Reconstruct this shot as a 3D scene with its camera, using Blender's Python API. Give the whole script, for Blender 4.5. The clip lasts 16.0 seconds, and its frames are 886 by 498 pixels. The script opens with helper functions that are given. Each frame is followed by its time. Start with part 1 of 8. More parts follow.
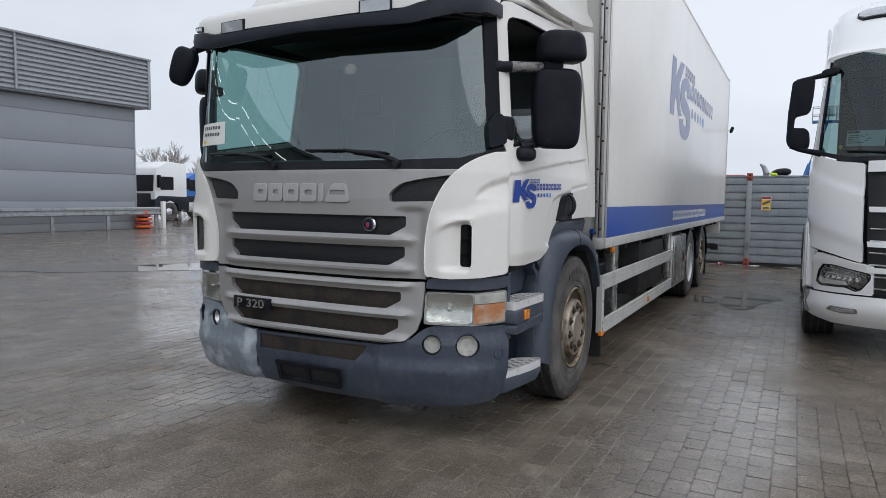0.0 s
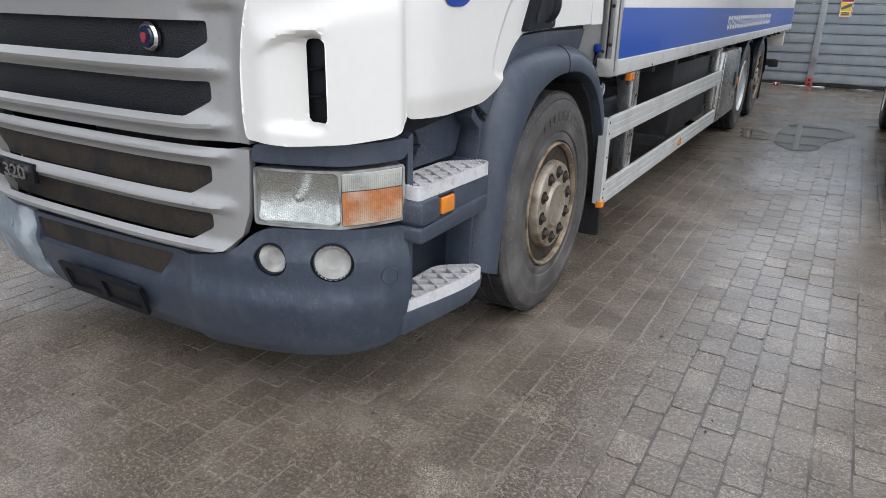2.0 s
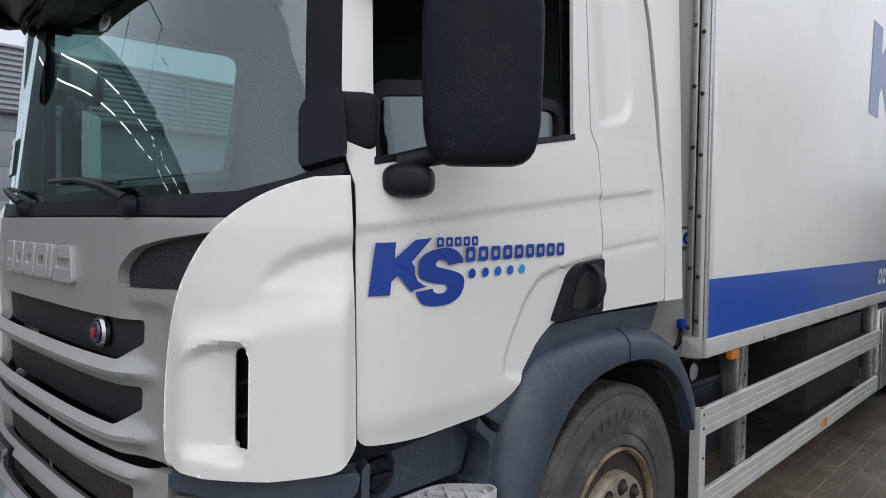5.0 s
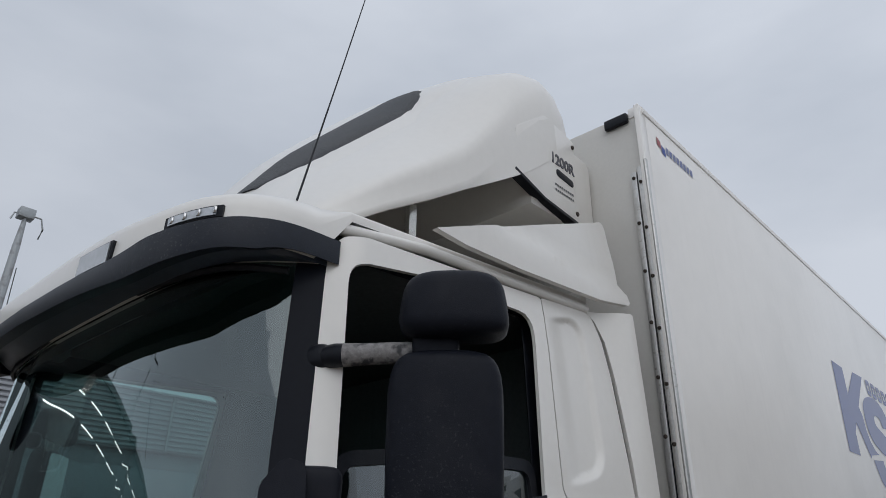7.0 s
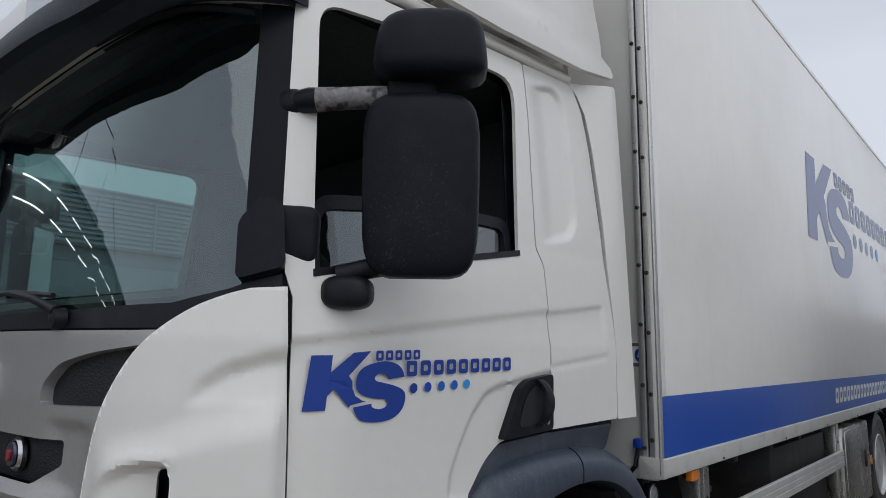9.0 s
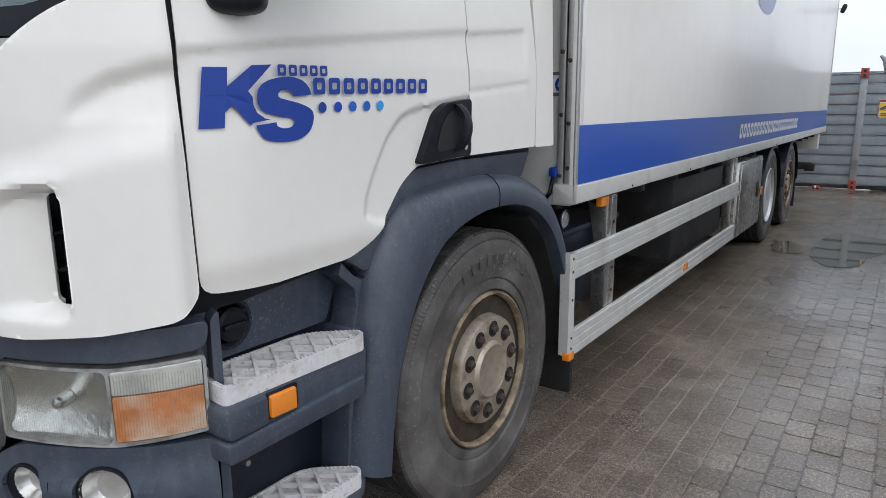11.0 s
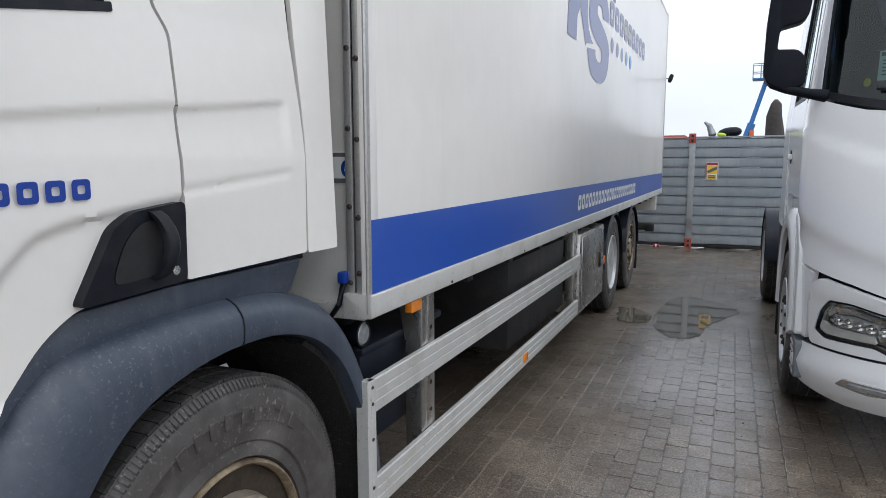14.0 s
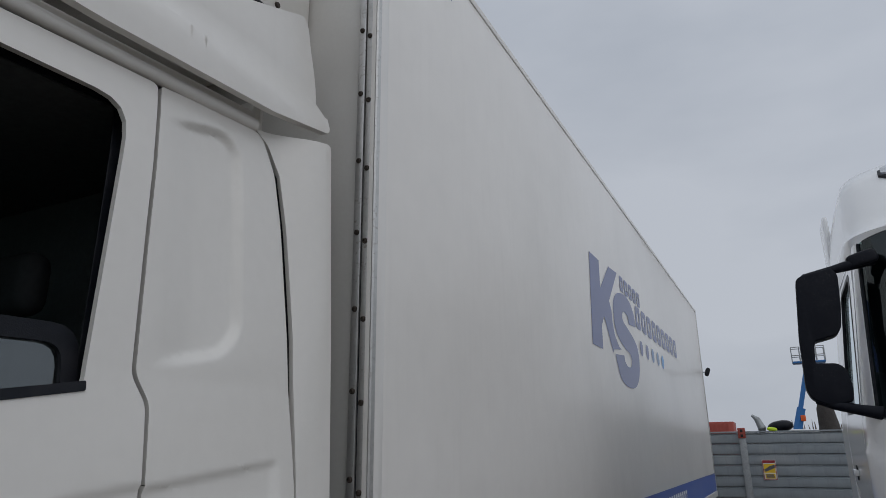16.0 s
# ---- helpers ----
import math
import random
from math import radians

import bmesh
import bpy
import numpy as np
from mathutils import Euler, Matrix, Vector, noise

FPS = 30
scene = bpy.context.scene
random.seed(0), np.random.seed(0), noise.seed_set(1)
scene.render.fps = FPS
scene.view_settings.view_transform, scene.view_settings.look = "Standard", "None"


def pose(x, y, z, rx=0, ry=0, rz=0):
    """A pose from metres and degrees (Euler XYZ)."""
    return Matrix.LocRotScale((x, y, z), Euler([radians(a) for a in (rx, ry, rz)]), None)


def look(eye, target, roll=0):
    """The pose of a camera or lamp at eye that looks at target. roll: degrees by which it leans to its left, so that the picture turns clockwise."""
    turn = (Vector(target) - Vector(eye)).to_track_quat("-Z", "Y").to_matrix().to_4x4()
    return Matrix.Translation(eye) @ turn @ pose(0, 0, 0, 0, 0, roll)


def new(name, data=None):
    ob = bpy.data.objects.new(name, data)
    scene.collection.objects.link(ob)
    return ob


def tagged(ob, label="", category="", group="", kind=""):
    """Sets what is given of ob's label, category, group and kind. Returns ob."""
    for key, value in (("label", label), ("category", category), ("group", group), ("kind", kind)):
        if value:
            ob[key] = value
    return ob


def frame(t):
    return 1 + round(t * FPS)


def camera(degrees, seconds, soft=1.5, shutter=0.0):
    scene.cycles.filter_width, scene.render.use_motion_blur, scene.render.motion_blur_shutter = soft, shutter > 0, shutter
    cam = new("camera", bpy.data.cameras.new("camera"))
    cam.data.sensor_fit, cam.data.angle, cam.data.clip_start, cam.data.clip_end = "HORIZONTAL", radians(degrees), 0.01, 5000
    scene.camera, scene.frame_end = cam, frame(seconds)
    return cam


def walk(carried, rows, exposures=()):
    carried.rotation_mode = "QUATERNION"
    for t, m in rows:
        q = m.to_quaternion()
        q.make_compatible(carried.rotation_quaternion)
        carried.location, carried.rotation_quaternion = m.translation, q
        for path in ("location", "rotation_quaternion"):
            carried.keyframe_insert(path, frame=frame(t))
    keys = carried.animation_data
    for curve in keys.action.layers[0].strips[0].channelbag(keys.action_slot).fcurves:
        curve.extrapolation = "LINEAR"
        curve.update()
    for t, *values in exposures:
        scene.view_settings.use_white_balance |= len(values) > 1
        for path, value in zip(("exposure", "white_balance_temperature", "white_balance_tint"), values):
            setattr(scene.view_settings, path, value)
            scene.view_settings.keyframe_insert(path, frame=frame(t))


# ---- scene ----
cam = camera(67.4, 16.0, 0.5)
PATH = [
    (0, (2.678, -4.689, 1.454), (1.741, -2.929, 1.3), 0.7),
    (0.5, (2.568, -4.178, 1.437), (1.646, -2.433, 1.114), 0.9),
    (1, (2.414, -3.714, 1.405), (1.513, -1.995, 0.922), 1.1),
    (1.5, (2.372, -3.27, 1.407), (1.483, -1.597, 0.766), 1.0),
    (2, (2.37, -2.837, 1.412), (1.415, -1.225, 0.712), 1.0),
    (2.5, (2.358, -2.463, 1.408), (1.321, -0.919, 0.673), 1.0),
    (3, (2.427, -2.23, 1.402), (1.271, -0.787, 0.64), 1.2),
    (3.5, (2.45, -2.107, 1.447), (1.185, -0.764, 0.674), 1.3),
    (4, (2.443, -2.073, 1.495), (1.147, -0.727, 0.782), 1.2),
    (4.5, (2.447, -2.079, 1.543), (1.091, -0.678, 1.1), 0.9),
    (5, (2.457, -2.114, 1.599), (1.068, -0.676, 1.536), 0.8),
    (5.2, (2.47, -2.127, 1.603), (1.084, -0.69, 1.709), 0.5),
    (7.3, (2.554, -2.124, 1.735), (1.321, -0.807, 2.599), 0.8),
    (7.5, (2.54, -2.12, 1.715), (1.318, -0.794, 2.58), 0.7),
    (8, (2.519, -2.101, 1.667), (1.309, -0.753, 2.514), 0.7),
    (8.5, (2.52, -2.077, 1.602), (1.248, -0.655, 2.2), 0.6),
    (9, (2.512, -2.063, 1.575), (1.203, -0.582, 1.879), 0.7),
    (9.5, (2.509, -2.047, 1.533), (1.187, -0.549, 1.625), 0.7),
    (10, (2.48, -2.029, 1.482), (1.176, -0.517, 1.37), 0.1),
    (12.3, (2.471, -1.864, 1.467), (1.621, -0.144, 0.903), -0.1),
    (12.5, (2.457, -1.836, 1.474), (1.625, -0.108, 0.907), -0.1),
    (13, (2.48, -1.649, 1.497), (1.685, 0.095, 0.927), -0.3),
    (13.5, (2.49, -1.426, 1.531), (1.703, 0.348, 1.047), -0.3),
    (14, (2.419, -1.23, 1.591), (1.626, 0.588, 1.33), -0.1),
    (14.5, (2.397, -1.117, 1.654), (1.607, 0.72, 1.616), -0.1),
    (15, (2.418, -1.056, 1.706), (1.642, 0.774, 1.921), -0.3),
    (15.5, (2.42, -1.026, 1.748), (1.638, 0.773, 2.136), -0.5),
    (16, (2.43, -1.053, 1.787), (1.574, 0.66, 2.365), -0.6),
]
EXPOSURES = [(0, 0.03), (0.5, 0.42), (1.0, 0.57), (2.0, 0.66), (3.5, 0.65), (4.2, 0.60), (5.0, 0.16), (6.0, -0.22), (7.5, -0.48), (8.2, -0.52), (8.7, -0.42), (9.3, -0.12), (10.0, 0.08), (11.2, 0.4), (12.5, 0.6), (13.5, 0.52), (14.5, 0.05), (15.2, -0.38), (16.0, -0.76)]
walk(cam, [(t, look(eye, target, roll)) for t, eye, target, roll in PATH], EXPOSURES)

# ---------------------------------------------------------------- world and light
world = bpy.data.worlds.new("overcast_sky")
scene.world = world
world.use_nodes = True
wn, wl = world.node_tree.nodes, world.node_tree.links
wn.clear()
w_out, w_bg = wn.new("ShaderNodeOutputWorld"), wn.new("ShaderNodeBackground")
w_sky = wn.new("ShaderNodeTexSky")
w_sky.sky_type, w_sky.sun_disc = "NISHITA", False
w_sky.sun_elevation, w_sky.sun_rotation = radians(50), radians(122)
w_hs = wn.new("ShaderNodeHueSaturation")
w_hs.inputs["Saturation"].default_value = 0.12
w_co, w_map, w_noise, w_ramp, w_mix = (wn.new("ShaderNode" + k) for k in ("TexCoord", "Mapping", "TexNoise", "ValToRGB", "MixRGB"))
w_map.inputs["Scale"].default_value = (1.0, 1.0, 2.6)
w_noise.inputs["Scale"].default_value, w_noise.inputs["Detail"].default_value = 1.7, 5.0
w_ramp.color_ramp.elements[0].position, w_ramp.color_ramp.elements[0].color = 0.36, (4.85, 5.35, 6.2, 1)
w_ramp.color_ramp.elements[1].position, w_ramp.color_ramp.elements[1].color = 0.64, (6.15, 6.62, 7.45, 1)
w_mix.inputs["Fac"].default_value = 0.85
w_bg.inputs["Strength"].default_value = 0.136
wl.new(w_co.outputs["Generated"], w_map.inputs["Vector"])
wl.new(w_map.outputs["Vector"], w_noise.inputs["Vector"])
wl.new(w_noise.outputs["Fac"], w_ramp.inputs["Fac"])
wl.new(w_sky.outputs["Color"], w_hs.inputs["Color"])
wl.new(w_hs.outputs["Color"], w_mix.inputs["Color1"])
wl.new(w_ramp.outputs["Color"], w_mix.inputs["Color2"])
# the cloud is brighter towards the hidden sun
w_dot, w_glow, w_mul = wn.new("ShaderNodeVectorMath"), wn.new("ShaderNodeMapRange"), wn.new("ShaderNodeMixRGB")
w_dot.operation, w_mul.blend_type = "DOT_PRODUCT", "MULTIPLY"
w_dot.inputs[1].default_value = (0.53, -0.2, 0.8)
w_mul.inputs["Fac"].default_value = 1.0
for key, v in (("From Min", -0.3), ("From Max", 0.7), ("To Min", 0.93), ("To Max", 1.22)):
    w_glow.inputs[key].default_value = v
wl.new(w_co.outputs["Generated"], w_dot.inputs[0])
wl.new(w_dot.outputs["Value"], w_glow.inputs["Value"])
wl.new(w_mix.outputs["Color"], w_mul.inputs["Color1"])
wl.new(w_glow.outputs["Result"], w_mul.inputs["Color2"])
wl.new(w_mul.outputs["Color"], w_bg.inputs["Color"])
wl.new(w_bg.outputs["Background"], w_out.inputs["Surface"])

sun = new("sun", bpy.data.lights.new("sun", "SUN"))
sun.data.energy, sun.data.angle, sun.data.color = 0.6, radians(60), (1.0, 0.975, 0.955)
sun.matrix_world = look((5.4, -3.9, 8), (0, 0, 0))

# ---------------------------------------------------------------- materials
def material(name, base, rough=0.5, metal=0.0, spots=None, grain=0.0, grain_scale=60.0, bump=0.0, bump_scale=80.0,
             rough_var=0.0, coat=0.0, spec=0.5, spot_scale=3.0, spot_range=(0.5, 0.7), spot_rough=None, streak=None, rand=0.0, stretch=(1, 1, 1), island=0.0, speck=None):
    """A principled surface: base colour with fine grain, a second colour in patches, bump and uneven gloss."""
    m = bpy.data.materials.new(name)
    m.use_nodes = True
    n, l = m.node_tree.nodes, m.node_tree.links
    p = n["Principled BSDF"]
    p.inputs["Roughness"].default_value, p.inputs["Metallic"].default_value = rough, metal
    p.inputs["Specular IOR Level"].default_value = spec
    p.inputs["Coat Weight"].default_value, p.inputs["Coat Roughness"].default_value = coat, 0.06
    geo = n.new("ShaderNodeNewGeometry")
    place = n.new("ShaderNodeMapping")
    place.inputs["Scale"].default_value = stretch
    l.new(geo.outputs["Position"], place.inputs["Vector"])

    def noise_of(scale, detail=6.0, vec=None):
        t = n.new("ShaderNodeTexNoise")
        t.inputs["Scale"].default_value, t.inputs["Detail"].default_value = scale, detail
        l.new(vec or place.outputs["Vector"], t.inputs["Vector"])
        return t.outputs["Fac"]

    def span(fac, a, b, lo=0.0, hi=1.0):
        r = n.new("ShaderNodeMapRange")
        for key, v in (("From Min", a), ("From Max", b), ("To Min", lo), ("To Max", hi)):
            r.inputs[key].default_value = v
        l.new(fac, r.inputs["Value"])
        return r.outputs["Result"]

    def blend(fac, c1, c2, mode="MIX"):
        b = n.new("ShaderNodeMixRGB")
        b.blend_type = mode
        for key, v in (("Fac", fac), ("Color1", c1), ("Color2", c2)):
            if isinstance(v, (int, float)):
                b.inputs[key].default_value = v
            elif isinstance(v, tuple):
                b.inputs[key].default_value = (*v[:3], 1)
            else:
                l.new(v, b.inputs[key])
        return b.outputs["Color"]

    colour = tuple(base)
    rough_out = None
    if grain:
        g = span(noise_of(grain_scale), 0.3, 0.7, 1 - grain, 1 + grain)
        colour = blend(1.0, colour, g, "MULTIPLY")
    if rand or island:
        if rand:
            src = n.new("ShaderNodeObjectInfo").outputs["Random"]
        else:
            src = geo.outputs["Random Per Island"]
        v = rand or island
        colour = blend(1.0, colour, span(src, 0, 1, 1 - v, 1 + v), "MULTIPLY")
    if spots:
        f = span(noise_of(spot_scale, 8.0), *spot_range)
        colour = blend(f, colour, tuple(spots))
        if spot_rough is not None:
            rough_out = span(f, 0, 1, rough, spot_rough)
    if streak:
        sv = n.new("ShaderNodeMapping")
        sv.inputs["Scale"].default_value = (14, 14, 0.9)
        l.new(geo.outputs["Position"], sv.inputs["Vector"])
        f = span(noise_of(2.0, 5.0, sv.outputs["Vector"]), 0.52, 0.8, 0, streak[1])
        colour = blend(f, colour, tuple(streak[0]))
    if speck:
        # small splashes, gathered in patches
        col, amount, size = speck
        dots = span(noise_of(size, 3.0), 0.60, 0.68)
        where = span(noise_of(3.1, 4.0), 0.42, 0.66, 0.0, amount)
        both_ = n.new("ShaderNodeMath")
        both_.operation = "MULTIPLY"
        l.new(dots, both_.inputs[0])
        l.new(where, both_.inputs[1])
        colour = blend(both_.outputs[0], colour, tuple(col))
    if not isinstance(colour, tuple):
        l.new(colour, p.inputs["Base Color"])
    else:
        p.inputs["Base Color"].default_value = (*colour, 1)
    if rough_var and rough_out is None:
        rough_out = span(noise_of(2.3, 6.0), 0.3, 0.7, max(rough - rough_var, 0.02), min(rough + rough_var, 1))
    if rough_out is not None:
        l.new(rough_out, p.inputs["Roughness"])
    if bump:
        b = n.new("ShaderNodeBump")
        b.inputs["Strength"].default_value, b.inputs["Distance"].default_value = 1.0, bump
        l.new(noise_of(bump_scale, 7.0), b.inputs["Height"])
        l.new(b.outputs["Normal"], p.inputs["Normal"])
    return m


def glass_mat(name, tint, rough=0.0, base=0.06, sheen=(1, 1, 1)):
    """Thin window glass: mostly clear, tinted, with a gloss that grows towards grazing views, alike from both sides."""
    m = bpy.data.materials.new(name)
    m.use_nodes = True
    n, l = m.node_tree.nodes, m.node_tree.links
    n.clear()
    out, mix, tr, gl, lw, pw, mr = (n.new("ShaderNode" + k) for k in ("OutputMaterial", "MixShader", "BsdfTransparent", "BsdfGlossy", "LayerWeight", "Math", "MapRange"))
    tr.inputs["Color"].default_value = (*tint, 1)
    gl.inputs["Roughness"].default_value = rough
    gl.inputs["Color"].default_value = (*sheen, 1)
    lw.inputs["Blend"].default_value = 0.5
    pw.operation = "POWER"
    pw.inputs[1].default_value = 3.6
    mr.inputs["To Min"].default_value = base
    l.new(lw.outputs["Facing"], pw.inputs[0])
    l.new(pw.outputs[0], mr.inputs["Value"])
    l.new(mr.outputs["Result"], mix.inputs["Fac"])
    l.new(tr.outputs["BSDF"], mix.inputs[1])
    l.new(gl.outputs["BSDF"], mix.inputs[2])
    l.new(mix.outputs["Shader"], out.inputs["Surface"])
    return m


WHITE = material("white_cab_paint", (0.77, 0.745, 0.70), 0.30, coat=0.3, grain=0.012, grain_scale=25, spots=(0.72, 0.70, 0.66), spot_scale=1.3, spot_range=(0.55, 0.95), streak=((0.62, 0.59, 0.54), 0.07))
BOXWHITE = material("white_box_panel", (0.85, 0.825, 0.785), 0.30, coat=0.18, grain=0.015, grain_scale=8, spots=(0.70, 0.68, 0.64), spot_scale=0.9, spot_range=(0.5, 1.0), streak=((0.64, 0.61, 0.57), 0.10))
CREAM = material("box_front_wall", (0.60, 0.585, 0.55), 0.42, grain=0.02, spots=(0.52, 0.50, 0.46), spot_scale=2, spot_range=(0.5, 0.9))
SILVER = material("silver_grey_paint", (0.36, 0.352, 0.342), 0.36, 0.3, grain=0.03, grain_scale=300, spots=(0.33, 0.32, 0.305), spot_scale=5, spot_range=(0.5, 0.85), spot_rough=0.5, streak=((0.2, 0.185, 0.165), 0.12), speck=((0.13, 0.115, 0.10), 0.2, 120))
BADGEBLUE = material("dark_blue_enamel", (0.010, 0.016, 0.045), 0.2, coat=0.5)
LETTERGREY = material("silver_letter_paint", (0.47, 0.465, 0.455), 0.34, 0.35, grain=0.04, grain_scale=200)
PLASTIC = material("blue_grey_plastic", (0.042, 0.054, 0.077), 0.36, grain=0.10, grain_scale=40, spots=(0.080, 0.094, 0.116), spot_scale=5, spot_range=(0.50, 0.80), spot_rough=0.58, bump=0.0006, bump_scale=260, streak=((0.12, 0.13, 0.145), 0.3), speck=((0.2, 0.21, 0.22), 0.45, 130))
PLASTIC_D = material("dark_plastic", (0.0105, 0.014, 0.0225), 0.42, spec=0.3, grain=0.12, grain_scale=30, spots=(0.026, 0.029, 0.036), spot_scale=6, spot_range=(0.5, 0.8), bump=0.0006, bump_scale=220, speck=((0.13, 0.13, 0.13), 0.4, 130))
BUMPER_L = material("scraped_grey_bumper", (0.20, 0.235, 0.265), 0.45, grain=0.1, spots=(0.40, 0.44, 0.47), spot_scale=5.5, spot_range=(0.48, 0.62), streak=((0.1, 0.11, 0.12), 0.6), bump=0.001, bump_scale=60)
BLACK = material("black_plastic", (0.008, 0.0095, 0.014), 0.42, spec=0.2, grain=0.15, spots=(0.03, 0.03, 0.034), spot_scale=9, spot_range=(0.5, 0.85), bump=0.0006, bump_scale=300)
MIRROR_BLACK = material("mirror_housing_plastic", (0.008, 0.0095, 0.015), 0.45, spec=0.13, grain=0.1, spots=(0.015, 0.016, 0.021), spot_scale=7, spot_range=(0.52, 0.8), bump=0.0005, bump_scale=350, speck=((0.09, 0.09, 0.09), 0.4, 150))
ARMWRAP = material("worn_arm_tape", (0.21, 0.20, 0.195), 0.6, grain=0.25, grain_scale=90, spots=(0.035, 0.035, 0.038), spot_scale=26, spot_range=(0.48, 0.6), bump=0.003, bump_scale=60)
PILLAR = material("satin_black_pillar", (0.008, 0.0095, 0.014), 0.38, spec=0.10, grain=0.05)
MESH = material("grille_mesh", (0.008, 0.009, 0.012), 0.5, grain=0.3, grain_scale=120, spots=(0.022, 0.020, 0.018), spot_scale=4, bump=0.004, bump_scale=160)
MUDMESH = material("mud_caked_grille", (0.036, 0.027, 0.019), 0.7, grain=0.3, grain_scale=60, spots=(0.012, 0.011, 0.011), spot_scale=7, spot_range=(0.5, 0.65), streak=((0.01, 0.01, 0.01), 0.7), bump=0.003, bump_scale=120)
CHROME = material("worn_chrome", (0.62, 0.62, 0.62), 0.22, 1.0, grain=0.06, grain_scale=80)
ALU = material("brushed_aluminium", (0.56, 0.555, 0.54), 0.42, 0.75, grain=0.06, grain_scale=50, spots=(0.46, 0.45, 0.43), spot_scale=7, spot_range=(0.55, 0.85), spot_rough=0.6, speck=((0.24, 0.20, 0.16), 0.6, 80))
ALU_D = material("dirty_aluminium_rail", (0.62, 0.615, 0.59), 0.48, 0.4, grain=0.04, spots=(0.48, 0.46, 0.42), spot_scale=5, spot_range=(0.5, 0.85), spot_rough=0.65, speck=((0.26, 0.24, 0.2), 0.7, 60))
STEEL = material("stainless_steel", (0.50, 0.49, 0.46), 0.26, 0.9, grain=0.05, spots=(0.3, 0.27, 0.23), spot_scale=4, spot_range=(0.5, 0.8), spot_rough=0.5)
CHASSIS = material("dark_chassis_paint", (0.012, 0.012, 0.013), 0.65, grain=0.25, spots=(0.035, 0.03, 0.026), spot_scale=5, bump=0.002, bump_scale=40)
RUBBER = material("worn_tyre_rubber", (0.059, 0.053, 0.049), 0.62, grain=0.2, grain_scale=25, spots=(0.155, 0.145, 0.136), spot_scale=5, spot_range=(0.45, 0.75), bump=0.0012, bump_scale=150, speck=((0.22, 0.21, 0.2), 0.7, 75))
TREAD = material("tyre_tread_rubber", (0.022, 0.021, 0.02), 0.8, grain=0.3, grain_scale=70, spots=(0.06, 0.055, 0.048), spot_scale=14, bump=0.003, bump_scale=90)
RIM = material("rusty_silver_rim", (0.40, 0.345, 0.275), 0.36, 0.6, grain=0.12, grain_scale=30, spots=(0.15, 0.10, 0.06), spot_scale=9, spot_range=(0.5, 0.7), spot_rough=0.8, bump=0.0008, bump_scale=120, speck=((0.10, 0.065, 0.04), 0.7, 90))
RIM_RUST = material("rust_ring", (0.30, 0.235, 0.155), 0.6, 0.3, grain=0.2, spots=(0.12, 0.085, 0.055), spot_scale=14, spot_range=(0.45, 0.66), bump=0.0012, bump_scale=140)
BARREL = material("dark_rim_barrel", (0.012, 0.010, 0.008), 0.8, 0.1, grain=0.3, spots=(0.05, 0.036, 0.024), spot_scale=10)
BARREL_RUST = material("rusty_rim_barrel", (0.055, 0.041, 0.028), 0.6, 0.3, grain=0.25, spots=(0.020, 0.015, 0.012), spot_scale=12, spot_range=(0.45, 0.65), bump=0.0015, bump_scale=90)
RIM_CLEAN = material("pale_steel_rim", (0.62, 0.63, 0.63), 0.42, 0.4, grain=0.06, spots=(0.4, 0.39, 0.37), spot_scale=6)
NUT = material("dark_wheel_nut", (0.07, 0.055, 0.045), 0.6, 0.5, grain=0.2)
STEPFLOOR = material("dirty_step_floor", (0.46, 0.445, 0.44), 0.75, grain=0.15, spots=(0.22, 0.20, 0.18), spot_scale=22, spot_range=(0.55, 0.8))
STEPGREY = material("pale_step_plastic", (0.60, 0.585, 0.585), 0.6, grain=0.06, grain_scale=80, spots=(0.40, 0.38, 0.36), spot_scale=16, spot_range=(0.55, 0.8), bump=0.0006, bump_scale=200, speck=((0.2, 0.18, 0.16), 0.6, 70))
FUR = material("spray_guard_bristle", (0.012, 0.012, 0.012), 0.85, grain=0.5, grain_scale=250, spots=(0.10, 0.10, 0.095), spot_scale=150, spot_range=(0.60, 0.72), bump=0.012, bump_scale=130)
BLUE = material("blue_vinyl_stripe", (0.020, 0.085, 0.42), 0.28, coat=0.3, grain=0.02, spots=(0.05, 0.11, 0.40), spot_scale=2, spot_range=(0.5, 0.9))
LOGO = material("dark_blue_vinyl", (0.005, 0.042, 0.29), 0.42, grain=0.02)
BOXLOGO2 = material("faded_mid_blue_print", (0.07, 0.20, 0.42), 0.35, grain=0.03, coat=0.3)
LOGO_B = material("royal_blue_vinyl", (0.008, 0.06, 0.42), 0.3)
LOGO2 = material("mid_blue_vinyl", (0.012, 0.12, 0.50), 0.3)
LOGO3 = material("light_blue_vinyl", (0.03, 0.30, 0.72), 0.3)
BOXLOGO = material("faded_blue_print", (0.055, 0.085, 0.27), 0.35, grain=0.03, coat=0.3)
PRINT = material("white_lettering", (0.78, 0.78, 0.78), 0.4)
ORANGE = material("amber_reflector", (0.85, 0.25, 0.01), 0.18, coat=0.6, bump=0.002, bump_scale=300, spec=0.7)
AMBER_LENS = material("amber_indicator_lens", (0.72, 0.22, 0.04), 0.15, coat=0.7, grain=0.2, grain_scale=22, spots=(0.80, 0.52, 0.36), spot_scale=11, spot_range=(0.45, 0.65), bump=0.0015, bump_scale=240)
ROOFLENS = material("clear_roof_lens", (0.42, 0.44, 0.46), 0.08, 0.2, coat=1.0, grain=0.10, grain_scale=18)
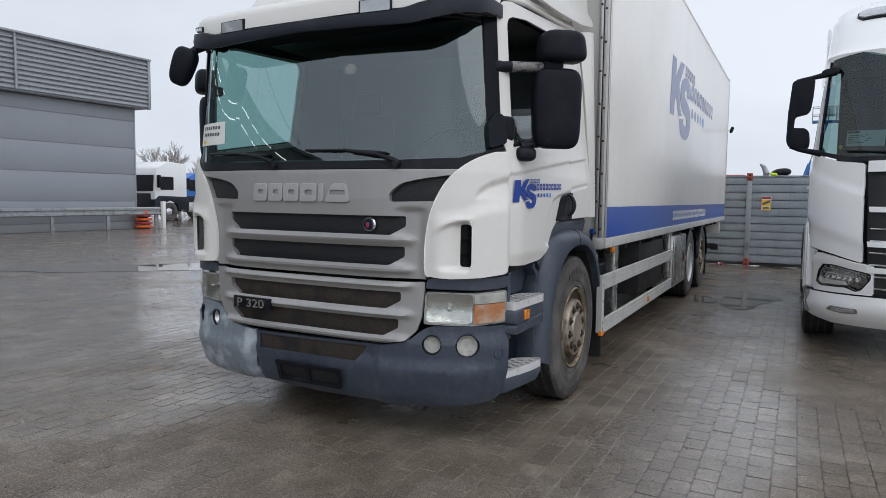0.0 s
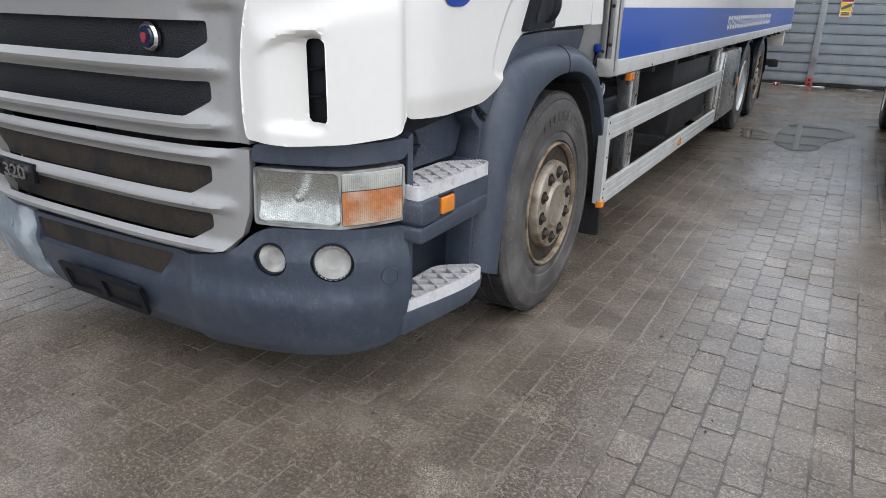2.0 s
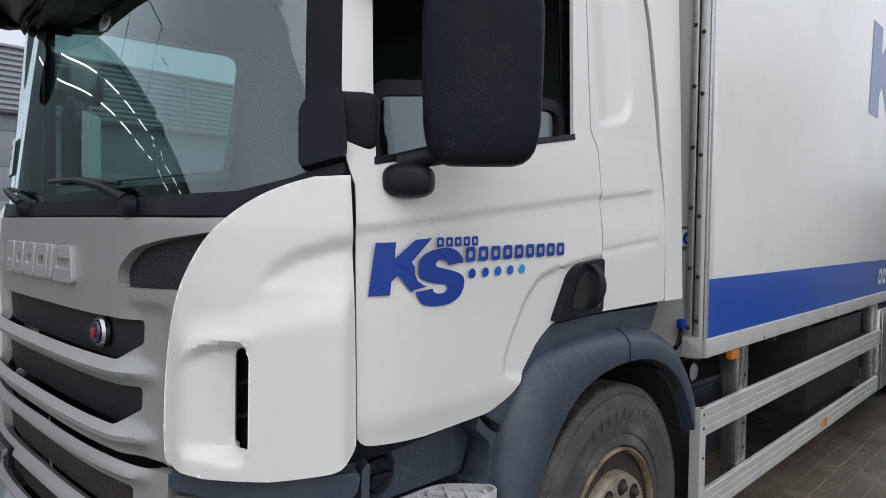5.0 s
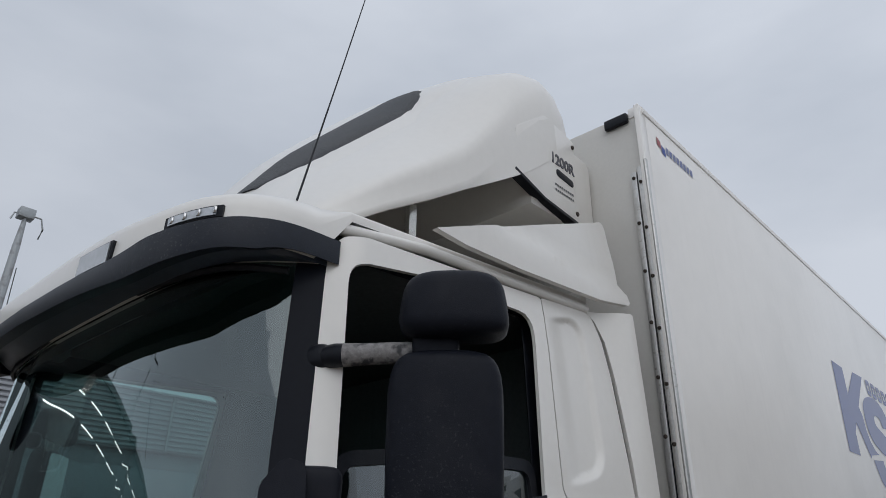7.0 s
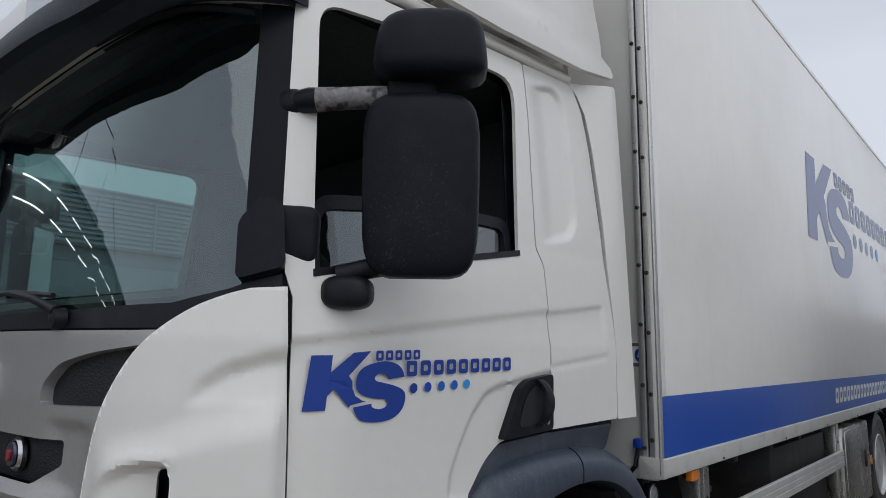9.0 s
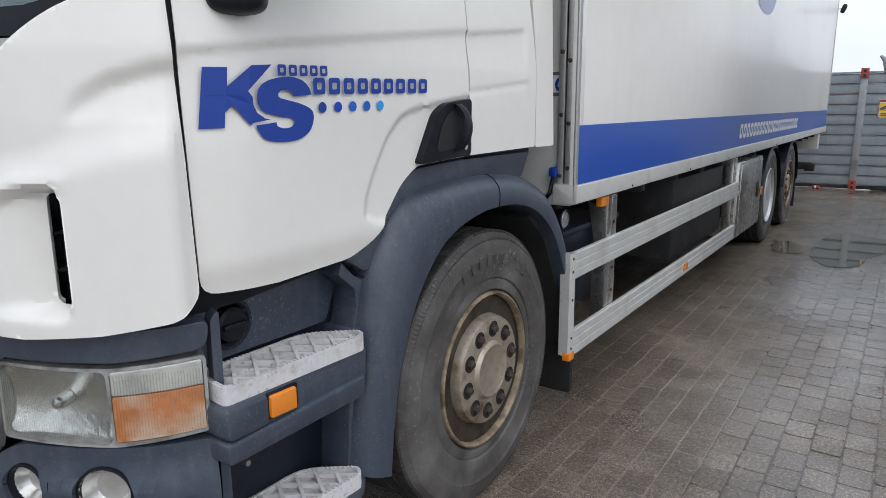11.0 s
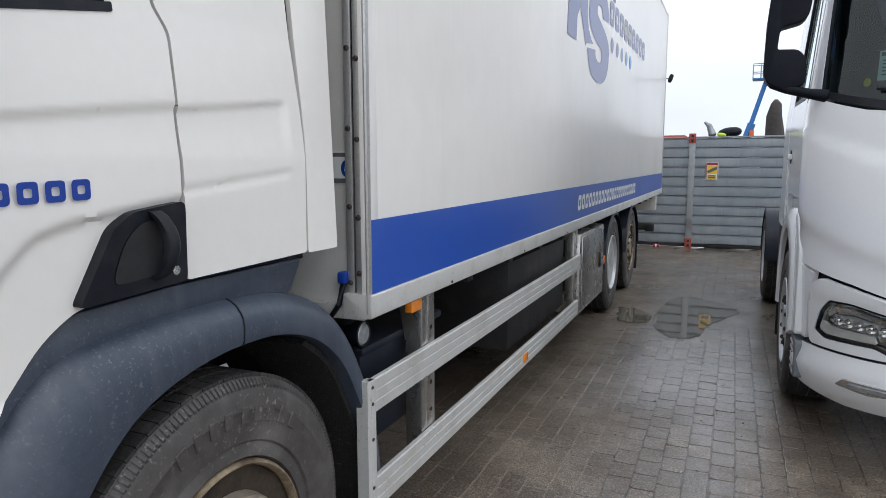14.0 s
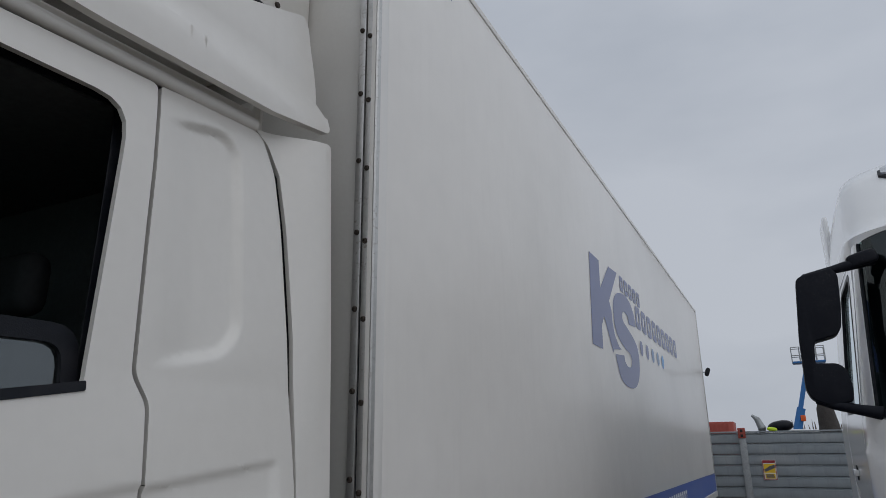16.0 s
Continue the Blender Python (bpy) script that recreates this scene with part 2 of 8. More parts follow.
REFLECTOR = material("silvered_reflector", (0.66, 0.66, 0.65), 0.16, 0.95, grain=0.12, grain_scale=30, bump=0.0015, bump_scale=70)
LAMPGLASS = material("ribbed_lamp_lens", (0.62, 0.61, 0.58), 0.16, 0.15, coat=0.8, grain=0.22, grain_scale=14, bump=0.003, bump_scale=90)
FOGGLASS = material("hazy_fog_lens", (0.56, 0.55, 0.52), 0.1, 0.45, coat=0.8, grain=0.15, grain_scale=22, bump=0.001, bump_scale=60)
LAMPRIM = material("hazy_lamp_rim", (0.34, 0.34, 0.33), 0.3, coat=0.5, grain=0.2, grain_scale=30, spots=(0.12, 0.115, 0.11), spot_scale=14, spot_range=(0.5, 0.7))
LEDGLASS = material("clear_marker_lens", (0.42, 0.44, 0.46), 0.08, 0.4, coat=1.0, grain=0.25, grain_scale=45)
WINDSCREEN = glass_mat("tinted_windscreen", (0.36, 0.59, 0.55), 0.0, 0.13, (0.87, 0.98, 1.0))
SIDEGLASS = glass_mat("side_window_glass", (0.60, 0.69, 0.70), 0.0, 0.14, (0.92, 0.98, 1.0))
LENS = glass_mat("clear_lamp_lens", (0.93, 0.94, 0.93))
HAZY = glass_mat("hazy_ribbed_lens", (0.87, 0.88, 0.86), 0.12, 0.10, (0.95, 0.95, 0.92))
TRACTOR_GLASS = glass_mat("dark_tractor_glass", (0.22, 0.34, 0.34), 0.0, 0.06, (0.9, 0.98, 1.0))
DROP = material("rain_drop_water", (0.05, 0.055, 0.06), 0.03, spec=0.6)
SHADEBAND = material("windscreen_shade_band", (0.006, 0.007, 0.008), 0.05, coat=0.4)
INTERIOR = material("dark_cab_trim", (0.016, 0.018, 0.020), 0.8, grain=0.2)
CURTAIN = material("grey_cab_curtain", (0.09, 0.098, 0.102), 0.85, grain=0.1, streak=((0.07, 0.078, 0.08), 0.7))
INTERIOR_G = material("grey_cab_trim", (0.085, 0.09, 0.095), 0.8, grain=0.15)
PAPER = material("white_paper", (0.78, 0.78, 0.75), 0.8)
INK = material("grey_ink", (0.12, 0.12, 0.13), 0.8)
RED = material("red_enamel", (0.32, 0.035, 0.04), 0.35)
YELLOW = material("yellow_print", (0.82, 0.55, 0.03), 0.5)
LIME = material("lime_plastic", (0.55, 0.75, 0.02), 0.5)
DAFWHITE = material("glossy_white_paint", (0.86, 0.865, 0.86), 0.18, coat=0.5, grain=0.01)
DAFGREY = material("grey_step_trim", (0.16, 0.175, 0.19), 0.5, grain=0.1)
GALV = material("galvanised_sheet", (0.30, 0.335, 0.36), 0.48, 0.35, grain=0.08, grain_scale=5, spots=(0.40, 0.42, 0.43), spot_scale=3, spot_range=(0.5, 0.8), streak=((0.2, 0.21, 0.22), 0.4))
GALV_D = material("weathered_galvanised_rail", (0.36, 0.38, 0.39), 0.5, 0.4, grain=0.1, spots=(0.24, 0.24, 0.24), spot_scale=5)
FACADE = material("grey_wall_panel", (0.275, 0.295, 0.325), 0.5, grain=0.02, grain_scale=3, spots=(0.30, 0.32, 0.35), spot_scale=0.5, spot_range=(0.4, 0.8), streak=((0.25, 0.27, 0.30), 0.15))
FACADE_D = material("grey_louvre_sheet", (0.33, 0.345, 0.365), 0.42, 0.15, grain=0.04, streak=((0.2, 0.21, 0.23), 0.3))
PLINTH = material("concrete_plinth", (0.26, 0.27, 0.28), 0.85, grain=0.1, bump=0.003, bump_scale=30)
TWIG = material("grey_twigs", (0.30, 0.275, 0.255), 0.9, grain=0.2)
BARK = material("grey_bark", (0.13, 0.105, 0.085), 0.9, grain=0.25, bump=0.004, bump_scale=40)
LIFTBLUE = material("blue_lift_paint", (0.03, 0.16, 0.42), 0.4, grain=0.1)
CABBLUE = material("blue_cab_paint", (0.02, 0.14, 0.50), 0.3, coat=0.4)
REDOXIDE = material("red_container_paint", (0.36, 0.07, 0.05), 0.6, grain=0.15)
TARP = material("grey_brown_sheeting", (0.06, 0.052, 0.047), 0.85, grain=0.3, bump=0.03, bump_scale=7)
ORANGE_P = material("orange_plastic", (0.75, 0.12, 0.02), 0.5, grain=0.1)

HALLDARK = material("dark_sheet_cladding", (0.078, 0.090, 0.093), 0.7, grain=0.1, grain_scale=4, streak=((0.05, 0.056, 0.058), 0.4))
STRIPLAMP = bpy.data.materials.new("lit_strip_lamp")
STRIPLAMP.use_nodes = True
STRIPLAMP.node_tree.nodes["Principled BSDF"].inputs["Emission Color"].default_value = (1.0, 0.98, 0.94, 1)
STRIPLAMP.node_tree.nodes["Principled BSDF"].inputs["Emission Strength"].default_value = 3.6

# ---------------------------------------------------------------- modelling helpers
def finish(name, bm, mat, parent=None, label="", smooth=35.0, mods=()):
    """Links a bmesh as one mesh object under a thing or a part."""
    mesh = bpy.data.meshes.new(name)
    bm.normal_update()
    bm.to_mesh(mesh)
    bm.free()
    for p in mesh.polygons:
        p.use_smooth = smooth > 0
    if smooth > 0:
        mesh.set_sharp_from_angle(angle=radians(smooth))
    mesh.materials.append(mat)
    ob = new(name, mesh)
    if parent:
        ob.parent = parent
        ob.matrix_parent_inverse = parent.matrix_world.inverted() if parent.type != "EMPTY" else Matrix.Translation(-parent.location)
    for kind, values in mods:
        md = ob.modifiers.new(kind.lower(), kind)
        if kind == "SOLIDIFY":
            md.thickness, md.offset = values["thickness"], -1.0
        else:
            md.width, md.segments, md.limit_method, md.angle_limit = values["width"], 2, "ANGLE", radians(50)
    if mods:
        md = ob.modifiers.new("weighted", "WEIGHTED_NORMAL")
        md.weight, md.keep_sharp = 100, True
    if label:
        ob["label"] = label
    return ob


part = finish


def thing(name, at, label, category, group="", kind=""):
    e = new(name)
    e.location = at
    e.empty_display_size = 0.1
    return tagged(e, label, category, group, kind)


def add_box(bm, x0, x1, y0, y1, z0, z1, bevel=0.0, seg=2):
    r = bmesh.ops.create_cube(bm, size=1.0, matrix=Matrix.LocRotScale(((x0 + x1) / 2, (y0 + y1) / 2, (z0 + z1) / 2), None, (abs(x1 - x0), abs(y1 - y0), abs(z1 - z0))))
    if bevel > 0:
        edges = {e for v in r["verts"] for e in v.link_edges}
        bmesh.ops.bevel(bm, geom=list(edges), offset=min(bevel, 0.49 * min(abs(x1 - x0), abs(y1 - y0), abs(z1 - z0))), segments=seg, profile=0.5, affect="EDGES", clamp_overlap=True)


def box(name, dims, mat, parent=None, bevel=0.006, label="", seg=2):
    bm = bmesh.new()
    add_box(bm, *dims, bevel=bevel, seg=seg)
    return finish(name, bm, mat, parent, label)


def add_loft(bm, rings, caps=True, closed=True):
    """Skins a list of rings with the same number of points."""
    vs = [[bm.verts.new(p) for p in r] for r in rings]
    k = len(rings[0])
    for a, b in zip(vs, vs[1:]):
        for i in range(k if closed else k - 1):
            j = (i + 1) % k
            try:
                bm.faces.new((a[i], a[j], b[j], b[i]))
            except ValueError:
                pass
    if caps and closed:
        bm.faces.new(list(reversed(vs[0])))
        bm.faces.new(vs[-1])
    bmesh.ops.recalc_face_normals(bm, faces=bm.faces[:])
    return vs


def loft(name, rings, mat, parent=None, caps=True, closed=True, label="", smooth=35.0, mods=()):
    bm = bmesh.new()
    add_loft(bm, rings, caps, closed)
    return finish(name, bm, mat, parent, label, smooth, mods)


def add_tube(bm, pts, r, seg=8):
    pts = [Vector(p) for p in pts]
    rad = r if isinstance(r, (list, tuple)) else [r] * len(pts)
    rings = []
    for i, p in enumerate(pts):
        d = (pts[min(i + 1, len(pts) - 1)] - pts[max(i - 1, 0)]).normalized()
        side = d.cross(Vector((0, 0, 1)))
        if side.length < 1e-3:
            side = d.cross(Vector((1, 0, 0)))
        side.normalize()
        up = side.cross(d)
        rings.append([p + rad[i] * (math.cos(a) * side + math.sin(a) * up) for a in (2 * math.pi * k / seg for k in range(seg))])
    add_loft(bm, rings)


def tube(name, pts, r, mat, parent=None, seg=8, label=""):
    bm = bmesh.new()
    add_tube(bm, pts, r, seg)
    return finish(name, bm, mat, parent, label, 50)


def add_lathe(bm, profile, centre, axis="x", seg=32, sign=1, caps=True):
    """Turns a profile of (distance along the axis, radius) round an axis through centre."""
    c = Vector(centre)
    rings = []
    for d, r in profile:
        ring = []
        for k in range(seg):
            a = 2 * math.pi * k / seg
            u, v = max(r, 1e-4) * math.cos(a), max(r, 1e-4) * math.sin(a)
            ring.append(c + (Vector((sign * d, u, v)) if axis == "x" else Vector((u, sign * d, v)) if axis == "y" else Vector((u, v, sign * d))))
        rings.append(ring)
    add_loft(bm, rings, caps)


def lathe(name, profile, centre, mat, parent=None, axis="x", seg=32, sign=1, label="", smooth=35.0, caps=True):
    bm = bmesh.new()
    add_lathe(bm, profile, centre, axis, seg, sign, caps)
    return finish(name, bm, mat, parent, label, smooth)


def rounded(points, r, n=4):
    """A polygon with its corners rounded. r: one radius, or one for each corner."""
    out, k = [], len(points)
    for i, p in enumerate(points):
        p = Vector(p)
        a, b = Vector(points[i - 1]) - p, Vector(points[(i + 1) % k]) - p
        ri = r[i] if isinstance(r, (list, tuple)) else r
        d = min(ri, a.length * 0.45, b.length * 0.45)
        if d < 1e-4:
            out.append(tuple(p))
            continue
        p0, p1 = p + a.normalized() * d, p + b.normalized() * d
        for j in range(n + 1):
            t = j / n
            q = p0 * (1 - t) ** 2 + p * 2 * t * (1 - t) + p1 * t * t
            out.append(tuple(q))
    return out


def add_prism(bm, poly, axis, a0, a1, bevel=0.0, seg=2):
    """Extrudes a polygon along an axis. Polygon points are (y, z) for x, (x, z) for y and (x, y) for z."""
    def at(p, a):
        return (a, p[0], p[1]) if axis == "x" else (p[0], a, p[1]) if axis == "y" else (p[0], p[1], a)
    lo = [bm.verts.new(at(p, a0)) for p in poly]
    hi = [bm.verts.new(at(p, a1)) for p in poly]
    k = len(poly)
    faces = [bm.faces.new(lo), bm.faces.new(hi)] + [bm.faces.new((lo[i], lo[(i + 1) % k], hi[(i + 1) % k], hi[i])) for i in range(k)]
    bmesh.ops.recalc_face_normals(bm, faces=faces)
    if bevel > 0:
        edges = [e for e in {e for f in faces[:2] for e in f.edges}]
        bmesh.ops.bevel(bm, geom=edges, offset=bevel, segments=seg, profile=0.5, affect="EDGES", clamp_overlap=True)


def prism(name, poly, axis, a0, a1, mat, parent=None, bevel=0.005, label="", smooth=35.0, seg=2):
    bm = bmesh.new()
    add_prism(bm, poly, axis, a0, a1, bevel, seg)
    return finish(name, bm, mat, parent, label, smooth)


def step01(t):
    t = min(max(t, 0.0), 1.0)
    return t * t * (3 - 2 * t)


def sheet(name, outline, surf, mat, parent=None, holes=(), thick=0.02, step=0.05, bevel=0.005, relief=None, off=0.0, label="", smooth=40.0):
    """A panel with an outline and holes in the (s, z) plane of a surface, laid on it with a thickness and rounded edges."""
    bm = bmesh.new()
    edges = []
    for loop in (outline, *holes):
        vs = [bm.verts.new((p[0], p[1], 0)) for p in loop]
        edges += [bm.edges.new((vs[i], vs[(i + 1) % len(vs)])) for i in range(len(vs))]
    bmesh.ops.triangle_fill(bm, use_beauty=True, use_dissolve=False, edges=edges)
    lo = [min(v.co[i] for v in bm.verts) for i in range(2)]
    hi = [max(v.co[i] for v in bm.verts) for i in range(2)]
    for i in range(2):
        k = max(1, round((hi[i] - lo[i]) / step))
        for j in range(1, k):
            co = [0, 0, 0]
            co[i] = lo[i] + (hi[i] - lo[i]) * j / k
            no = [0, 0, 0]
            no[i] = 1
            bmesh.ops.bisect_plane(bm, geom=bm.verts[:] + bm.edges[:] + bm.faces[:], dist=1e-5, plane_co=co, plane_no=no)
    slant = [e for e in bm.edges if len(e.link_faces) == 2 and abs(e.verts[0].co.x - e.verts[1].co.x) > 1e-4 and abs(e.verts[0].co.y - e.verts[1].co.y) > 1e-4]
    bmesh.ops.dissolve_edges(bm, edges=slant, use_verts=False)
    for v in bm.verts:
        s, z = v.co.x, v.co.y
        v.co = surf(s, z, off + (relief(s, z) if relief else 0.0))
    bm.normal_update()
    f = max(bm.faces, key=lambda q: q.calc_area())
    c = f.calc_center_median()
    if f.normal.dot(surf.outward(c)) < 0:
        bmesh.ops.reverse_faces(bm, faces=bm.faces[:])
    mods = []
    if thick:
        mods.append(("SOLIDIFY", {"thickness": thick}))
    if bevel:
        mods.append(("BEVEL", {"width": bevel}))
    return finish(name, bm, mat, parent, label, smooth, mods)


class Skin:
    """The outer shell of a cab: a rounded ring in plan whose half width and nose change with height. s runs from the nose's middle round
    the corner and back along the side."""

    def __init__(self, x0, keys, end, power, nose, width, reach):
        self.x0, self.keys, self.end, self.power = x0, keys, end, power
        self.t = np.linspace(0, math.pi / 2, 400)
        x, y = width * np.sin(self.t) ** (2 / power), nose + reach * (1 - np.cos(self.t))
        self.s = np.concatenate(([0], np.cumsum(np.hypot(np.diff(x), np.diff(y)))))
        self.last = float(self.s[-1])
        self.square = None

    def outward(self, c):
        return Vector((c.x - self.x0, c.y - self.end - 0.6, 0))

    def at_y(self, y):
        return self.last + y - self.end

    def __call__(self, s, z, off=0.0):
        zz = [k[0] for k in self.keys]
        w, nose = (float(np.interp(z, zz, [k[i] for k in self.keys])) for i in (1, 2))
        a, sg = abs(s), 1 if s >= 0 else -1

        def at(t):
            return w * math.sin(t) ** (2 / self.power), nose + (self.end - nose) * (1 - math.cos(t))
        if a < self.last:
            t = float(np.interp(a, self.s, self.t))
            x, y = at(t)
            (xa, ya), (xb, yb) = at(max(t - 0.01, 1e-4)), at(min(t + 0.01, math.pi / 2))
            nx, ny = yb - ya, xa - xb
            d = math.hypot(nx, ny)
            nx, ny = nx / d, ny / d
        else:
            x, y, nx, ny = w, self.end + a - self.last, 1.0, 0.0
        if self.square:
            dx, dy = self.square(a, z, sg)
            x, y = x + dx, y + dy
        return Vector((self.x0 + sg * (x + off * nx), y + off * ny, z))


class Plane:
    """A flat side: s runs along y, off outwards along x."""

    def __init__(self, x, sign=1):
        self.x, self.sign = x, sign

    def outward(self, c):
        return Vector((self.sign, 0, 0))

    def __call__(self, s, z, off=0.0):
        return Vector((self.x + self.sign * off, s, z))


def both(outline):
    """The mirror image of an outline."""
    return [(-s, z) for s, z in reversed(outline)]


def glyph_blocks(count, width, height, lean=0.0, gap=0.18, seed=1):
    """Plain slanted bars in place of lettering: outlines in a box of that size."""
    rnd = random.Random(seed)
    cell = width / count
    out = []
    for i in range(count):
        a, b = i * cell, (i + 1) * cell - gap * cell
        k = lean * height
        out.append([(a, 0), (b, 0), (b + k, height), (a + k, height)])
    return out


def smooth_path(pts, n):
    """Points at even steps along a Catmull-Rom curve."""
    out, k = [], len(pts)
    for i in range(k - 1):
        p = [Vector(pts[max(min(j, k - 1), 0)]) for j in (i - 1, i, i + 1, i + 2)]
        for q in range(n):
            t = q / n
            out.append(0.5 * (2 * p[1] + (p[2] - p[0]) * t + (2 * p[0] - 5 * p[1] + 4 * p[2] - p[3]) * t * t + (3 * p[1] - p[0] - 3 * p[2] + p[3]) * t ** 3))
    return out + [Vector(pts[-1])]


# ---------------------------------------------------------------- the box truck
truck = thing("box_truck", (0, 3, 0), "white rigid box truck with silver grille on wet pavers", "truck")
CAB = Skin(0.0, [(0.20, 1.16, -1.38), (0.45, 1.23, -1.45), (1.0, 1.235, -1.455), (1.45, 1.235, -1.45), (1.6, 1.235, -1.44), (1.75, 1.218, -1.41),
                 (1.95, 1.19, -1.365), (2.45, 1.145, -1.25), (2.60, 1.125, -1.19), (2.80, 1.09, -1.07)], -0.95, 3.3, -1.45, 1.235, 0.5)
Y = CAB.at_y


def screen_bow(a, z, side):
    """The windscreen stands more upright than the doors; the kerb-side corner is a little squarer than the driver's."""
    up = 0.08 * min(max((z - 1.7) / 0.75, 0.0), 1.2)
    if side > 0:
        return 0.0, -up * (1 - step01((a - 0.95) / 0.35))
    k = step01((a - 0.7) / 0.4)
    return 0.045 * k, -(up + (0.02 + 0.015 * step01((z - 1.0) / 0.7)) * k) * (1 - step01((a - 1.6) / 0.5))


CAB.square = screen_bow

# upper grille panel
half = [(0.0, 0.985), (0.815, 0.985), (0.825, 1.14), (0.855, 1.35), (0.905, 1.46), (0.97, 1.566), (1.03, 1.618), (0.9, 1.616), (0.0, 1.60)]


def sym(pts):
    """A closed outline from its right half, given from the bottom up."""
    return pts + [(-s, z) for s, z in reversed(pts)]


def slot(zb, zt, w, cut=0.05):
    return rounded(sym([(w - 0.09, zb), (w, zb + cut), (w, zt)]), [0.012] * 6)


intake = rounded([(0.594, 1.427), (0.868, 1.434), (0.90, 1.50), (0.948, 1.583), (0.772, 1.560), (0.655, 1.533), (0.588, 1.478)], [0.012, 0.004, 0.01, 0.004, 0.05, 0.03, 0.04])


def grille_relief(s, z):
    r = 0.0
    a = step01((0.78 - abs(s)) / 0.12)
    for zc in (1.205, 1.035):
        r += 0.035 * a * math.exp(-((z - zc) / 0.022) ** 2)
    r -= 0.02 * step01((0.845 - abs(s)) / 0.08) * step01((1.40 - z) / 0.03) * step01((abs(s) - 0.60) / 0.1)
    return r


part_grille = sheet("grille_panel", sym(half[1:-1]), CAB, SILVER, truck, holes=[slot(1.235, 1.345, 0.69), slot(1.06, 1.168, 0.685), intake, both(intake)], thick=0.035, step=0.014, bevel=0.006, relief=grille_relief, off=0.012, label="silver grey grille panel with dirt in its edges")
for zb, zt in ((1.225, 1.355), (1.05, 1.18)):
    sheet("grille_mesh", sym([(0.70, zb), (0.70, zt)]), CAB, MESH, part_grille, thick=0.012, step=0.06, off=-0.022, bevel=0)
for o in (intake, both(intake)):
    sheet("intake_mesh", o, CAB, MESH, part_grille, thick=0.01, step=0.06, off=-0.02, bevel=0, label="black honeycomb air intake")

# maker's name as plain raised blocks, the badge, the model sign
for i, (a, b) in enumerate(((-0.43, -0.315), (-0.30, -0.185), (-0.175, -0.055), (-0.04, 0.085), (0.10, 0.135), (0.15, 0.33))):
    blk = rounded([(a, 1.42), (b, 1.42), (b - (0.03 if i == 5 else 0), 1.532), (a + (0.05 if i == 5 else 0), 1.532)], 0.022)
    cut = rounded([(a + 0.035, 1.462), (b - 0.03, 1.462), (b - 0.035, 1.492), (a + 0.04, 1.492)], 0.008) if b - a > 0.08 else None
    sheet("raised_letter_block", blk, CAB, LETTERGREY, part_grille, holes=[cut] if cut else (), thick=0.016, step=0.05, off=0.026, bevel=0.003)
badge = lathe("badge", [(0.0, 0.0), (0.0, 0.044), (0.012, 0.046), (0.02, 0.039), (0.022, 0.0)], (0.452, -1.425, 1.292), CHROME, truck, "y", 28, -1, "round chrome and dark badge with a red emblem")
lathe("badge_disc", [(0.0, 0.0), (0.0, 0.034), (0.006, 0.031), (0.007, 0.0)], (0.452, -1.447, 1.292), BADGEBLUE, badge, "y", 24, -1)
prism("emblem", rounded([(0.443, 1.280), (0.452, 1.272), (0.461, 1.280), (0.464, 1.304), (0.440, 1.304)], 0.008), "y", -1.460, -1.452, RED, badge, 0.002)

low_half = [(0.58, 0.60), (0.70, 0.625), (0.765, 0.68), (0.795, 0.76), (0.81, 0.90), (0.815, 0.968)]


def low_relief(s, z):
    a = step01((0.78 - abs(s)) / 0.12)
    return sum(0.03 * a * math.exp(-((z - zc) / 0.02) ** 2) for zc in (0.775, 0.622, 0.945)) + 0.01


low_grille = sheet("lower_grille", sym(low_half), CAB, SILVER, truck, holes=[slot(0.805, 0.905, 0.67), slot(0.645, 0.745, 0.655)], thick=0.035, step=0.014, bevel=0.007, relief=low_relief, label="silver grey lower grille with mud-caked openings")
for zb, zt in ((0.795, 0.915), (0.635, 0.755)):
    sheet("grille_mesh", sym([(0.68, zb), (0.68, zt)]), CAB, MUDMESH, low_grille, thick=0.012, step=0.05, off=-0.02, bevel=0, label="brown mud-caked grille mesh")
plate = sheet("model_sign", rounded([(-0.60, 0.718), (-0.265, 0.718), (-0.265, 0.794), (-0.60, 0.794)], 0.01), CAB, BLACK, truck, thick=0.02, step=0.08, off=0.05, bevel=0.003, label="black sign with raised chrome model number")


def lettering(name, words, size, mat, parent, m, depth=0.004, width=None):
    """Raised lettering in the built-in font, as a mesh in the xy plane of the pose m, centred."""
    cu = bpy.data.curves.new(name, "FONT")
    cu.body, cu.size, cu.extrude, cu.align_x, cu.align_y, cu.offset = words, size, depth, "CENTER", "CENTER", size * 0.02
    tmp = bpy.data.objects.new(name, cu)
    mesh = bpy.data.meshes.new_from_object(tmp)
    bpy.data.objects.remove(tmp)
    if width:
        xs = [v.co.x for v in mesh.vertices]
        k = width / max(max(xs) - min(xs), 1e-6)
        for v in mesh.vertices:
            v.co.x *= k
    mesh.transform(m)
    mesh.materials.clear()
    mesh.materials.append(mat)
    ob = new(name, mesh)
    ob.parent = parent
    ob.matrix_parent_inverse = Matrix.Translation(-parent.location) if parent.type == "EMPTY" else parent.matrix_world.inverted()
    return ob


lettering("model_letter", "P", 0.075, CHROME, plate, pose(-0.52, -1.505, 0.756, 90, 0, 0), 0.006, 0.045)
lettering("model_number", "320", 0.075, CHROME, plate, pose(-0.385, -1.505, 0.756, 90, 0, 0), 0.006, 0.15)

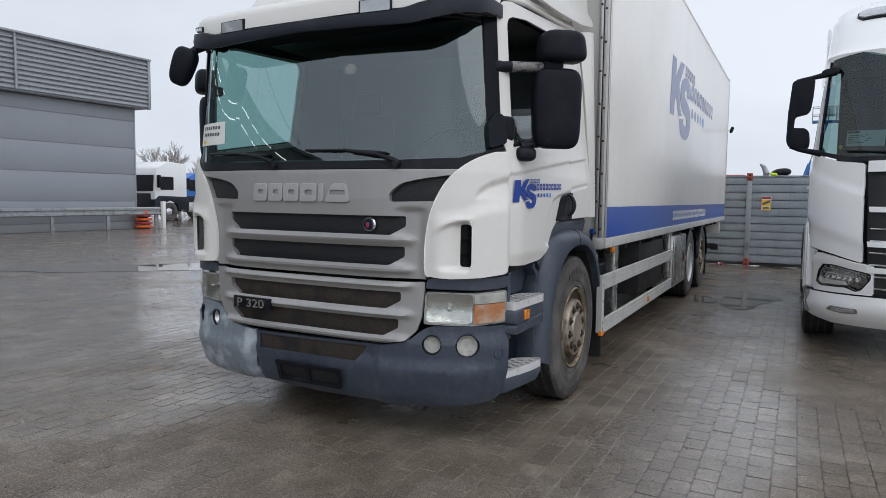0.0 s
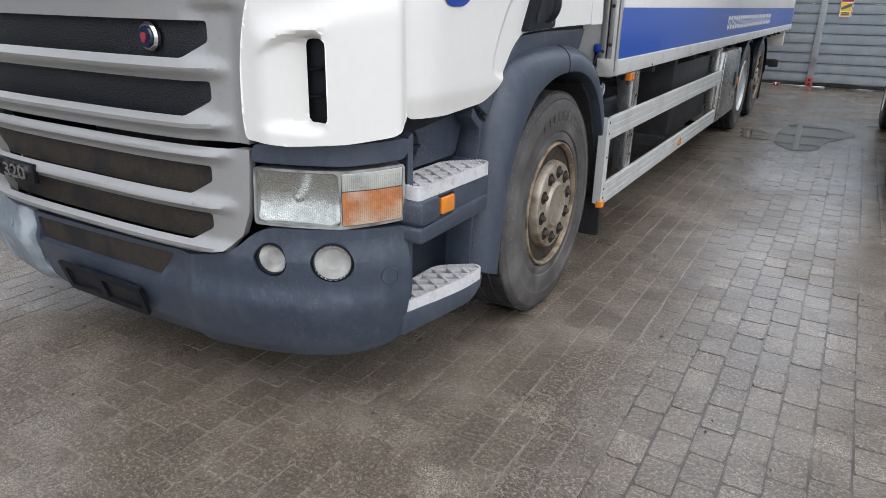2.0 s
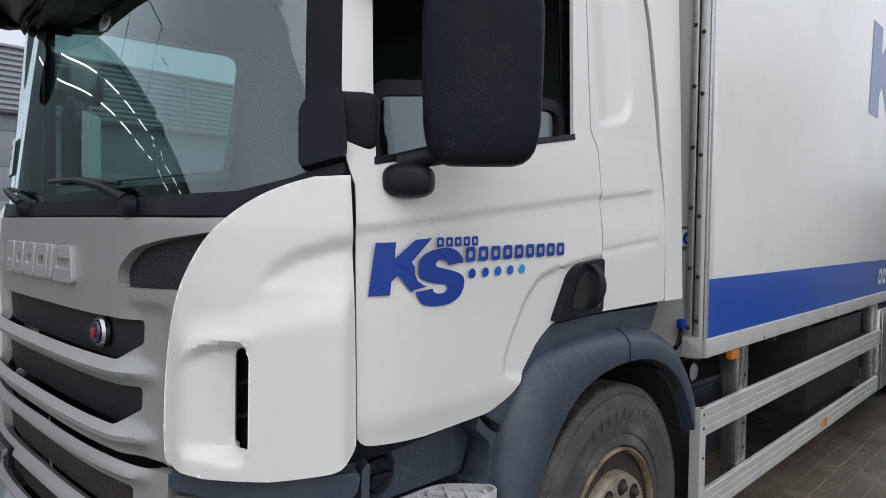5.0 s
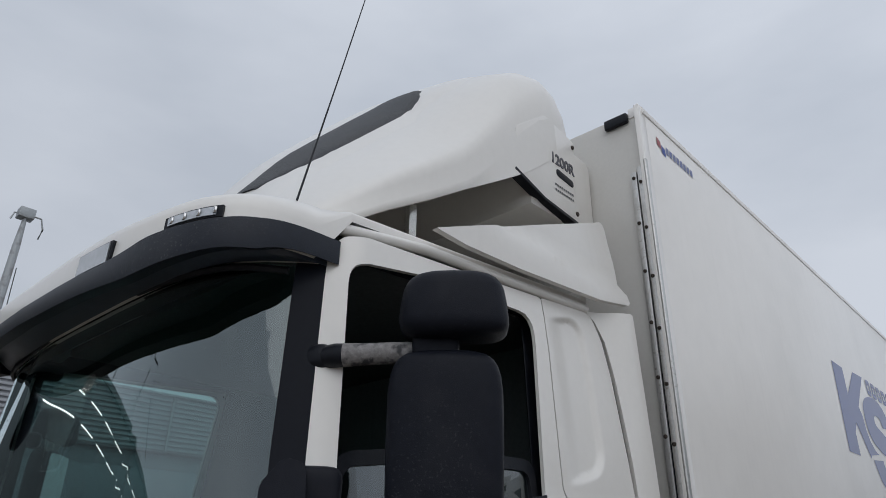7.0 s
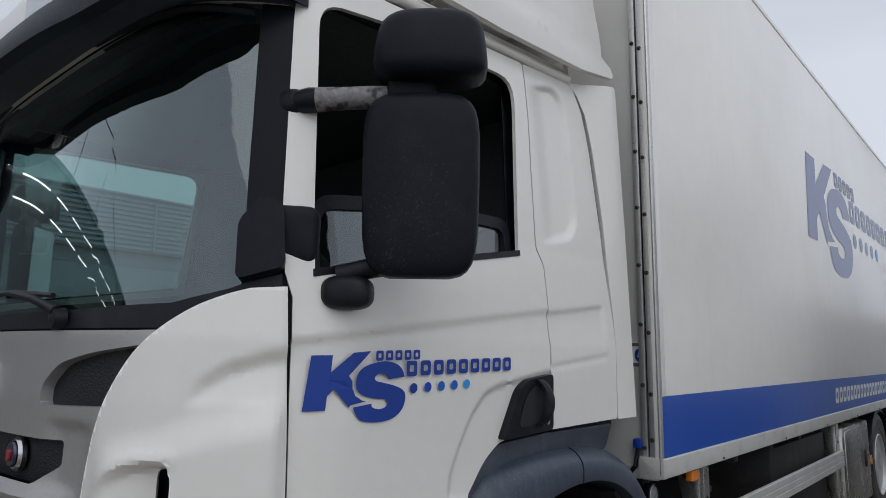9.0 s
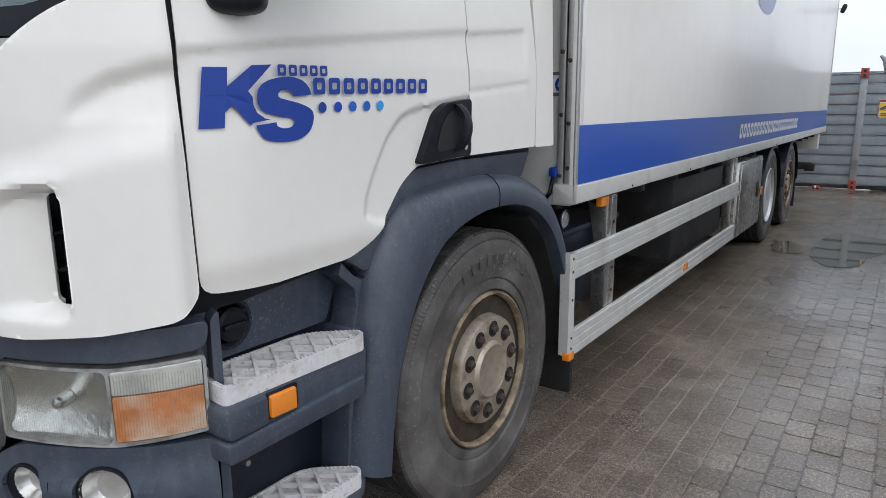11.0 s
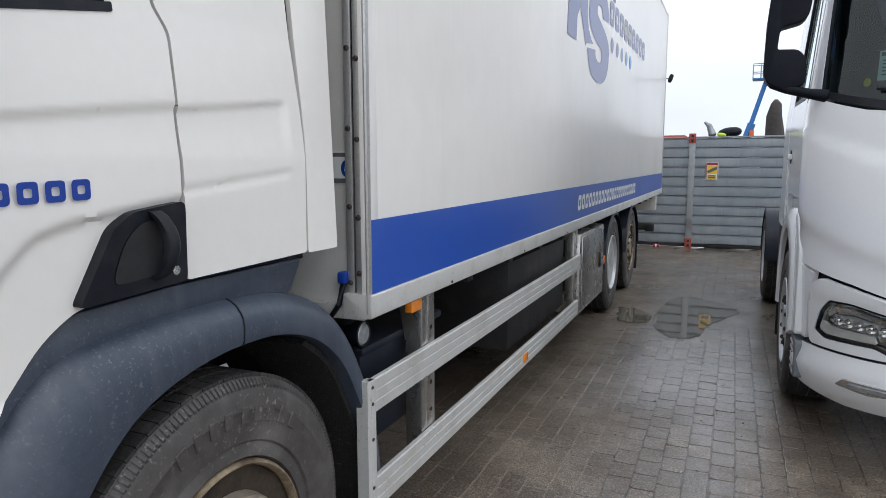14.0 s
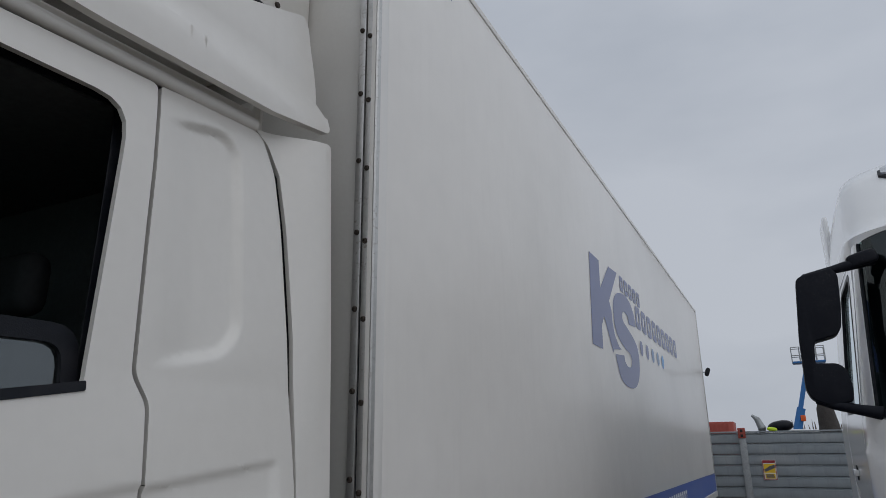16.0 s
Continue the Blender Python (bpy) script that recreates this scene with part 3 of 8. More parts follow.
# bumper: a dark middle and right part, and a scraped grey corner
b_bottom = [(-0.43, 0.235), (0.0, 0.215), (0.64, 0.22), (1.16, 0.24), (1.315, 0.285)]
b_top = [(1.315, 0.715), (0.86, 0.715), (0.79, 0.685), (0.72, 0.62), (0.56, 0.585), (-0.43, 0.572)]
fog_in = [(0.858 + 0.058 * math.cos(k * math.pi / 10), 0.605 + 0.058 * math.sin(k * math.pi / 10)) for k in range(20)]
fog_out = [(1.062 + 0.07 * math.cos(k * math.pi / 10), 0.603 + 0.066 * math.sin(k * math.pi / 10)) for k in range(20)]
mouth = rounded([(-0.40, 0.455), (0.36, 0.46), (0.45, 0.565), (-0.41, 0.552)], 0.02)


def bumper_relief(s, z):
    lip = 0.02 * step01((0.50 - z) / 0.05) * step01((1.30 - abs(s)) / 0.25)
    mid = 0.02 * step01((abs(s) - 0.48) / 0.06) * step01((0.66 - z) / 0.04)
    tuck = -0.025 * step01((0.28 - z) / 0.06)
    return lip + mid + tuck


bumper = sheet("front_bumper", rounded(b_bottom + b_top, [0.0, 0, 0, 0.05, 0.06, 0.03, 0.05, 0.05, 0.04, 0.04, 0]), CAB, PLASTIC, truck, holes=[fog_in, fog_out, mouth], thick=0.03, step=0.035, bevel=0.008, relief=bumper_relief, label="scuffed blue-grey plastic bumper with two round fog lamps")
sheet("bumper_mesh", [(-0.42, 0.44), (0.46, 0.44), (0.46, 0.58), (-0.42, 0.57)], CAB, MUDMESH, bumper, thick=0.01, step=0.06, off=-0.01, bevel=0, label="mud-caked lower air opening")
bump_left = sheet("bumper_corner", rounded([(-1.315, 0.285), (-1.16, 0.24), (-0.64, 0.225), (-0.437, 0.235), (-0.47, 0.33), (-0.425, 0.42), (-0.44, 0.568), (-0.56, 0.585), (-0.72, 0.62), (-0.79, 0.685), (-0.86, 0.715), (-1.315, 0.715)], [0.05, 0.05, 0, 0, 0.02, 0.02, 0.01, 0.03, 0.05, 0.05, 0.03, 0.04]), CAB, BUMPER_L, truck, holes=[both(fog_in), both(fog_out)], thick=0.03, step=0.035, bevel=0.008, relief=bumper_relief, label="scraped pale grey bumper corner")
for sgn in (1, -1):
    for sc, zc, r in ((0.858, 0.605, 0.056), (1.062, 0.603, 0.067)):
        c, n = CAB(sgn * sc, zc, 0.0), (CAB(sgn * sc, zc, 0.1) - CAB(sgn * sc, zc, 0.0)).normalized()
        turn = n.to_track_quat("X", "Z").to_matrix().to_4x4()
        lamp = lathe("fog_lamp", [(-0.05, 0.0), (-0.05, r * 0.7), (-0.004, r), (0.004, r), (0.006, r * 0.92), (-0.002, r * 0.9), (-0.03, r * 0.55), (-0.032, 0)], (0, 0, 0), FOGGLASS if sgn > 0 or sc < 1 else BLACK, bumper if sgn > 0 else bump_left, "x", 24, 1, "round fog lamp with hazy reflector")
        lamp.data.transform(Matrix.Translation(c) @ turn)
        ring = lathe("fog_ring", [(-0.03, r + 0.001), (0.007, r + 0.001), (0.008, r - 0.005), (-0.006, r - 0.008), (-0.03, r - 0.008)], (0, 0, 0), BLACK, bumper if sgn > 0 else bump_left, "x", 28, 1, caps=False)
        ring.data.transform(Matrix.Translation(c) @ turn)
for sgn in (1, -1):
    c, n = CAB(sgn * 1.245, 0.553, 0.0215), (CAB(sgn * 1.245, 0.553, 0.1) - CAB(sgn * 1.245, 0.553, 0.0)).normalized()
    cap = lathe("tow_cap", [(0.0, 0.0), (0.0, 0.031), (0.004, 0.030), (0.0045, 0.027), (0.002, 0.026), (0.002, 0.0)], (0, 0, 0), PLASTIC, bumper if sgn > 0 else bump_left, "x", 28, 1)
    cap.data.transform(Matrix.Translation(c) @ n.to_track_quat("X", "Z").to_matrix().to_4x4())
sheet("number_plate_holder", rounded([(-0.24, 0.275), (0.275, 0.275), (0.275, 0.405), (-0.24, 0.405)], 0.01), CAB, BLACK, truck, holes=[rounded([(-0.21, 0.30), (0.0, 0.30), (0.0, 0.38), (-0.21, 0.38)], 0.01), rounded([(0.03, 0.30), (0.25, 0.30), (0.25, 0.38), (0.03, 0.38)], 0.01)], thick=0.012, step=0.1, off=0.055, bevel=0.003, label="empty black number plate holder with cracked ribs")
sheet("plate_back", rounded([(-0.235, 0.28), (0.27, 0.28), (0.27, 0.40), (-0.235, 0.40)], 0.01), CAB, MESH, truck, thick=0.006, step=0.1, off=0.042, bevel=0)

# head lamps and the band above them
for sgn in (1, -1):
    flip = (lambda o: o) if sgn > 0 else both
    hl = sheet("head_lamp", flip(rounded([(0.805, 0.725), (1.10, 0.718), (1.305, 0.735), (1.305, 0.92), (1.10, 0.905), (0.815, 0.912)], 0.015)), CAB, PLASTIC_D, truck, thick=0.02, step=0.05, off=-0.07, bevel=0.004, label="rectangular head lamp with ribbed lens and amber indicator")
    win_a = rounded([(0.814, 0.732), (1.092, 0.725), (1.090, 0.900), (0.823, 0.906)], 0.018)
    win_b = rounded([(1.098, 0.726), (1.30, 0.741), (1.30, 0.914), (1.098, 0.899)], 0.012)
    sheet("lamp_frame", flip(rounded([(0.805, 0.723), (1.10, 0.716), (1.308, 0.733), (1.308, 0.922), (1.10, 0.908), (0.815, 0.914)], 0.015)), CAB, LAMPRIM, hl, holes=[flip(win_a), flip(win_b)], thick=0.07, step=0.06, off=-0.002, bevel=0.003)

    def bowl(s, z):
        d = ((abs(s) - 0.955) / 0.125) ** 2 + ((z - 0.815) / 0.085) ** 2
        return -0.045 * max(0.0, 1.0 - 0.55 * d)
    sheet("reflector", flip(rounded([(0.815, 0.733), (1.09, 0.726), (1.09, 0.9), (0.82, 0.905)], 0.02)), CAB, REFLECTOR, hl, thick=0.004, step=0.012, off=-0.012, bevel=0, relief=bowl)
    c, n = CAB(sgn * 0.955, 0.815, -0.055), (CAB(sgn * 0.955, 0.815, 0.1) - CAB(sgn * 0.955, 0.815, 0.0)).normalized()
    bulb = lathe("bulb", [(0.0, 0.0), (0.0, 0.018), (0.03, 0.017), (0.04, 0.012), (0.044, 0.0)], (0, 0, 0), CHROME, hl, "x", 14, 1)
    bulb.data.transform(Matrix.Translation(c) @ n.to_track_quat("X", "Z").to_matrix().to_4x4())
    sheet("lens", flip(win_a), CAB, HAZY, hl, thick=0, step=0.04, off=0.004, bevel=0)
    for k in range(40):
        u = 0.826 + k * 0.0064
        sheet("lens_rib", flip([(u, 0.742), (u + 0.0022, 0.742), (u + 0.0022, 0.892), (u, 0.892)]), CAB, HAZY, hl, thick=0, step=0.2, off=0.0065, bevel=0)
    sheet("clear_side_lens", flip(rounded([(1.10, 0.842), (1.298, 0.852), (1.298, 0.912), (1.10, 0.899)], 0.006)), CAB, LAMPGLASS, hl, thick=0.01, step=0.04, off=-0.001, bevel=0.002)
    sheet("indicator", flip(rounded([(1.10, 0.728), (1.298, 0.742), (1.298, 0.849), (1.10, 0.839)], 0.006)), CAB, AMBER_LENS, hl, thick=0.01, step=0.04, off=-0.001, bevel=0.002, label="faded amber indicator lens")
    for k in range(30):
        u = 1.104 + k * 0.0064
        sheet("lens_rib", flip([(u, 0.745), (u + 0.0022, 0.745), (u + 0.0022, 0.895), (u, 0.895)]), CAB, HAZY, hl, thick=0, step=0.2, off=0.0065, bevel=0)
    sheet("side_cover", flip(win_b), CAB, HAZY, hl, thick=0, step=0.04, off=0.012, bevel=0)
    sheet("lamp_band", flip(rounded([(0.815, 0.932), (1.12, 0.925), (1.31, 0.94), (1.318, 1.005), (1.12, 0.995), (0.83, 0.99)], [0.02, 0, 0.03, 0.02, 0, 0.02])), CAB, PLASTIC, truck, thick=0.05, step=0.04, off=0.012, bevel=0.012, label="blue-grey plastic band above the head lamp")

# white corner deflectors with the air slot
defl = [(0.815, 1.005), (0.96, 0.995), (1.12, 1.003), (1.26, 1.022), (1.304, 1.06), (1.297, 1.37), (1.282, 1.722)]
defl += [tuple(q) for q in smooth_path([(1.20, 1.716), (1.14, 1.698), (1.07, 1.668), (0.995, 1.619), (0.932, 1.558), (0.878, 1.467), (0.835, 1.35), (0.813, 1.22), (0.808, 1.08)], 4)]
vent = rounded([(1.012, 1.062), (1.070, 1.062), (1.070, 1.304), (1.012, 1.304)], 0.02)


def defl_relief(s, z):
    """The scoop that leads into the slot, the bulge below the shoulder line and the tapering hollow above it."""
    a = abs(s)
    top = 1.323 - 0.08 * min(max((1.01 - a) / 0.155, 0.0), 1.3) ** 2
    ramp = min(max((a - 0.845) / 0.17, 0.0), 1.0) ** 1.4
    scoop = ramp * (1 - step01((a - 1.044) / 0.022)) * step01((top - z) / 0.022) * step01((z - 1.036) / 0.03)
    lip = math.exp(-((z - top - 0.012) / 0.016) ** 2) * step01((a - 0.88) / 0.10) * step01((1.09 - a) / 0.03)
    brow = float(np.interp(a, (1.08, 1.11, 1.17, 1.25, 1.31), (1.455, 1.512, 1.553, 1.578, 1.584)))
    hollow = step01((brow - z) / 0.045) * min(max((z - 1.446) / max(brow - 1.446, 0.02), 0.0), 1.0) if a > 1.08 else 0.0
    shoulder = float(np.interp(a, (0.85, 0.913, 1.018, 1.096, 1.181, 1.274), (1.31, 1.331, 1.348, 1.38, 1.405, 1.418)))
    swell = 0.020 * step01((shoulder + 0.055 - z) / 0.10) * step01((a - 0.84) / 0.07) * step01((1.296 - a) / 0.028)
    crown = 0.012 * step01((a - 0.80) / 0.07) * step01((1.31 - a) / 0.04)
    return 0.020 + swell + crown + 0.005 * lip - 0.050 * scoop - 0.026 * hollow


for sgn in (1, -1):
    flip = (lambda o: o) if sgn > 0 else both
    d = sheet("corner_deflector", flip(rounded(defl, [0.02, 0, 0, 0.02, 0.03] + [0] * (len(defl) - 5))), CAB, WHITE, truck, holes=[flip(vent)], thick=0.02, step=0.012, bevel=0.007, relief=defl_relief, label="white corner air deflector with a slot")
    sheet("slot_lining", flip([(1.0, 1.03), (1.075, 1.03), (1.075, 1.31), (1.0, 1.31)]), CAB, BLACK, d, thick=0.01, step=0.1, off=-0.045, bevel=0)
    for zz in (1.13, 1.21):
        sheet("slot_vane", flip([(1.012, zz), (1.062, zz + 0.006), (1.062, zz + 0.014), (1.012, zz + 0.008)]), CAB, BLACK, d, thick=0.05, step=0.1, off=-0.004, bevel=0)

class Glass:
    """The windscreen's even curve: a parabola in height through three levels of the cab's skin."""

    def __init__(self, skin, levels):
        self.skin, self.levels = skin, levels

    def outward(self, c):
        return self.skin.outward(c)

    def plain(self, s, z):
        a, b, c = self.levels
        p, q, r = (self.skin(s, k) for k in self.levels)
        v = p * ((z - b) * (z - c) / ((a - b) * (a - c))) + q * ((z - a) * (z - c) / ((b - a) * (b - c))) + r * ((z - a) * (z - b) / ((c - a) * (c - b)))
        return Vector((v.x, v.y, z))

    def __call__(self, s, z, off=0.0):
        v = self.plain(s, z)
        if off:
            side, up = self.plain(s + 0.01, z) - self.plain(s - 0.01, z), self.plain(s, z + 0.01) - self.plain(s, z - 0.01)
            v = v + side.cross(up).normalized() * off
        return v


SCREEN = Glass(CAB, (1.66, 2.08, 2.50))

# cowl, windscreen, pillars, sun visor
sheet("windscreen_cowl", sym([(1.0, 1.622), (1.16, 1.690), (1.27, 1.728), (1.27, 1.755), (1.195, 1.735), (1.14, 1.715), (1.0, 1.682), (0.6, 1.668)]), CAB, BLACK, truck, thick=0.03, step=0.05, off=0.006, bevel=0.006, label="black plastic cowl under the windscreen")
screen = sheet("windscreen", rounded(sym([(0.7, 1.655), (1.0, 1.668), (1.14, 1.70), (1.185, 1.74), (1.175, 2.49), (0.7, 2.53)]), 0.02), SCREEN, WINDSCREEN, truck, thick=0, step=0.05, off=-0.004, bevel=0, label="tinted windscreen with rain drops and a dark top band")
screen.visible_shadow = False
sheet("shade_band", sym([(0.55, 2.43), (0.93, 2.465), (1.12, 2.482), (1.135, 2.49), (0.7, 2.53)]), SCREEN, SHADEBAND, screen, thick=0.003, step=0.05, off=-0.012, bevel=0, label="black tint band")
bm = bmesh.new()
r5 = random.Random(5)
for _ in range(420):
    u, zz = r5.uniform(-1.1, 1.15), 1.75 + 0.7 * r5.random() ** 0.6
    rad = r5.uniform(0.0007, 0.0019)
    bmesh.ops.create_icosphere(bm, subdivisions=1, radius=rad, matrix=Matrix.LocRotScale(SCREEN(u, zz, 0.0005), None, (1, 0.5, r5.uniform(0.9, 1.7))))
finish("rain_drop", bm, DROP, screen, "small rain drops on the glass", 60)["kind"] = "stuff"
for sgn in (1, -1):
    flip = (lambda o: o) if sgn > 0 else both
    sheet("front_pillar", flip(rounded([(1.175, 1.73), (1.268, 1.76), (1.262, 2.52), (1.163, 2.52)], 0.01)), CAB, PILLAR, truck, thick=0.03, step=0.05, off=0.004, bevel=0.006, label="satin black windscreen pillar")

# visor and roof cap share one bowed plan
def brow(f, w=1.10, nose=-1.525, p=3.8, end=-1.0):
    """A point of the roof's bowed plan; f runs from -1 to 1 round the front."""
    t = f * math.pi / 2
    return w * math.copysign(abs(math.sin(t)) ** (2 / p), t), end + (nose - end) * max(math.cos(t), 0.0) ** (2 / p)


def skin_at_x(x, z):
    """The cab skin's point with a given x, on the front."""
    lo, hi = 0.0, CAB.last
    for _ in range(30):
        m = (lo + hi) / 2
        lo, hi = (m, hi) if abs(CAB(math.copysign(m, x), z).x) < abs(x) else (lo, m)
    q = CAB(math.copysign(lo, x), z)
    return Vector((q.x, q.y, z))


def front_f(x):
    """The plan's parameter for a given x."""
    return math.copysign(math.asin(min(abs(x) / 1.10, 1.0) ** 1.9) * 2 / math.pi, x)


V_X = [0.0, 0.62, 0.74, 0.81, 0.95, 1.03, 1.075, 1.1]
rings, visor_gap = [], []
for k in range(65):
    f = -1 + 2 * k / 64
    f = math.copysign(abs(f) ** 0.8, f)
    x, y = brow(f, end=-1.045)
    zt = float(np.interp(abs(x), V_X, [2.497, 2.485, 2.50, 2.521, 2.541, 2.557, 2.568, 2.580]))
    zb = float(np.interp(abs(x), V_X, [2.425, 2.405, 2.403, 2.412, 2.440, 2.460, 2.467, 2.498]))
    xo, yo = brow(f, 1.112, -1.542, end=-1.045)
    xi, yi = brow(f, 1.085, -1.50, end=-1.045)
    q = skin_at_x(x * 0.985, 2.50)
    rings.append([(xi, yi, zt + 0.004), (xo, yo, zt - 0.008), (xo * 1.004, yo - 0.006, zb + 0.4 * (zt - zb)), (xo, yo, zb), (xi, yi + 0.01, zb + 0.012), (xi * 0.99, yi + 0.012, zt - 0.01)])
    visor_gap.append([(xi * 0.995, yi + 0.008, zt - 0.012), ((xi + q.x) / 2, (yi + q.y) / 2, 2.50), tuple(q)])
loft("sun_visor", rings, PLASTIC_D, truck, label="dark smoked plastic sun visor over the windscreen", smooth=40)

edge = [[a, tuple(Vector(a).lerp(Vector(b), 1.1)), tuple(Vector(b).lerp(Vector(c), 0.85))] for a, b, c in visor_gap]
# the gap here is open; a dark sheet stands in for its shade
loft("roof_soffit", edge, PLASTIC, truck, caps=False, closed=False, label="dark grey underside of the roof overhang", smooth=50)
loft("roof_front", [[e[2], tuple(Vector(e[2]).lerp(Vector(c), 0.75)), c] for e, (a, b, c) in zip(edge, visor_gap)], WHITE, truck, caps=False, closed=False, label="white roof front behind the visor", smooth=50)
tube("screen_seal", [CAB(u, 2.512 - 0.03 * abs(u) ** 3, 0.012) for u in np.linspace(-1.15, 1.15, 40)], 0.011, BLACK, truck, 6)
rows = []
for z, dy, w in ((2.495, 0.0, 1.10), (2.575, 0.003, 1.10), (2.602, 0.012, 1.097), (2.622, 0.03, 1.088), (2.642, 0.065, 1.072), (2.668, 0.13, 1.045), (2.70, 0.26, 1.0), (2.75, 0.45, 0.93), (2.80, 0.70, 0.84), (2.83, 1.0, 0.72)):
    ring = []
    pts = [brow(f, w, min(-1.525 + dy, -0.95), 3.8, max(-1.0, -1.475 + dy + 0.01)) for f in np.linspace(-1, 1, 49)]
    side = [(w, yy) for yy in (-0.8, -0.5, -0.2, 0.1, 0.33)]
    pts = [(-x, max(y, pts[0][1])) for x, y in reversed(side)] + pts + [(x, max(y, pts[-1][1])) for x, y in side]
    for x, y in pts:
        if z > 2.56 and y <= -1.001:
            z_ = z + 0.022 * step01((abs(x) - 0.72) / 0.3)
            ring.append((x, y, z_))
            continue
        ring.append((x, y, max(z, 2.645 + 0.07 * (y + 1.1) + 0.3 * (z - 2.47)) if y > -1.001 else z))
    rows.append(ring)
rows.append([(x * 0.6, max(y, -0.4), 2.86) for x, y, z in rows[-1]])
loft("cab_roof", rows, WHITE, truck, caps=False, closed=False, label="white roof cap", smooth=50)
for sgn in (1, -1):
    for x0, x1, z0, z1, n_led in ((0.865, 1.012, 2.532, 2.567, 4), (0.435, 0.645, 2.482, 2.556, 0)):
        rr = []
        for z in (z0, z1):
            xs = np.linspace(x0, x1, 7)
            tilt = 0.028 * (xs - x0) / (x1 - x0) if n_led else xs * 0
            pa = [brow(front_f(x), 1.106, -1.533) for x in xs]
            pb = [brow(front_f(x), 1.09, -1.505) for x in xs]
            rr.append([(sgn * x, y, z + dz) for (x, y), dz in zip(pa, tilt)] + [(sgn * x, y, z + dz) for (x, y), dz in reversed(list(zip(pb, tilt)))])
        lamp = loft("roof_lamp", rr, BLACK, truck, label="flush roof marker lamp in a dark frame", smooth=30)
        rr = []
        for z in (z0 + 0.005, z1 - 0.005):
            xs = np.linspace(x0 + 0.012, x1 - 0.012, 7)
            tilt = 0.028 * (xs - x0) / (x1 - x0) if n_led else xs * 0
            pa = [brow(front_f(x), 1.109, -1.537) for x in xs]
            pb = [brow(front_f(x), 1.10, -1.525) for x in xs]
            rr.append([(sgn * x, y, z + dz) for (x, y), dz in zip(pa, tilt)] + [(sgn * x, y, z + dz) for (x, y), dz in reversed(list(zip(pb, tilt)))])
        loft("lens", rr, LEDGLASS if n_led else ROOFLENS, lamp, smooth=30)
        for k in range(n_led):
            x = x0 + (x1 - x0) * (k + 0.5) / n_led
            xx, yy = brow(front_f(x), 1.109, -1.537)
            lathe("light_cell", [(0.0, 0.0), (0.0, 0.013), (0.004, 0.011), (0.002, 0.006), (0.003, 0.0)], (sgn * xx, yy + 0.003, (z0 + z1) / 2 + 0.003 + 0.028 * (k + 0.5) / n_led), REFLECTOR, lamp, "y", 12, -1)

# ------------------------------------------------ doors and side panels
PRESS_Z = [1.10, 1.15, 1.174, 1.224, 1.303, 1.397, 1.452, 1.473, 1.488, 1.513, 1.53]
PRESS_Y = [-0.50, -0.56, -0.593, -0.59, -0.55, -0.487, -0.428, -0.369, -0.272, -0.078, 0.10]


def door_relief(s, z):
    y = abs(s) - CAB.last + CAB.end
    zc = 1.60 + 0.118 * (y + 1.13)
    r = 0.006 - 0.009 * step01((zc - z) / 0.018) * step01((z - zc + 0.24) / 0.2)
    # pressed field round the handle
    yc = float(np.interp(z, PRESS_Z, PRESS_Y))
    slope = (float(np.interp(z + 0.01, PRESS_Z, PRESS_Y)) - float(np.interp(z - 0.01, PRESS_Z, PRESS_Y))) / 0.02
    r -= 0.013 * step01((y - yc) / math.hypot(1.0, slope) / 0.022) * step01((z - 1.135) / 0.03)
    return r - 0.016 * step01((1.14 - z) / 0.10)


def rear_relief(s, z):
    y = abs(s) - CAB.last + CAB.end
    fade = step01((0.40 - y) / 0.04)
    z1, z2 = 1.718 + 0.115 * (y + 0.05), 1.52 + 0.095 * (y + 0.05)
    r = -0.009 * step01((z1 - z) / 0.018) * step01((z - z2) / 0.16) * fade
    r -= 0.005 * math.exp(-((z - z2) / 0.009) ** 2) * fade
    # pressed recess, open towards the door
    d, e = max(y - 0.165, 0.0), max(abs(z - 2.315 - 0.25 * (y - 0.1)) - 0.225, 0.0)
    q = math.hypot(d, e) - 0.10
    return r - 0.020 * step01(-q / 0.026) * step01((y + 0.035) / 0.16)


def yz(pts):
    return [(Y(y), z) for y, z in pts]


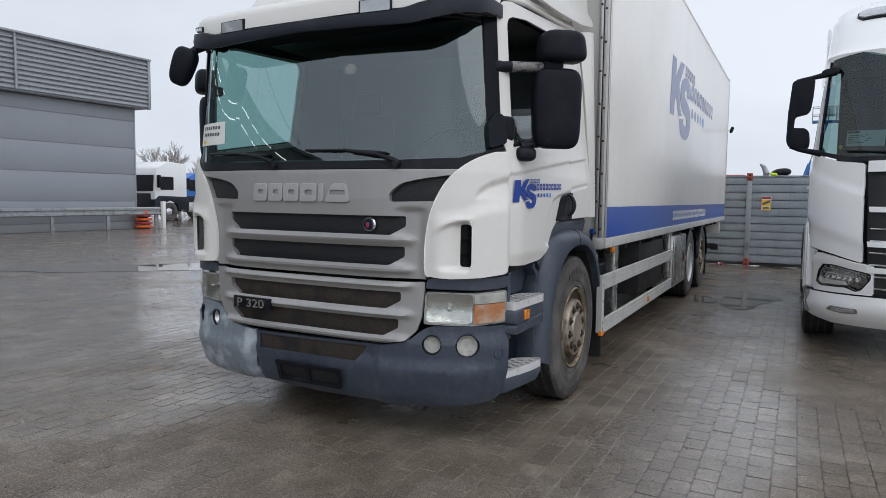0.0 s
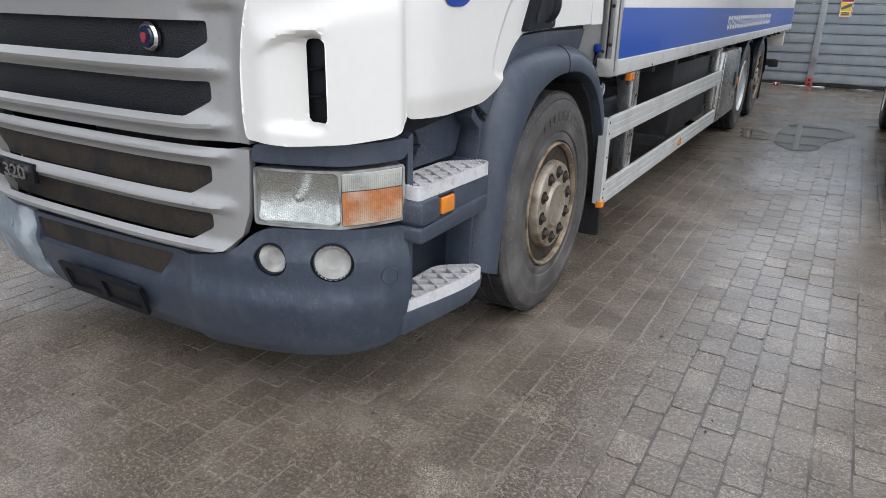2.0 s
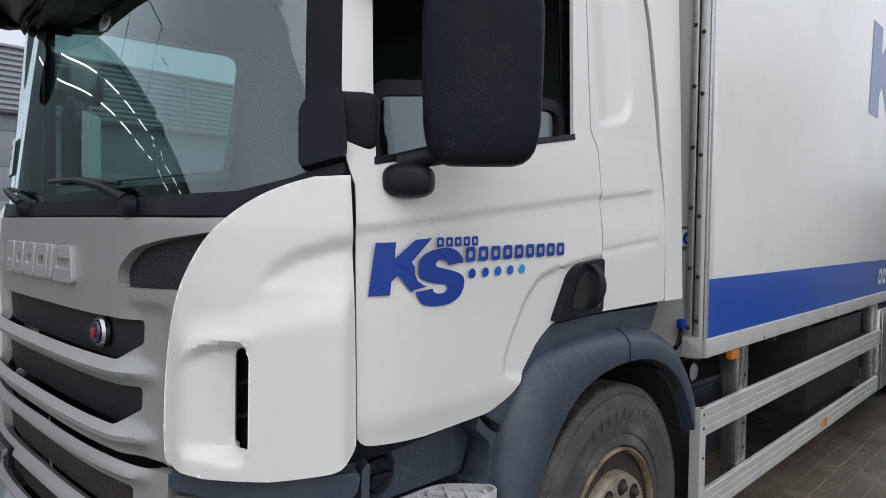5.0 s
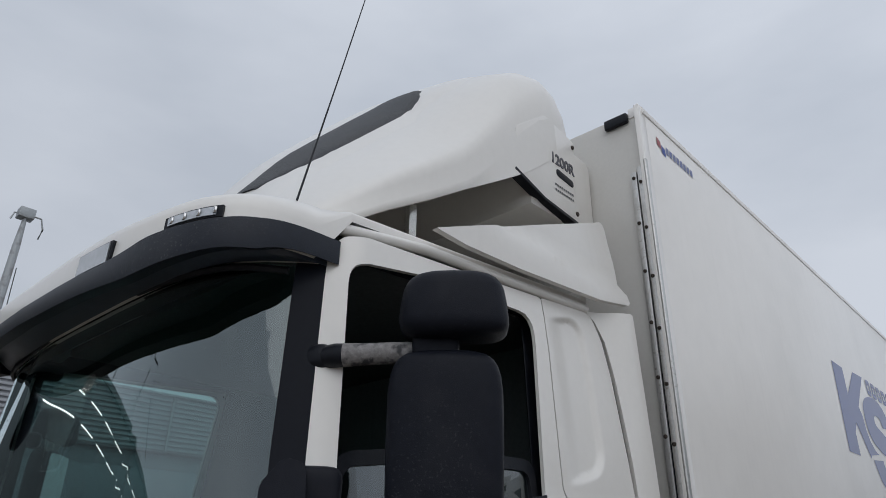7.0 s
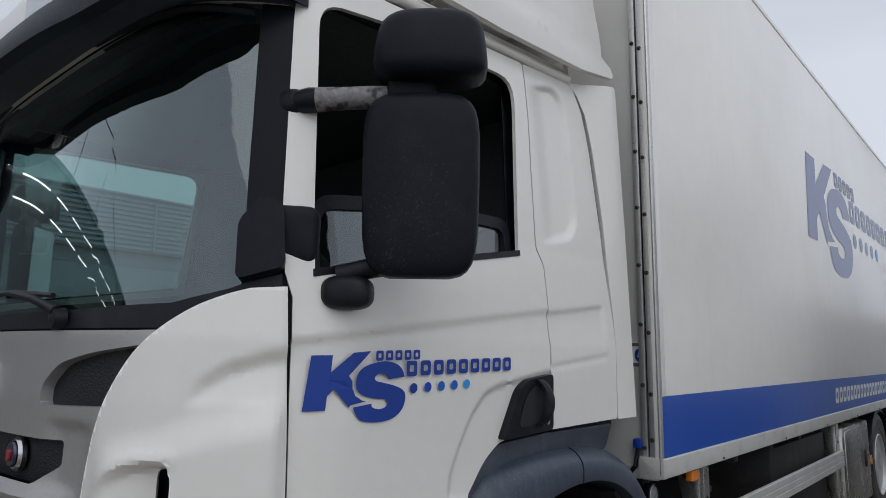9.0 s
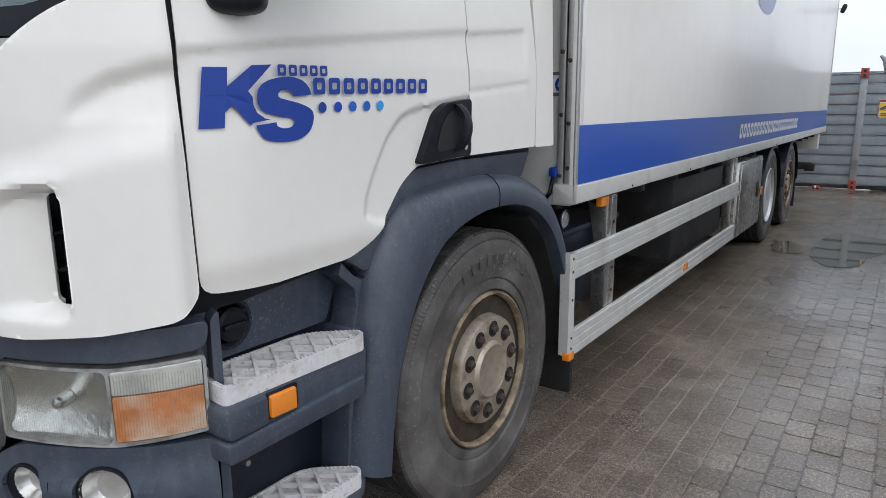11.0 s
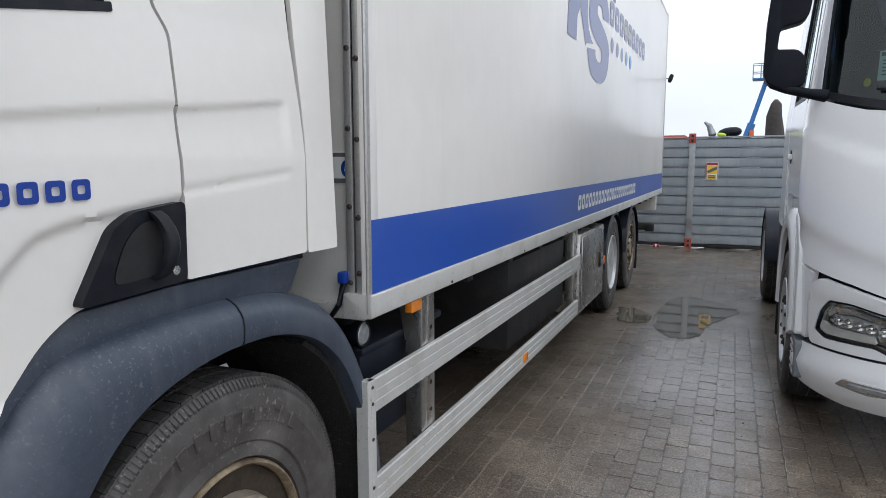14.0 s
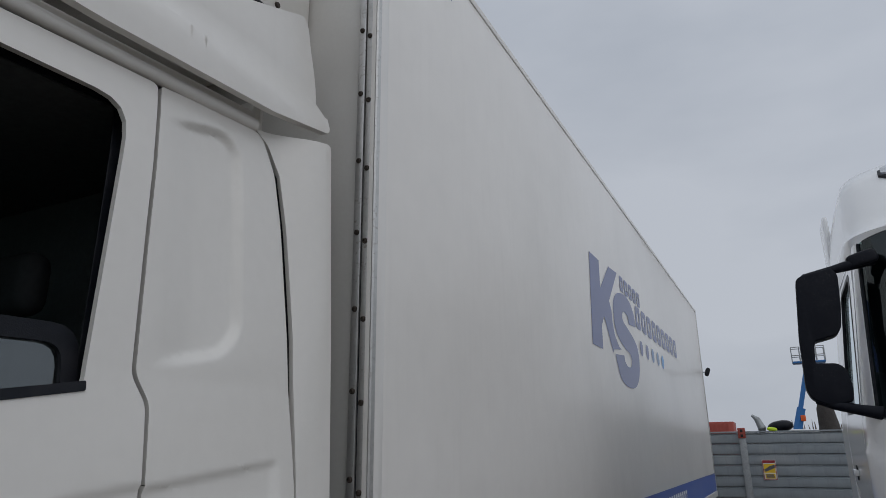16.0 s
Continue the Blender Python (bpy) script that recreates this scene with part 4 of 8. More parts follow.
door_edge = yz([(-1.108, 1.06), (-0.90, 1.052), (-0.64, 1.065), (-0.53, 1.11), (-0.41, 1.25), (-0.33, 1.298), (-0.056, 1.31), (-0.052, 1.49), (-0.042, 1.72), (-0.036, 1.885), (-0.074, 1.945), (-0.060, 2.25), (-0.036, 2.685), (-0.53, 2.645), (-1.12, 2.60), (-1.160, 2.53), (-1.152, 1.86), (-1.142, 1.76), (-1.121, 1.70)])
win_hole = rounded(yz([(-1.065, 1.765), (-0.183, 1.915), (-0.118, 2.585), (-0.72, 2.56), (-1.065, 2.505)]), [0.01, 0.02, 0.09, 0.0, 0.06])
for sgn in (1, -1):
    flip = (lambda o: o) if sgn > 0 else both
    door = sheet("cab_door", flip(rounded(door_edge, [0.04, 0, 0.03, 0.05, 0.05, 0.03, 0.01, 0, 0, 0.02, 0.02, 0, 0.02, 0, 0.04, 0.02, 0, 0, 0])), CAB, WHITE, truck, holes=[flip(win_hole)], thick=0.014, step=0.011 if sgn > 0 else 0.05, bevel=0.004, relief=door_relief, label="white cab door with blue company lettering and a half-open window")
    if sgn < 0:
        pane = sheet("window_pane", flip(win_hole), CAB, SIDEGLASS, door, thick=0, step=0.08, off=-0.03, bevel=0, label="closed side window pane")
        pane.visible_shadow = False
    else:
        pane = sheet("window_pane", flip(rounded(yz([(-1.05, 1.74), (-0.18, 1.89), (-0.18, 2.02), (-0.62, 2.005), (-1.05, 1.945)]), [0.01, 0.01, 0.08, 0.0, 0.05])), CAB, SIDEGLASS, door, thick=0, step=0.08, off=-0.045, bevel=0, label="lowered side window pane")
        pane.visible_shadow = False
    sheet("window_seal", flip(rounded(yz([(-1.07, 1.752), (-0.18, 1.905), (-0.18, 1.925), (-1.07, 1.772)]), 0.004)), CAB, BLACK, door, thick=0.014, step=0.1, off=0.010, bevel=0.003)
    rim_o = rounded(yz([(-1.06, 1.75), (-0.17, 1.90), (-0.17, 2.04), (-0.62, 2.03), (-1.06, 1.97)]), [0.01, 0.01, 0.09, 0.0, 0.06])
    rim_i = rounded(yz([(-1.035, 1.755), (-0.205, 1.90), (-0.205, 2.0), (-0.62, 1.99), (-1.03, 1.935)]), [0.01, 0.01, 0.07, 0.0, 0.05])
    if sgn > 0:
        sheet("pane_frame", flip(rim_o), CAB, BLACK, door, holes=[flip(rim_i)], thick=0.012, step=0.1, off=-0.034, bevel=0.002)
    hp = sheet("door_handle", flip(rounded(yz([(-0.345, 1.303), (-0.255, 1.455), (-0.205, 1.486), (-0.056, 1.502), (-0.060, 1.316)]), 0.018)), CAB, BLACK, door, thick=0.04, step=0.03, off=0.009, bevel=0.006, relief=lambda s, z: 0.012, label="black plastic door handle recess")
    rings = []
    for k in range(13):
        z = 1.335 + 0.15 * k / 12
        o = 0.022 + 0.036 * math.sin(math.pi * k / 12) ** 0.6
        yc = -0.150 + 0.014 * math.sin(math.pi * k / 12)
        rings.append([CAB(sgn * Y(yc + dy), z, o + do) for dy, do in ((-0.016, -0.01), (-0.016, 0.006), (-0.008, 0.013), (0.008, 0.013), (0.016, 0.006), (0.016, -0.01))])
    loft("grip", rings, BLACK, hp, smooth=50)
    sheet("handle_well", flip(rounded(yz([(-0.27, 1.335), (-0.235, 1.42), (-0.19, 1.462), (-0.135, 1.465), (-0.135, 1.345)]), 0.03)), CAB, CHASSIS, hp, thick=0.004, step=0.1, off=0.0235, bevel=0)
    lathe("lock", [(0.0, 0.0), (0.0, 0.011), (0.008, 0.011), (0.009, 0.0)], (sgn * 1.250, -0.095, 1.345), CHROME, hp, "x", 14, sgn)
    side = sheet("rear_side_panel", flip(rounded(yz([(-0.040, 1.312), (0.445, 1.318), (0.452, 1.67), (0.445, 2.10), (0.425, 2.40), (0.405, 2.60), (0.36, 2.715), (0.30, 2.725), (-0.020, 2.69), (-0.044, 2.25), (-0.058, 1.95), (-0.020, 1.888), (-0.028, 1.72), (-0.036, 1.49)]), [0.01, 0.01, 0, 0, 0, 0.03, 0.05, 0.02, 0.01, 0, 0.02, 0.02, 0, 0])), CAB, WHITE, truck, thick=0.03, step=0.010 if sgn > 0 else 0.05, bevel=0.004, relief=rear_relief, label="white rear cab side panel with a pressed recess")
    # black strips behind the panel gaps, standing in for the shade inside them
    sheet("gap_seal", flip(yz([(-0.085, 1.32), (-0.005, 1.32), (-0.005, 2.68), (-0.07, 2.67), (-0.105, 2.2), (-0.105, 1.95)])), CAB, BLACK, truck, thick=0, step=0.1, off=-0.022, bevel=0)
    sheet("gap_seal", flip(yz([(0.435, 1.33), (0.49, 1.33), (0.485, 2.10), (0.45, 2.60), (0.41, 2.70), (0.385, 2.60), (0.425, 2.10)])), CAB, BLACK, truck, thick=0, step=0.1, off=-0.018, bevel=0)
    sheet("gap_seal", flip(yz([(-1.155, 1.08), (-1.09, 1.08), (-1.12, 1.75), (-1.185, 1.78)])), CAB, BLACK, truck, thick=0, step=0.05, off=-0.022, bevel=0)
    sheet("gap_fairing", flip(rounded(yz([(0.455, 1.315), (0.61, 1.315), (0.61, 2.10), (0.60, 2.765), (0.335, 2.735), (0.385, 2.70), (0.418, 2.60), (0.437, 2.40), (0.457, 2.10), (0.463, 1.67)]), [0.01, 0.01, 0, 0.02, 0.01, 0.02, 0, 0, 0, 0])), CAB, WHITE, truck, thick=0.02, step=0.04, bevel=0.006, relief=lambda s, z: (1.243 - 0.035 * (z - 1.32) - CAB(Y(0.5), z).x) * step01((abs(s) - Y(0.36)) / 0.22) - 0.004, label="white fairing closing the gap to the box")
    # roof gutter rail along the door's top
    rail = [CAB(sgn * Y(y), z, 0.0) for y, z in ((-1.13, 2.635), (-0.7, 2.668), (-0.165, 2.70), (0.15, 2.725), (0.33, 2.74))]
    tube("gutter_rail", rail, 0.02, WHITE, truck, 8)
    # roof-side wind fairing
    wing = [(-0.71, 2.725), (-0.56, 2.715), (-0.24, 2.725), (0.33, 2.765), (0.60, 2.81), (0.60, 2.895), (0.565, 2.91), (0.53, 3.20), (0.50, 3.232), (-0.23, 2.925)]

    def wing_surf(s, z, off=0.0, sgn=sgn):
        return Vector((sgn * (1.145 + off - 0.02 * step01((z - 2.95) / 0.25) + 0.035 * step01((2.90 - z) / 0.05)), s, z))
    pl = Plane(0, sgn)
    fair = sheet("roof_side_fairing", rounded(wing, [0.01, 0, 0, 0, 0.02, 0.01, 0.01, 0.03, 0.03, 0]), pl, WHITE, truck, thick=0.025, step=0.05, bevel=0.006, label="white wind fairing above the cab side")
    for v in fair.data.vertices:
        v.co = wing_surf(v.co.y, v.co.z)

for sgn in (1, -1):
    flip = (lambda o: o) if sgn > 0 else both
    # black sheet added behind the door so its gaps look deep and shaded
    sheet("door_frame", flip(yz([(-1.16, 1.0), (-0.60, 1.05), (-0.36, 1.25), (0.50, 1.29), (0.49, 1.80), (0.42, 2.66), (-1.0, 2.63), (-1.19, 2.52)])), CAB, BLACK, truck, holes=[flip(rounded(yz([(-1.09, 1.73), (-0.16, 1.88), (-0.11, 2.60), (-1.08, 2.54)]), 0.02))], thick=0.008, step=0.1, off=-0.055, bevel=0, label="black door frame behind the gaps")

# ------------------------------------------------ company lettering as plain shapes
def hollow_blocks(count, width, height, gap=0.24, wall=0.3):
    """Plain rounded blocks with a hollow in place of each sign of a name: pairs of outline and hole, from the left."""
    cell = width / count
    out = []
    for i in range(count):
        a, b = i * cell, (i + 1 - gap) * cell
        w, h = wall * (b - a), 0.29 * height
        out.append((rounded([(a, 0), (b, 0), (b, height), (a, height)], 0.22 * height, 3), rounded([(a + w, h), (b - w, h), (b - w, height - h), (a + w, height - h)], 0.1 * height, 2)))
    return out


S_SHAPE = [(0.303, 0.088), (0.245, 0.084), (0.236, 0.097), (0.210, 0.099), (0.197, 0.091), (0.201, 0.082), (0.226, 0.076), (0.272, 0.065), (0.303, 0.050), (0.307, 0.026), (0.290, -0.002),
           (0.251, -0.019), (0.196, -0.021), (0.153, -0.013), (0.135, 0.004), (0.126, 0.021), (0.187, 0.026), (0.190, 0.017), (0.208, 0.011), (0.232, 0.013), (0.243, 0.024), (0.232, 0.034), (0.200, 0.038),
           (0.157, 0.049), (0.139, 0.062), (0.134, 0.079), (0.140, 0.103), (0.163, 0.119), (0.202, 0.128), (0.241, 0.130), (0.277, 0.121), (0.297, 0.104)]


def logo(surf, y0, z0, k, rise, mats, off, parent):
    """A bold two-part emblem, rows of plain blocks for the name, and five dots. rise: how the rows climb."""
    Y0 = (lambda q: Y(q)) if isinstance(surf, Skin) else (lambda q: q)
    dark, mid, light = mats

    def put(name, pts, mat, holes=()):
        def at(loop):
            return [(Y0(y0 + u * k), z0 + (v + rise * u) * k) for u, v in loop]
        sheet(name, at(pts), surf, mat, parent, holes=[at(h) for h in holes], thick=0, step=0.06 * k, off=off, bevel=0, smooth=0)
    put("logo_stem", [(-0.006, 0.019), (0.050, 0.019), (0.053, 0.052), (0.071, 0.068), (0.113, 0.021), (0.119, 0.027), (0.170, 0.033), (0.154, 0.036), (0.132, 0.049), (0.123, 0.067), (0.122, 0.085), (0.111, 0.098), (0.182, 0.157), (0.124, 0.154), (0.061, 0.108), (0.064, 0.149), (0.010, 0.149)], dark)
    # corners of the curve stay sharp where the strokes end
    cuts = [0, 1, 15, 16, len(S_SHAPE)]
    curve = []
    for a, b in zip(cuts, cuts[1:]):
        run = (S_SHAPE + S_SHAPE[:1])[a:b + 1]
        curve += [tuple(q) for q in (smooth_path(run, 4) if len(run) > 2 else [Vector(q) for q in run])[:-1]]
    put("logo_curve", curve, dark)
    for u0, v0, wd, ht, cnt in ((0.199, 0.132, 0.172, 0.026, 5), (0.311, 0.088, 0.490, 0.041, 9)):
        for outline, hole in hollow_blocks(cnt, wd, ht):
            put("name_block", [(u0 + a, v0 + b) for a, b in outline], dark, [[(u0 + a, v0 + b) for a, b in hole]])
    for i in range(5):
        c = (0.340 + 0.0565 * i, 0.056)
        put("logo_dot", [(c[0] + 0.0145 * math.cos(q * math.pi / 10), c[1] + 0.0135 * math.sin(q * math.pi / 10)) for q in range(20)], (dark, LOGO_B, mid, mid, light)[i] if mats[0] is LOGO else (dark, dark, mid, mid, light)[i])


doors = [o for o in truck.children if o.name.startswith("cab_door")]
logo(CAB, -1.082, 1.412, 1.0, 0.022, (LOGO, LOGO2, LOGO3), 0.0105, doors[0])

# ------------------------------------------------ mirrors
def rounded_block(name, centre, size, turn, mat, parent, p=4.0, taper=0.0, label="", bulge=0.0, n=14):
    """A soft-edged block: a superellipsoid, tapered towards its foot."""
    bm = bmesh.new()
    rings = []
    for i in range(n + 1):
        b = -math.pi / 2 + math.pi * i / n
        cb, sb = abs(math.cos(b)) ** (2 / p), math.copysign(abs(math.sin(b)) ** (2 / p), math.sin(b))
        ring = []
        for j in range(28):
            a = 2 * math.pi * j / 28
            ca, sa = math.cos(a), math.sin(a)
            x = size[0] / 2 * cb * math.copysign(abs(ca) ** (2 / p), ca)
            y = size[1] / 2 * cb * math.copysign(abs(sa) ** (2 / p), sa)
            k = 1 + taper * sb
            ring.append((x * k, y * k - bulge * (1 - (2 * x / size[0]) ** 2), size[2] / 2 * sb))
        rings.append(ring)
    add_loft(bm, rings)
    ob = finish(name, bm, mat, parent, label, 60)
    ob.data.transform(pose(*centre, *turn))
    return ob


for sgn in (1, -1):
    base = rounded_block("mirror", (sgn * 1.395, -0.885, 1.980), (0.292, 0.11, 0.465), (0, 0, sgn * 40), MIRROR_BLACK, truck, 5.0, 0.03, "large black plastic rear-view mirror with a scuffed arm", 0.02)
    rounded_block("wide_angle_head", (sgn * 1.413, -0.875, 2.336), (0.285, 0.16, 0.182), (0, 0, sgn * 40), MIRROR_BLACK, base, 4.0, -0.08, "", 0.02)
    rounded_block("neck", (sgn * 1.375, -0.905, 2.235), (0.125, 0.06, 0.12), (0, 0, sgn * 40), MIRROR_BLACK, base, 4.0)
    tube("upper_arm", [(sgn * 1.085, -1.075, 2.215), (sgn * 1.16, -1.06, 2.215), (sgn * 1.24, -1.0, 2.218), (sgn * 1.33, -0.93, 2.22)], [0.031, 0.033, 0.027, 0.027], BLACK, base, 12, "worn taped mirror arm")
    tube("arm_wrap", [(sgn * 1.175, -1.049, 2.2155), (sgn * 1.24, -1.0, 2.218), (sgn * 1.29, -0.961, 2.219), (sgn * 1.345, -0.918, 2.22)], [0.0325, 0.0295, 0.030, 0.029], ARMWRAP, base, 12, "pale worn tape round the arm")
    rounded_block("arm_knob", (sgn * 1.10, -1.072, 2.215), (0.09, 0.075, 0.075), (0, 0, sgn * 20), BLACK, base, 2.6)
    rounded_block("lower_foot", (sgn * 1.245, -0.985, 1.715), (0.13, 0.10, 0.085), (0, 0, sgn * 35), BLACK, base, 3.0)
    tube("lower_arm", [(sgn * 1.225, -1.0, 1.755), (sgn * 1.28, -0.955, 1.775), (sgn * 1.36, -0.90, 1.785)], [0.03, 0.026, 0.02], BLACK, base, 10)
    glass = prism("mirror_glass", rounded([(-0.12, -0.205), (0.12, -0.205), (0.12, 0.205), (-0.12, 0.205)], 0.03), "y", 0.0, 0.004, CHROME, base, 0)
    glass.data.transform(pose(sgn * 1.395, -0.885, 1.985, 0, 0, sgn * 40) @ pose(0, 0.045, 0))
    if sgn < 0:
        # the kerb-side mirror stands farther out
        base.data.transform(Matrix.Translation((-0.05, 0.0, 0)))
        for o in base.children:
            o.data.transform(Matrix.Translation((-0.05, 0.0, 0)))
        continue
    foot = rounded_block("pillar_mirror_mount", (sgn * 1.13, -1.083, 1.853), (0.15, 0.10, 0.155), (0, 0, sgn * 52), MIRROR_BLACK, truck, 5.0, 0.05, "black plastic camera-like pillar cover")
    rounded_block("mount_foot", (sgn * 1.10, -1.12, 1.81), (0.10, 0.07, 0.14), (0, 0, sgn * 52), BLACK, foot, 5.0)
    sheet("mount_base", rounded([(1.165, 1.735), (1.275, 1.77), (1.268, 1.93), (1.215, 1.945), (1.165, 1.88)], 0.02), CAB, MIRROR_BLACK, foot, thick=0.05, step=0.05, off=0.04, bevel=0.01)
# kerb mirror hung from the far side of the visor
kerb = rounded_block("kerb_mirror", (-1.03, -1.49, 2.315), (0.16, 0.11, 0.26), (0, 22, 15), MIRROR_BLACK, truck, 3.2, 0.12, "black kerb mirror hanging beside the visor")
tube("kerb_mirror_arm", [(-1.0, -1.46, 2.40), (-0.97, -1.42, 2.44), (-0.95, -1.34, 2.48)], 0.028, BLACK, kerb)

# ------------------------------------------------ steps, wheel arches, lower side
AXLE, TAG, FRONT = 6.0, 7.38, 0.034
arch_out = [(-0.655, 0.40), (-0.635, 0.55), (-0.60, 0.75), (-0.56, 0.95), (-0.52, 1.06), (-0.44, 1.16), (-0.33, 1.215), (-0.13, 1.235), (0.12, 1.235), (0.35, 1.21), (0.53, 1.14), (0.66, 1.02), (0.76, 0.85), (0.83, 0.65), (0.865, 0.40)]
SEAM_Y = 0.09
arch_in = [(-0.54, 0.36), (-0.52, 0.52), (-0.485, 0.68), (-0.43, 0.82), (-0.36, 0.93), (-0.27, 1.02), (-0.18, 1.07), (-0.05, 1.105), (0.10, 1.118), (0.27, 1.105), (0.43, 1.05), (0.57, 0.94), (0.67, 0.78), (0.755, 0.60), (0.80, 0.38)]


for sgn in (1, -1):
    o, i = smooth_path(arch_out, 4), smooth_path(arch_in, 4)
    rings = []
    for a, b in zip(o, i):
        prof = []
        for f, x in ((0.0, 1.03), (0.0, 1.19), (0.05, 1.215), (0.16, 1.240), (0.32, 1.258), (0.42, 1.266), (0.60, 1.272), (0.90, 1.275), (0.985, 1.272), (1.0, 1.262), (1.0, 1.235), (0.97, 1.03)):
            q = a.lerp(b, f)
            prof.append((sgn * x, q.x, q.y))
        rings.append(prof)
    arch = loft("wheel_arch", rings, PLASTIC, truck, label="blue-grey plastic front wheel arch, dusty and scuffed", smooth=45)
    k = min(range(len(rings)), key=lambda q: abs(rings[q][5][1] - SEAM_Y) if rings[q][5][2] > 1.0 else 9)
    tube("arch_seam", [(p[0] + sgn * 0.0005, p[1], p[2] + 0.0005) for p in rings[k][1:10]], 0.0028, BLACK, arch, 6)
    # upper dark strip joining the arch to the door
    prism("arch_cover", rounded([(-0.64, 1.055), (-0.53, 1.09), (-0.41, 1.235), (-0.33, 1.285), (-0.05, 1.298), (0.46, 1.298), (0.40, 1.20), (-0.1, 1.22), (-0.40, 1.15), (-0.55, 1.0)], 0.02), "x", sgn * 1.05, sgn * 1.205, PLASTIC, truck, 0.015, "dark plastic cover above the wheel arch")
    # wheel well lining
    rings = []
    for q in i:
        c = Vector((0.1, 0.55))
        w = c + (q - c) * 1.02
        rings.append([(sgn * 1.235, w.x, w.y), (sgn * 0.72, w.x, w.y), (sgn * 0.72, w.x + 0.01, w.y + 0.02), (sgn * 1.235, w.x + 0.004, w.y + 0.008)])
    loft("wheel_well", rings, CHASSIS, truck, label="black wheel well lining", smooth=60)
    # bristled spray guard on the rear inside of the arch
    rings = []
    for q in smooth_path(arch_in[10:], 4):
        c = Vector((0.05, 0.5))
        w = c + (q - c) * 0.97
        rings.append([(sgn * 1.225, w.x, w.y), (sgn * 0.95, w.x - 0.015, w.y - 0.01), (sgn * 0.95, w.x + 0.02, w.y + 0.01), (sgn * 1.225, w.x + 0.02, w.y + 0.01)])
    loft("spray_guard", rings, FUR, truck, label="black bristled spray suppression mat", smooth=60)
    prism("mud_flap", rounded([(sgn * 0.92, 0.13), (sgn * 1.265, 0.13), (sgn * 1.26, 0.40), (sgn * 0.93, 0.40)], 0.02), "y", 0.80, 0.83, FUR, truck, 0.004, "black rubber mud flap with bristles")
    # dark body between bumper and wheel arch
    side = prism("step_housing", rounded([(-1.12, 0.30), (-0.63, 0.30), (-0.60, 0.75), (-0.55, 1.0), (-0.62, 1.06), (-1.12, 1.04)], 0.02), "x", sgn * 0.80, sgn * 1.088, PLASTIC_D, truck, 0.01, "dark plastic step well with two pale treads")
    prism("upper_panel", rounded([(-1.12, 0.855), (-0.63, 0.855), (-0.575, 0.985), (-0.62, 1.052), (-0.92, 1.035), (-1.12, 1.03)], 0.02), "x", sgn * 1.05, sgn * 1.112, PLASTIC, side, 0.01)
    prism("rear_panel", rounded([(-0.66, 0.38), (-0.575, 0.38), (-0.548, 0.60), (-0.535, 0.84), (-0.62, 0.84)], 0.01), "x", sgn * 1.0, sgn * 1.20, PLASTIC, side, 0.008)
    prism("panel_lip", rounded([(-0.635, 1.045), (-0.585, 0.995), (-0.540, 0.972), (-0.535, 0.90), (-0.562, 0.83), (-0.60, 0.83), (-0.578, 0.90), (-0.585, 0.955), (-0.65, 1.01)], 0.006), "x", sgn * 1.09, sgn * 1.186, PLASTIC, side, 0.008)
    tube("panel_seam", [(sgn * 1.192, -0.610, 1.045), (sgn * 1.192, -0.572, 0.998), (sgn * 1.192, -0.534, 0.975), (sgn * 1.192, -0.529, 0.90), (sgn * 1.192, -0.555, 0.835)], 0.004, BLACK, side, 6)
    lathe("cap_well", [(0.0, 0.0), (0.0, 0.065), (0.012, 0.068), (0.014, 0.058), (0.004, 0.05), (0.004, 0.0)], (sgn * 1.108, -0.975, 0.945), PLASTIC_D, side, "x", 28, sgn)
    cap = lathe("filler_cap", [(0.0, 0.0), (0.0, 0.044), (0.018, 0.044), (0.024, 0.036), (0.024, 0.0)], (sgn * 1.113, -0.975, 0.945), BLACK, side, "x", 24, sgn, "black twist cap")
    box("cap_grip", (sgn * 1.133, sgn * 1.15, -1.012, -0.938, 0.938, 0.952), BLACK, cap, 0.004)
    # upper step: body, reflector, tread
    def outline_step(y0, y1, xo, xi, front):
        return rounded([(sgn * xi, y0 + 0.02), (sgn * (xo - front), y0), (sgn * xo, y0 + 0.30), (sgn * (xo + 0.005), y1 - 0.02), (sgn * (xo - 0.03), y1 + 0.005), (sgn * xi, y1 - 0.10)], [0.01, 0.02, 0.06, 0.03, 0.04, 0.06])
    prism("step_body", rounded([(-1.105, 0.705), (-0.92, 0.70), (-0.62, 0.70), (-0.615, 0.80), (-1.105, 0.80)], [0.03, 0, 0.02, 0.01, 0.01]), "x", sgn * 1.05, sgn * 1.252, PLASTIC, side, 0.012)
    prism("step_ledge", rounded([(-1.11, 0.655), (-0.64, 0.66), (-0.63, 0.725), (-1.11, 0.712)], 0.015), "x", sgn * 1.04, sgn * 1.262, PLASTIC, side, 0.014)
    prism("step_corner", rounded([(-1.11, 0.715), (-0.985, 0.715), (-0.985, 0.80), (-1.11, 0.80)], 0.02), "x", sgn * 1.06, sgn * 1.264, PLASTIC, side, 0.012)
    prism("side_reflector", rounded([(-0.983, 0.730), (-0.90, 0.728), (-0.90, 0.786), (-0.983, 0.788)], 0.006), "x", sgn * 1.248, sgn * 1.268, ORANGE, side, 0.004, "amber side reflector")
    prism("reflector_frame", rounded([(-0.988, 0.724), (-0.888, 0.722), (-0.888, 0.792), (-0.988, 0.794)], 0.006), "x", sgn * 1.24, sgn * 1.258, BLACK, side, 0.003)
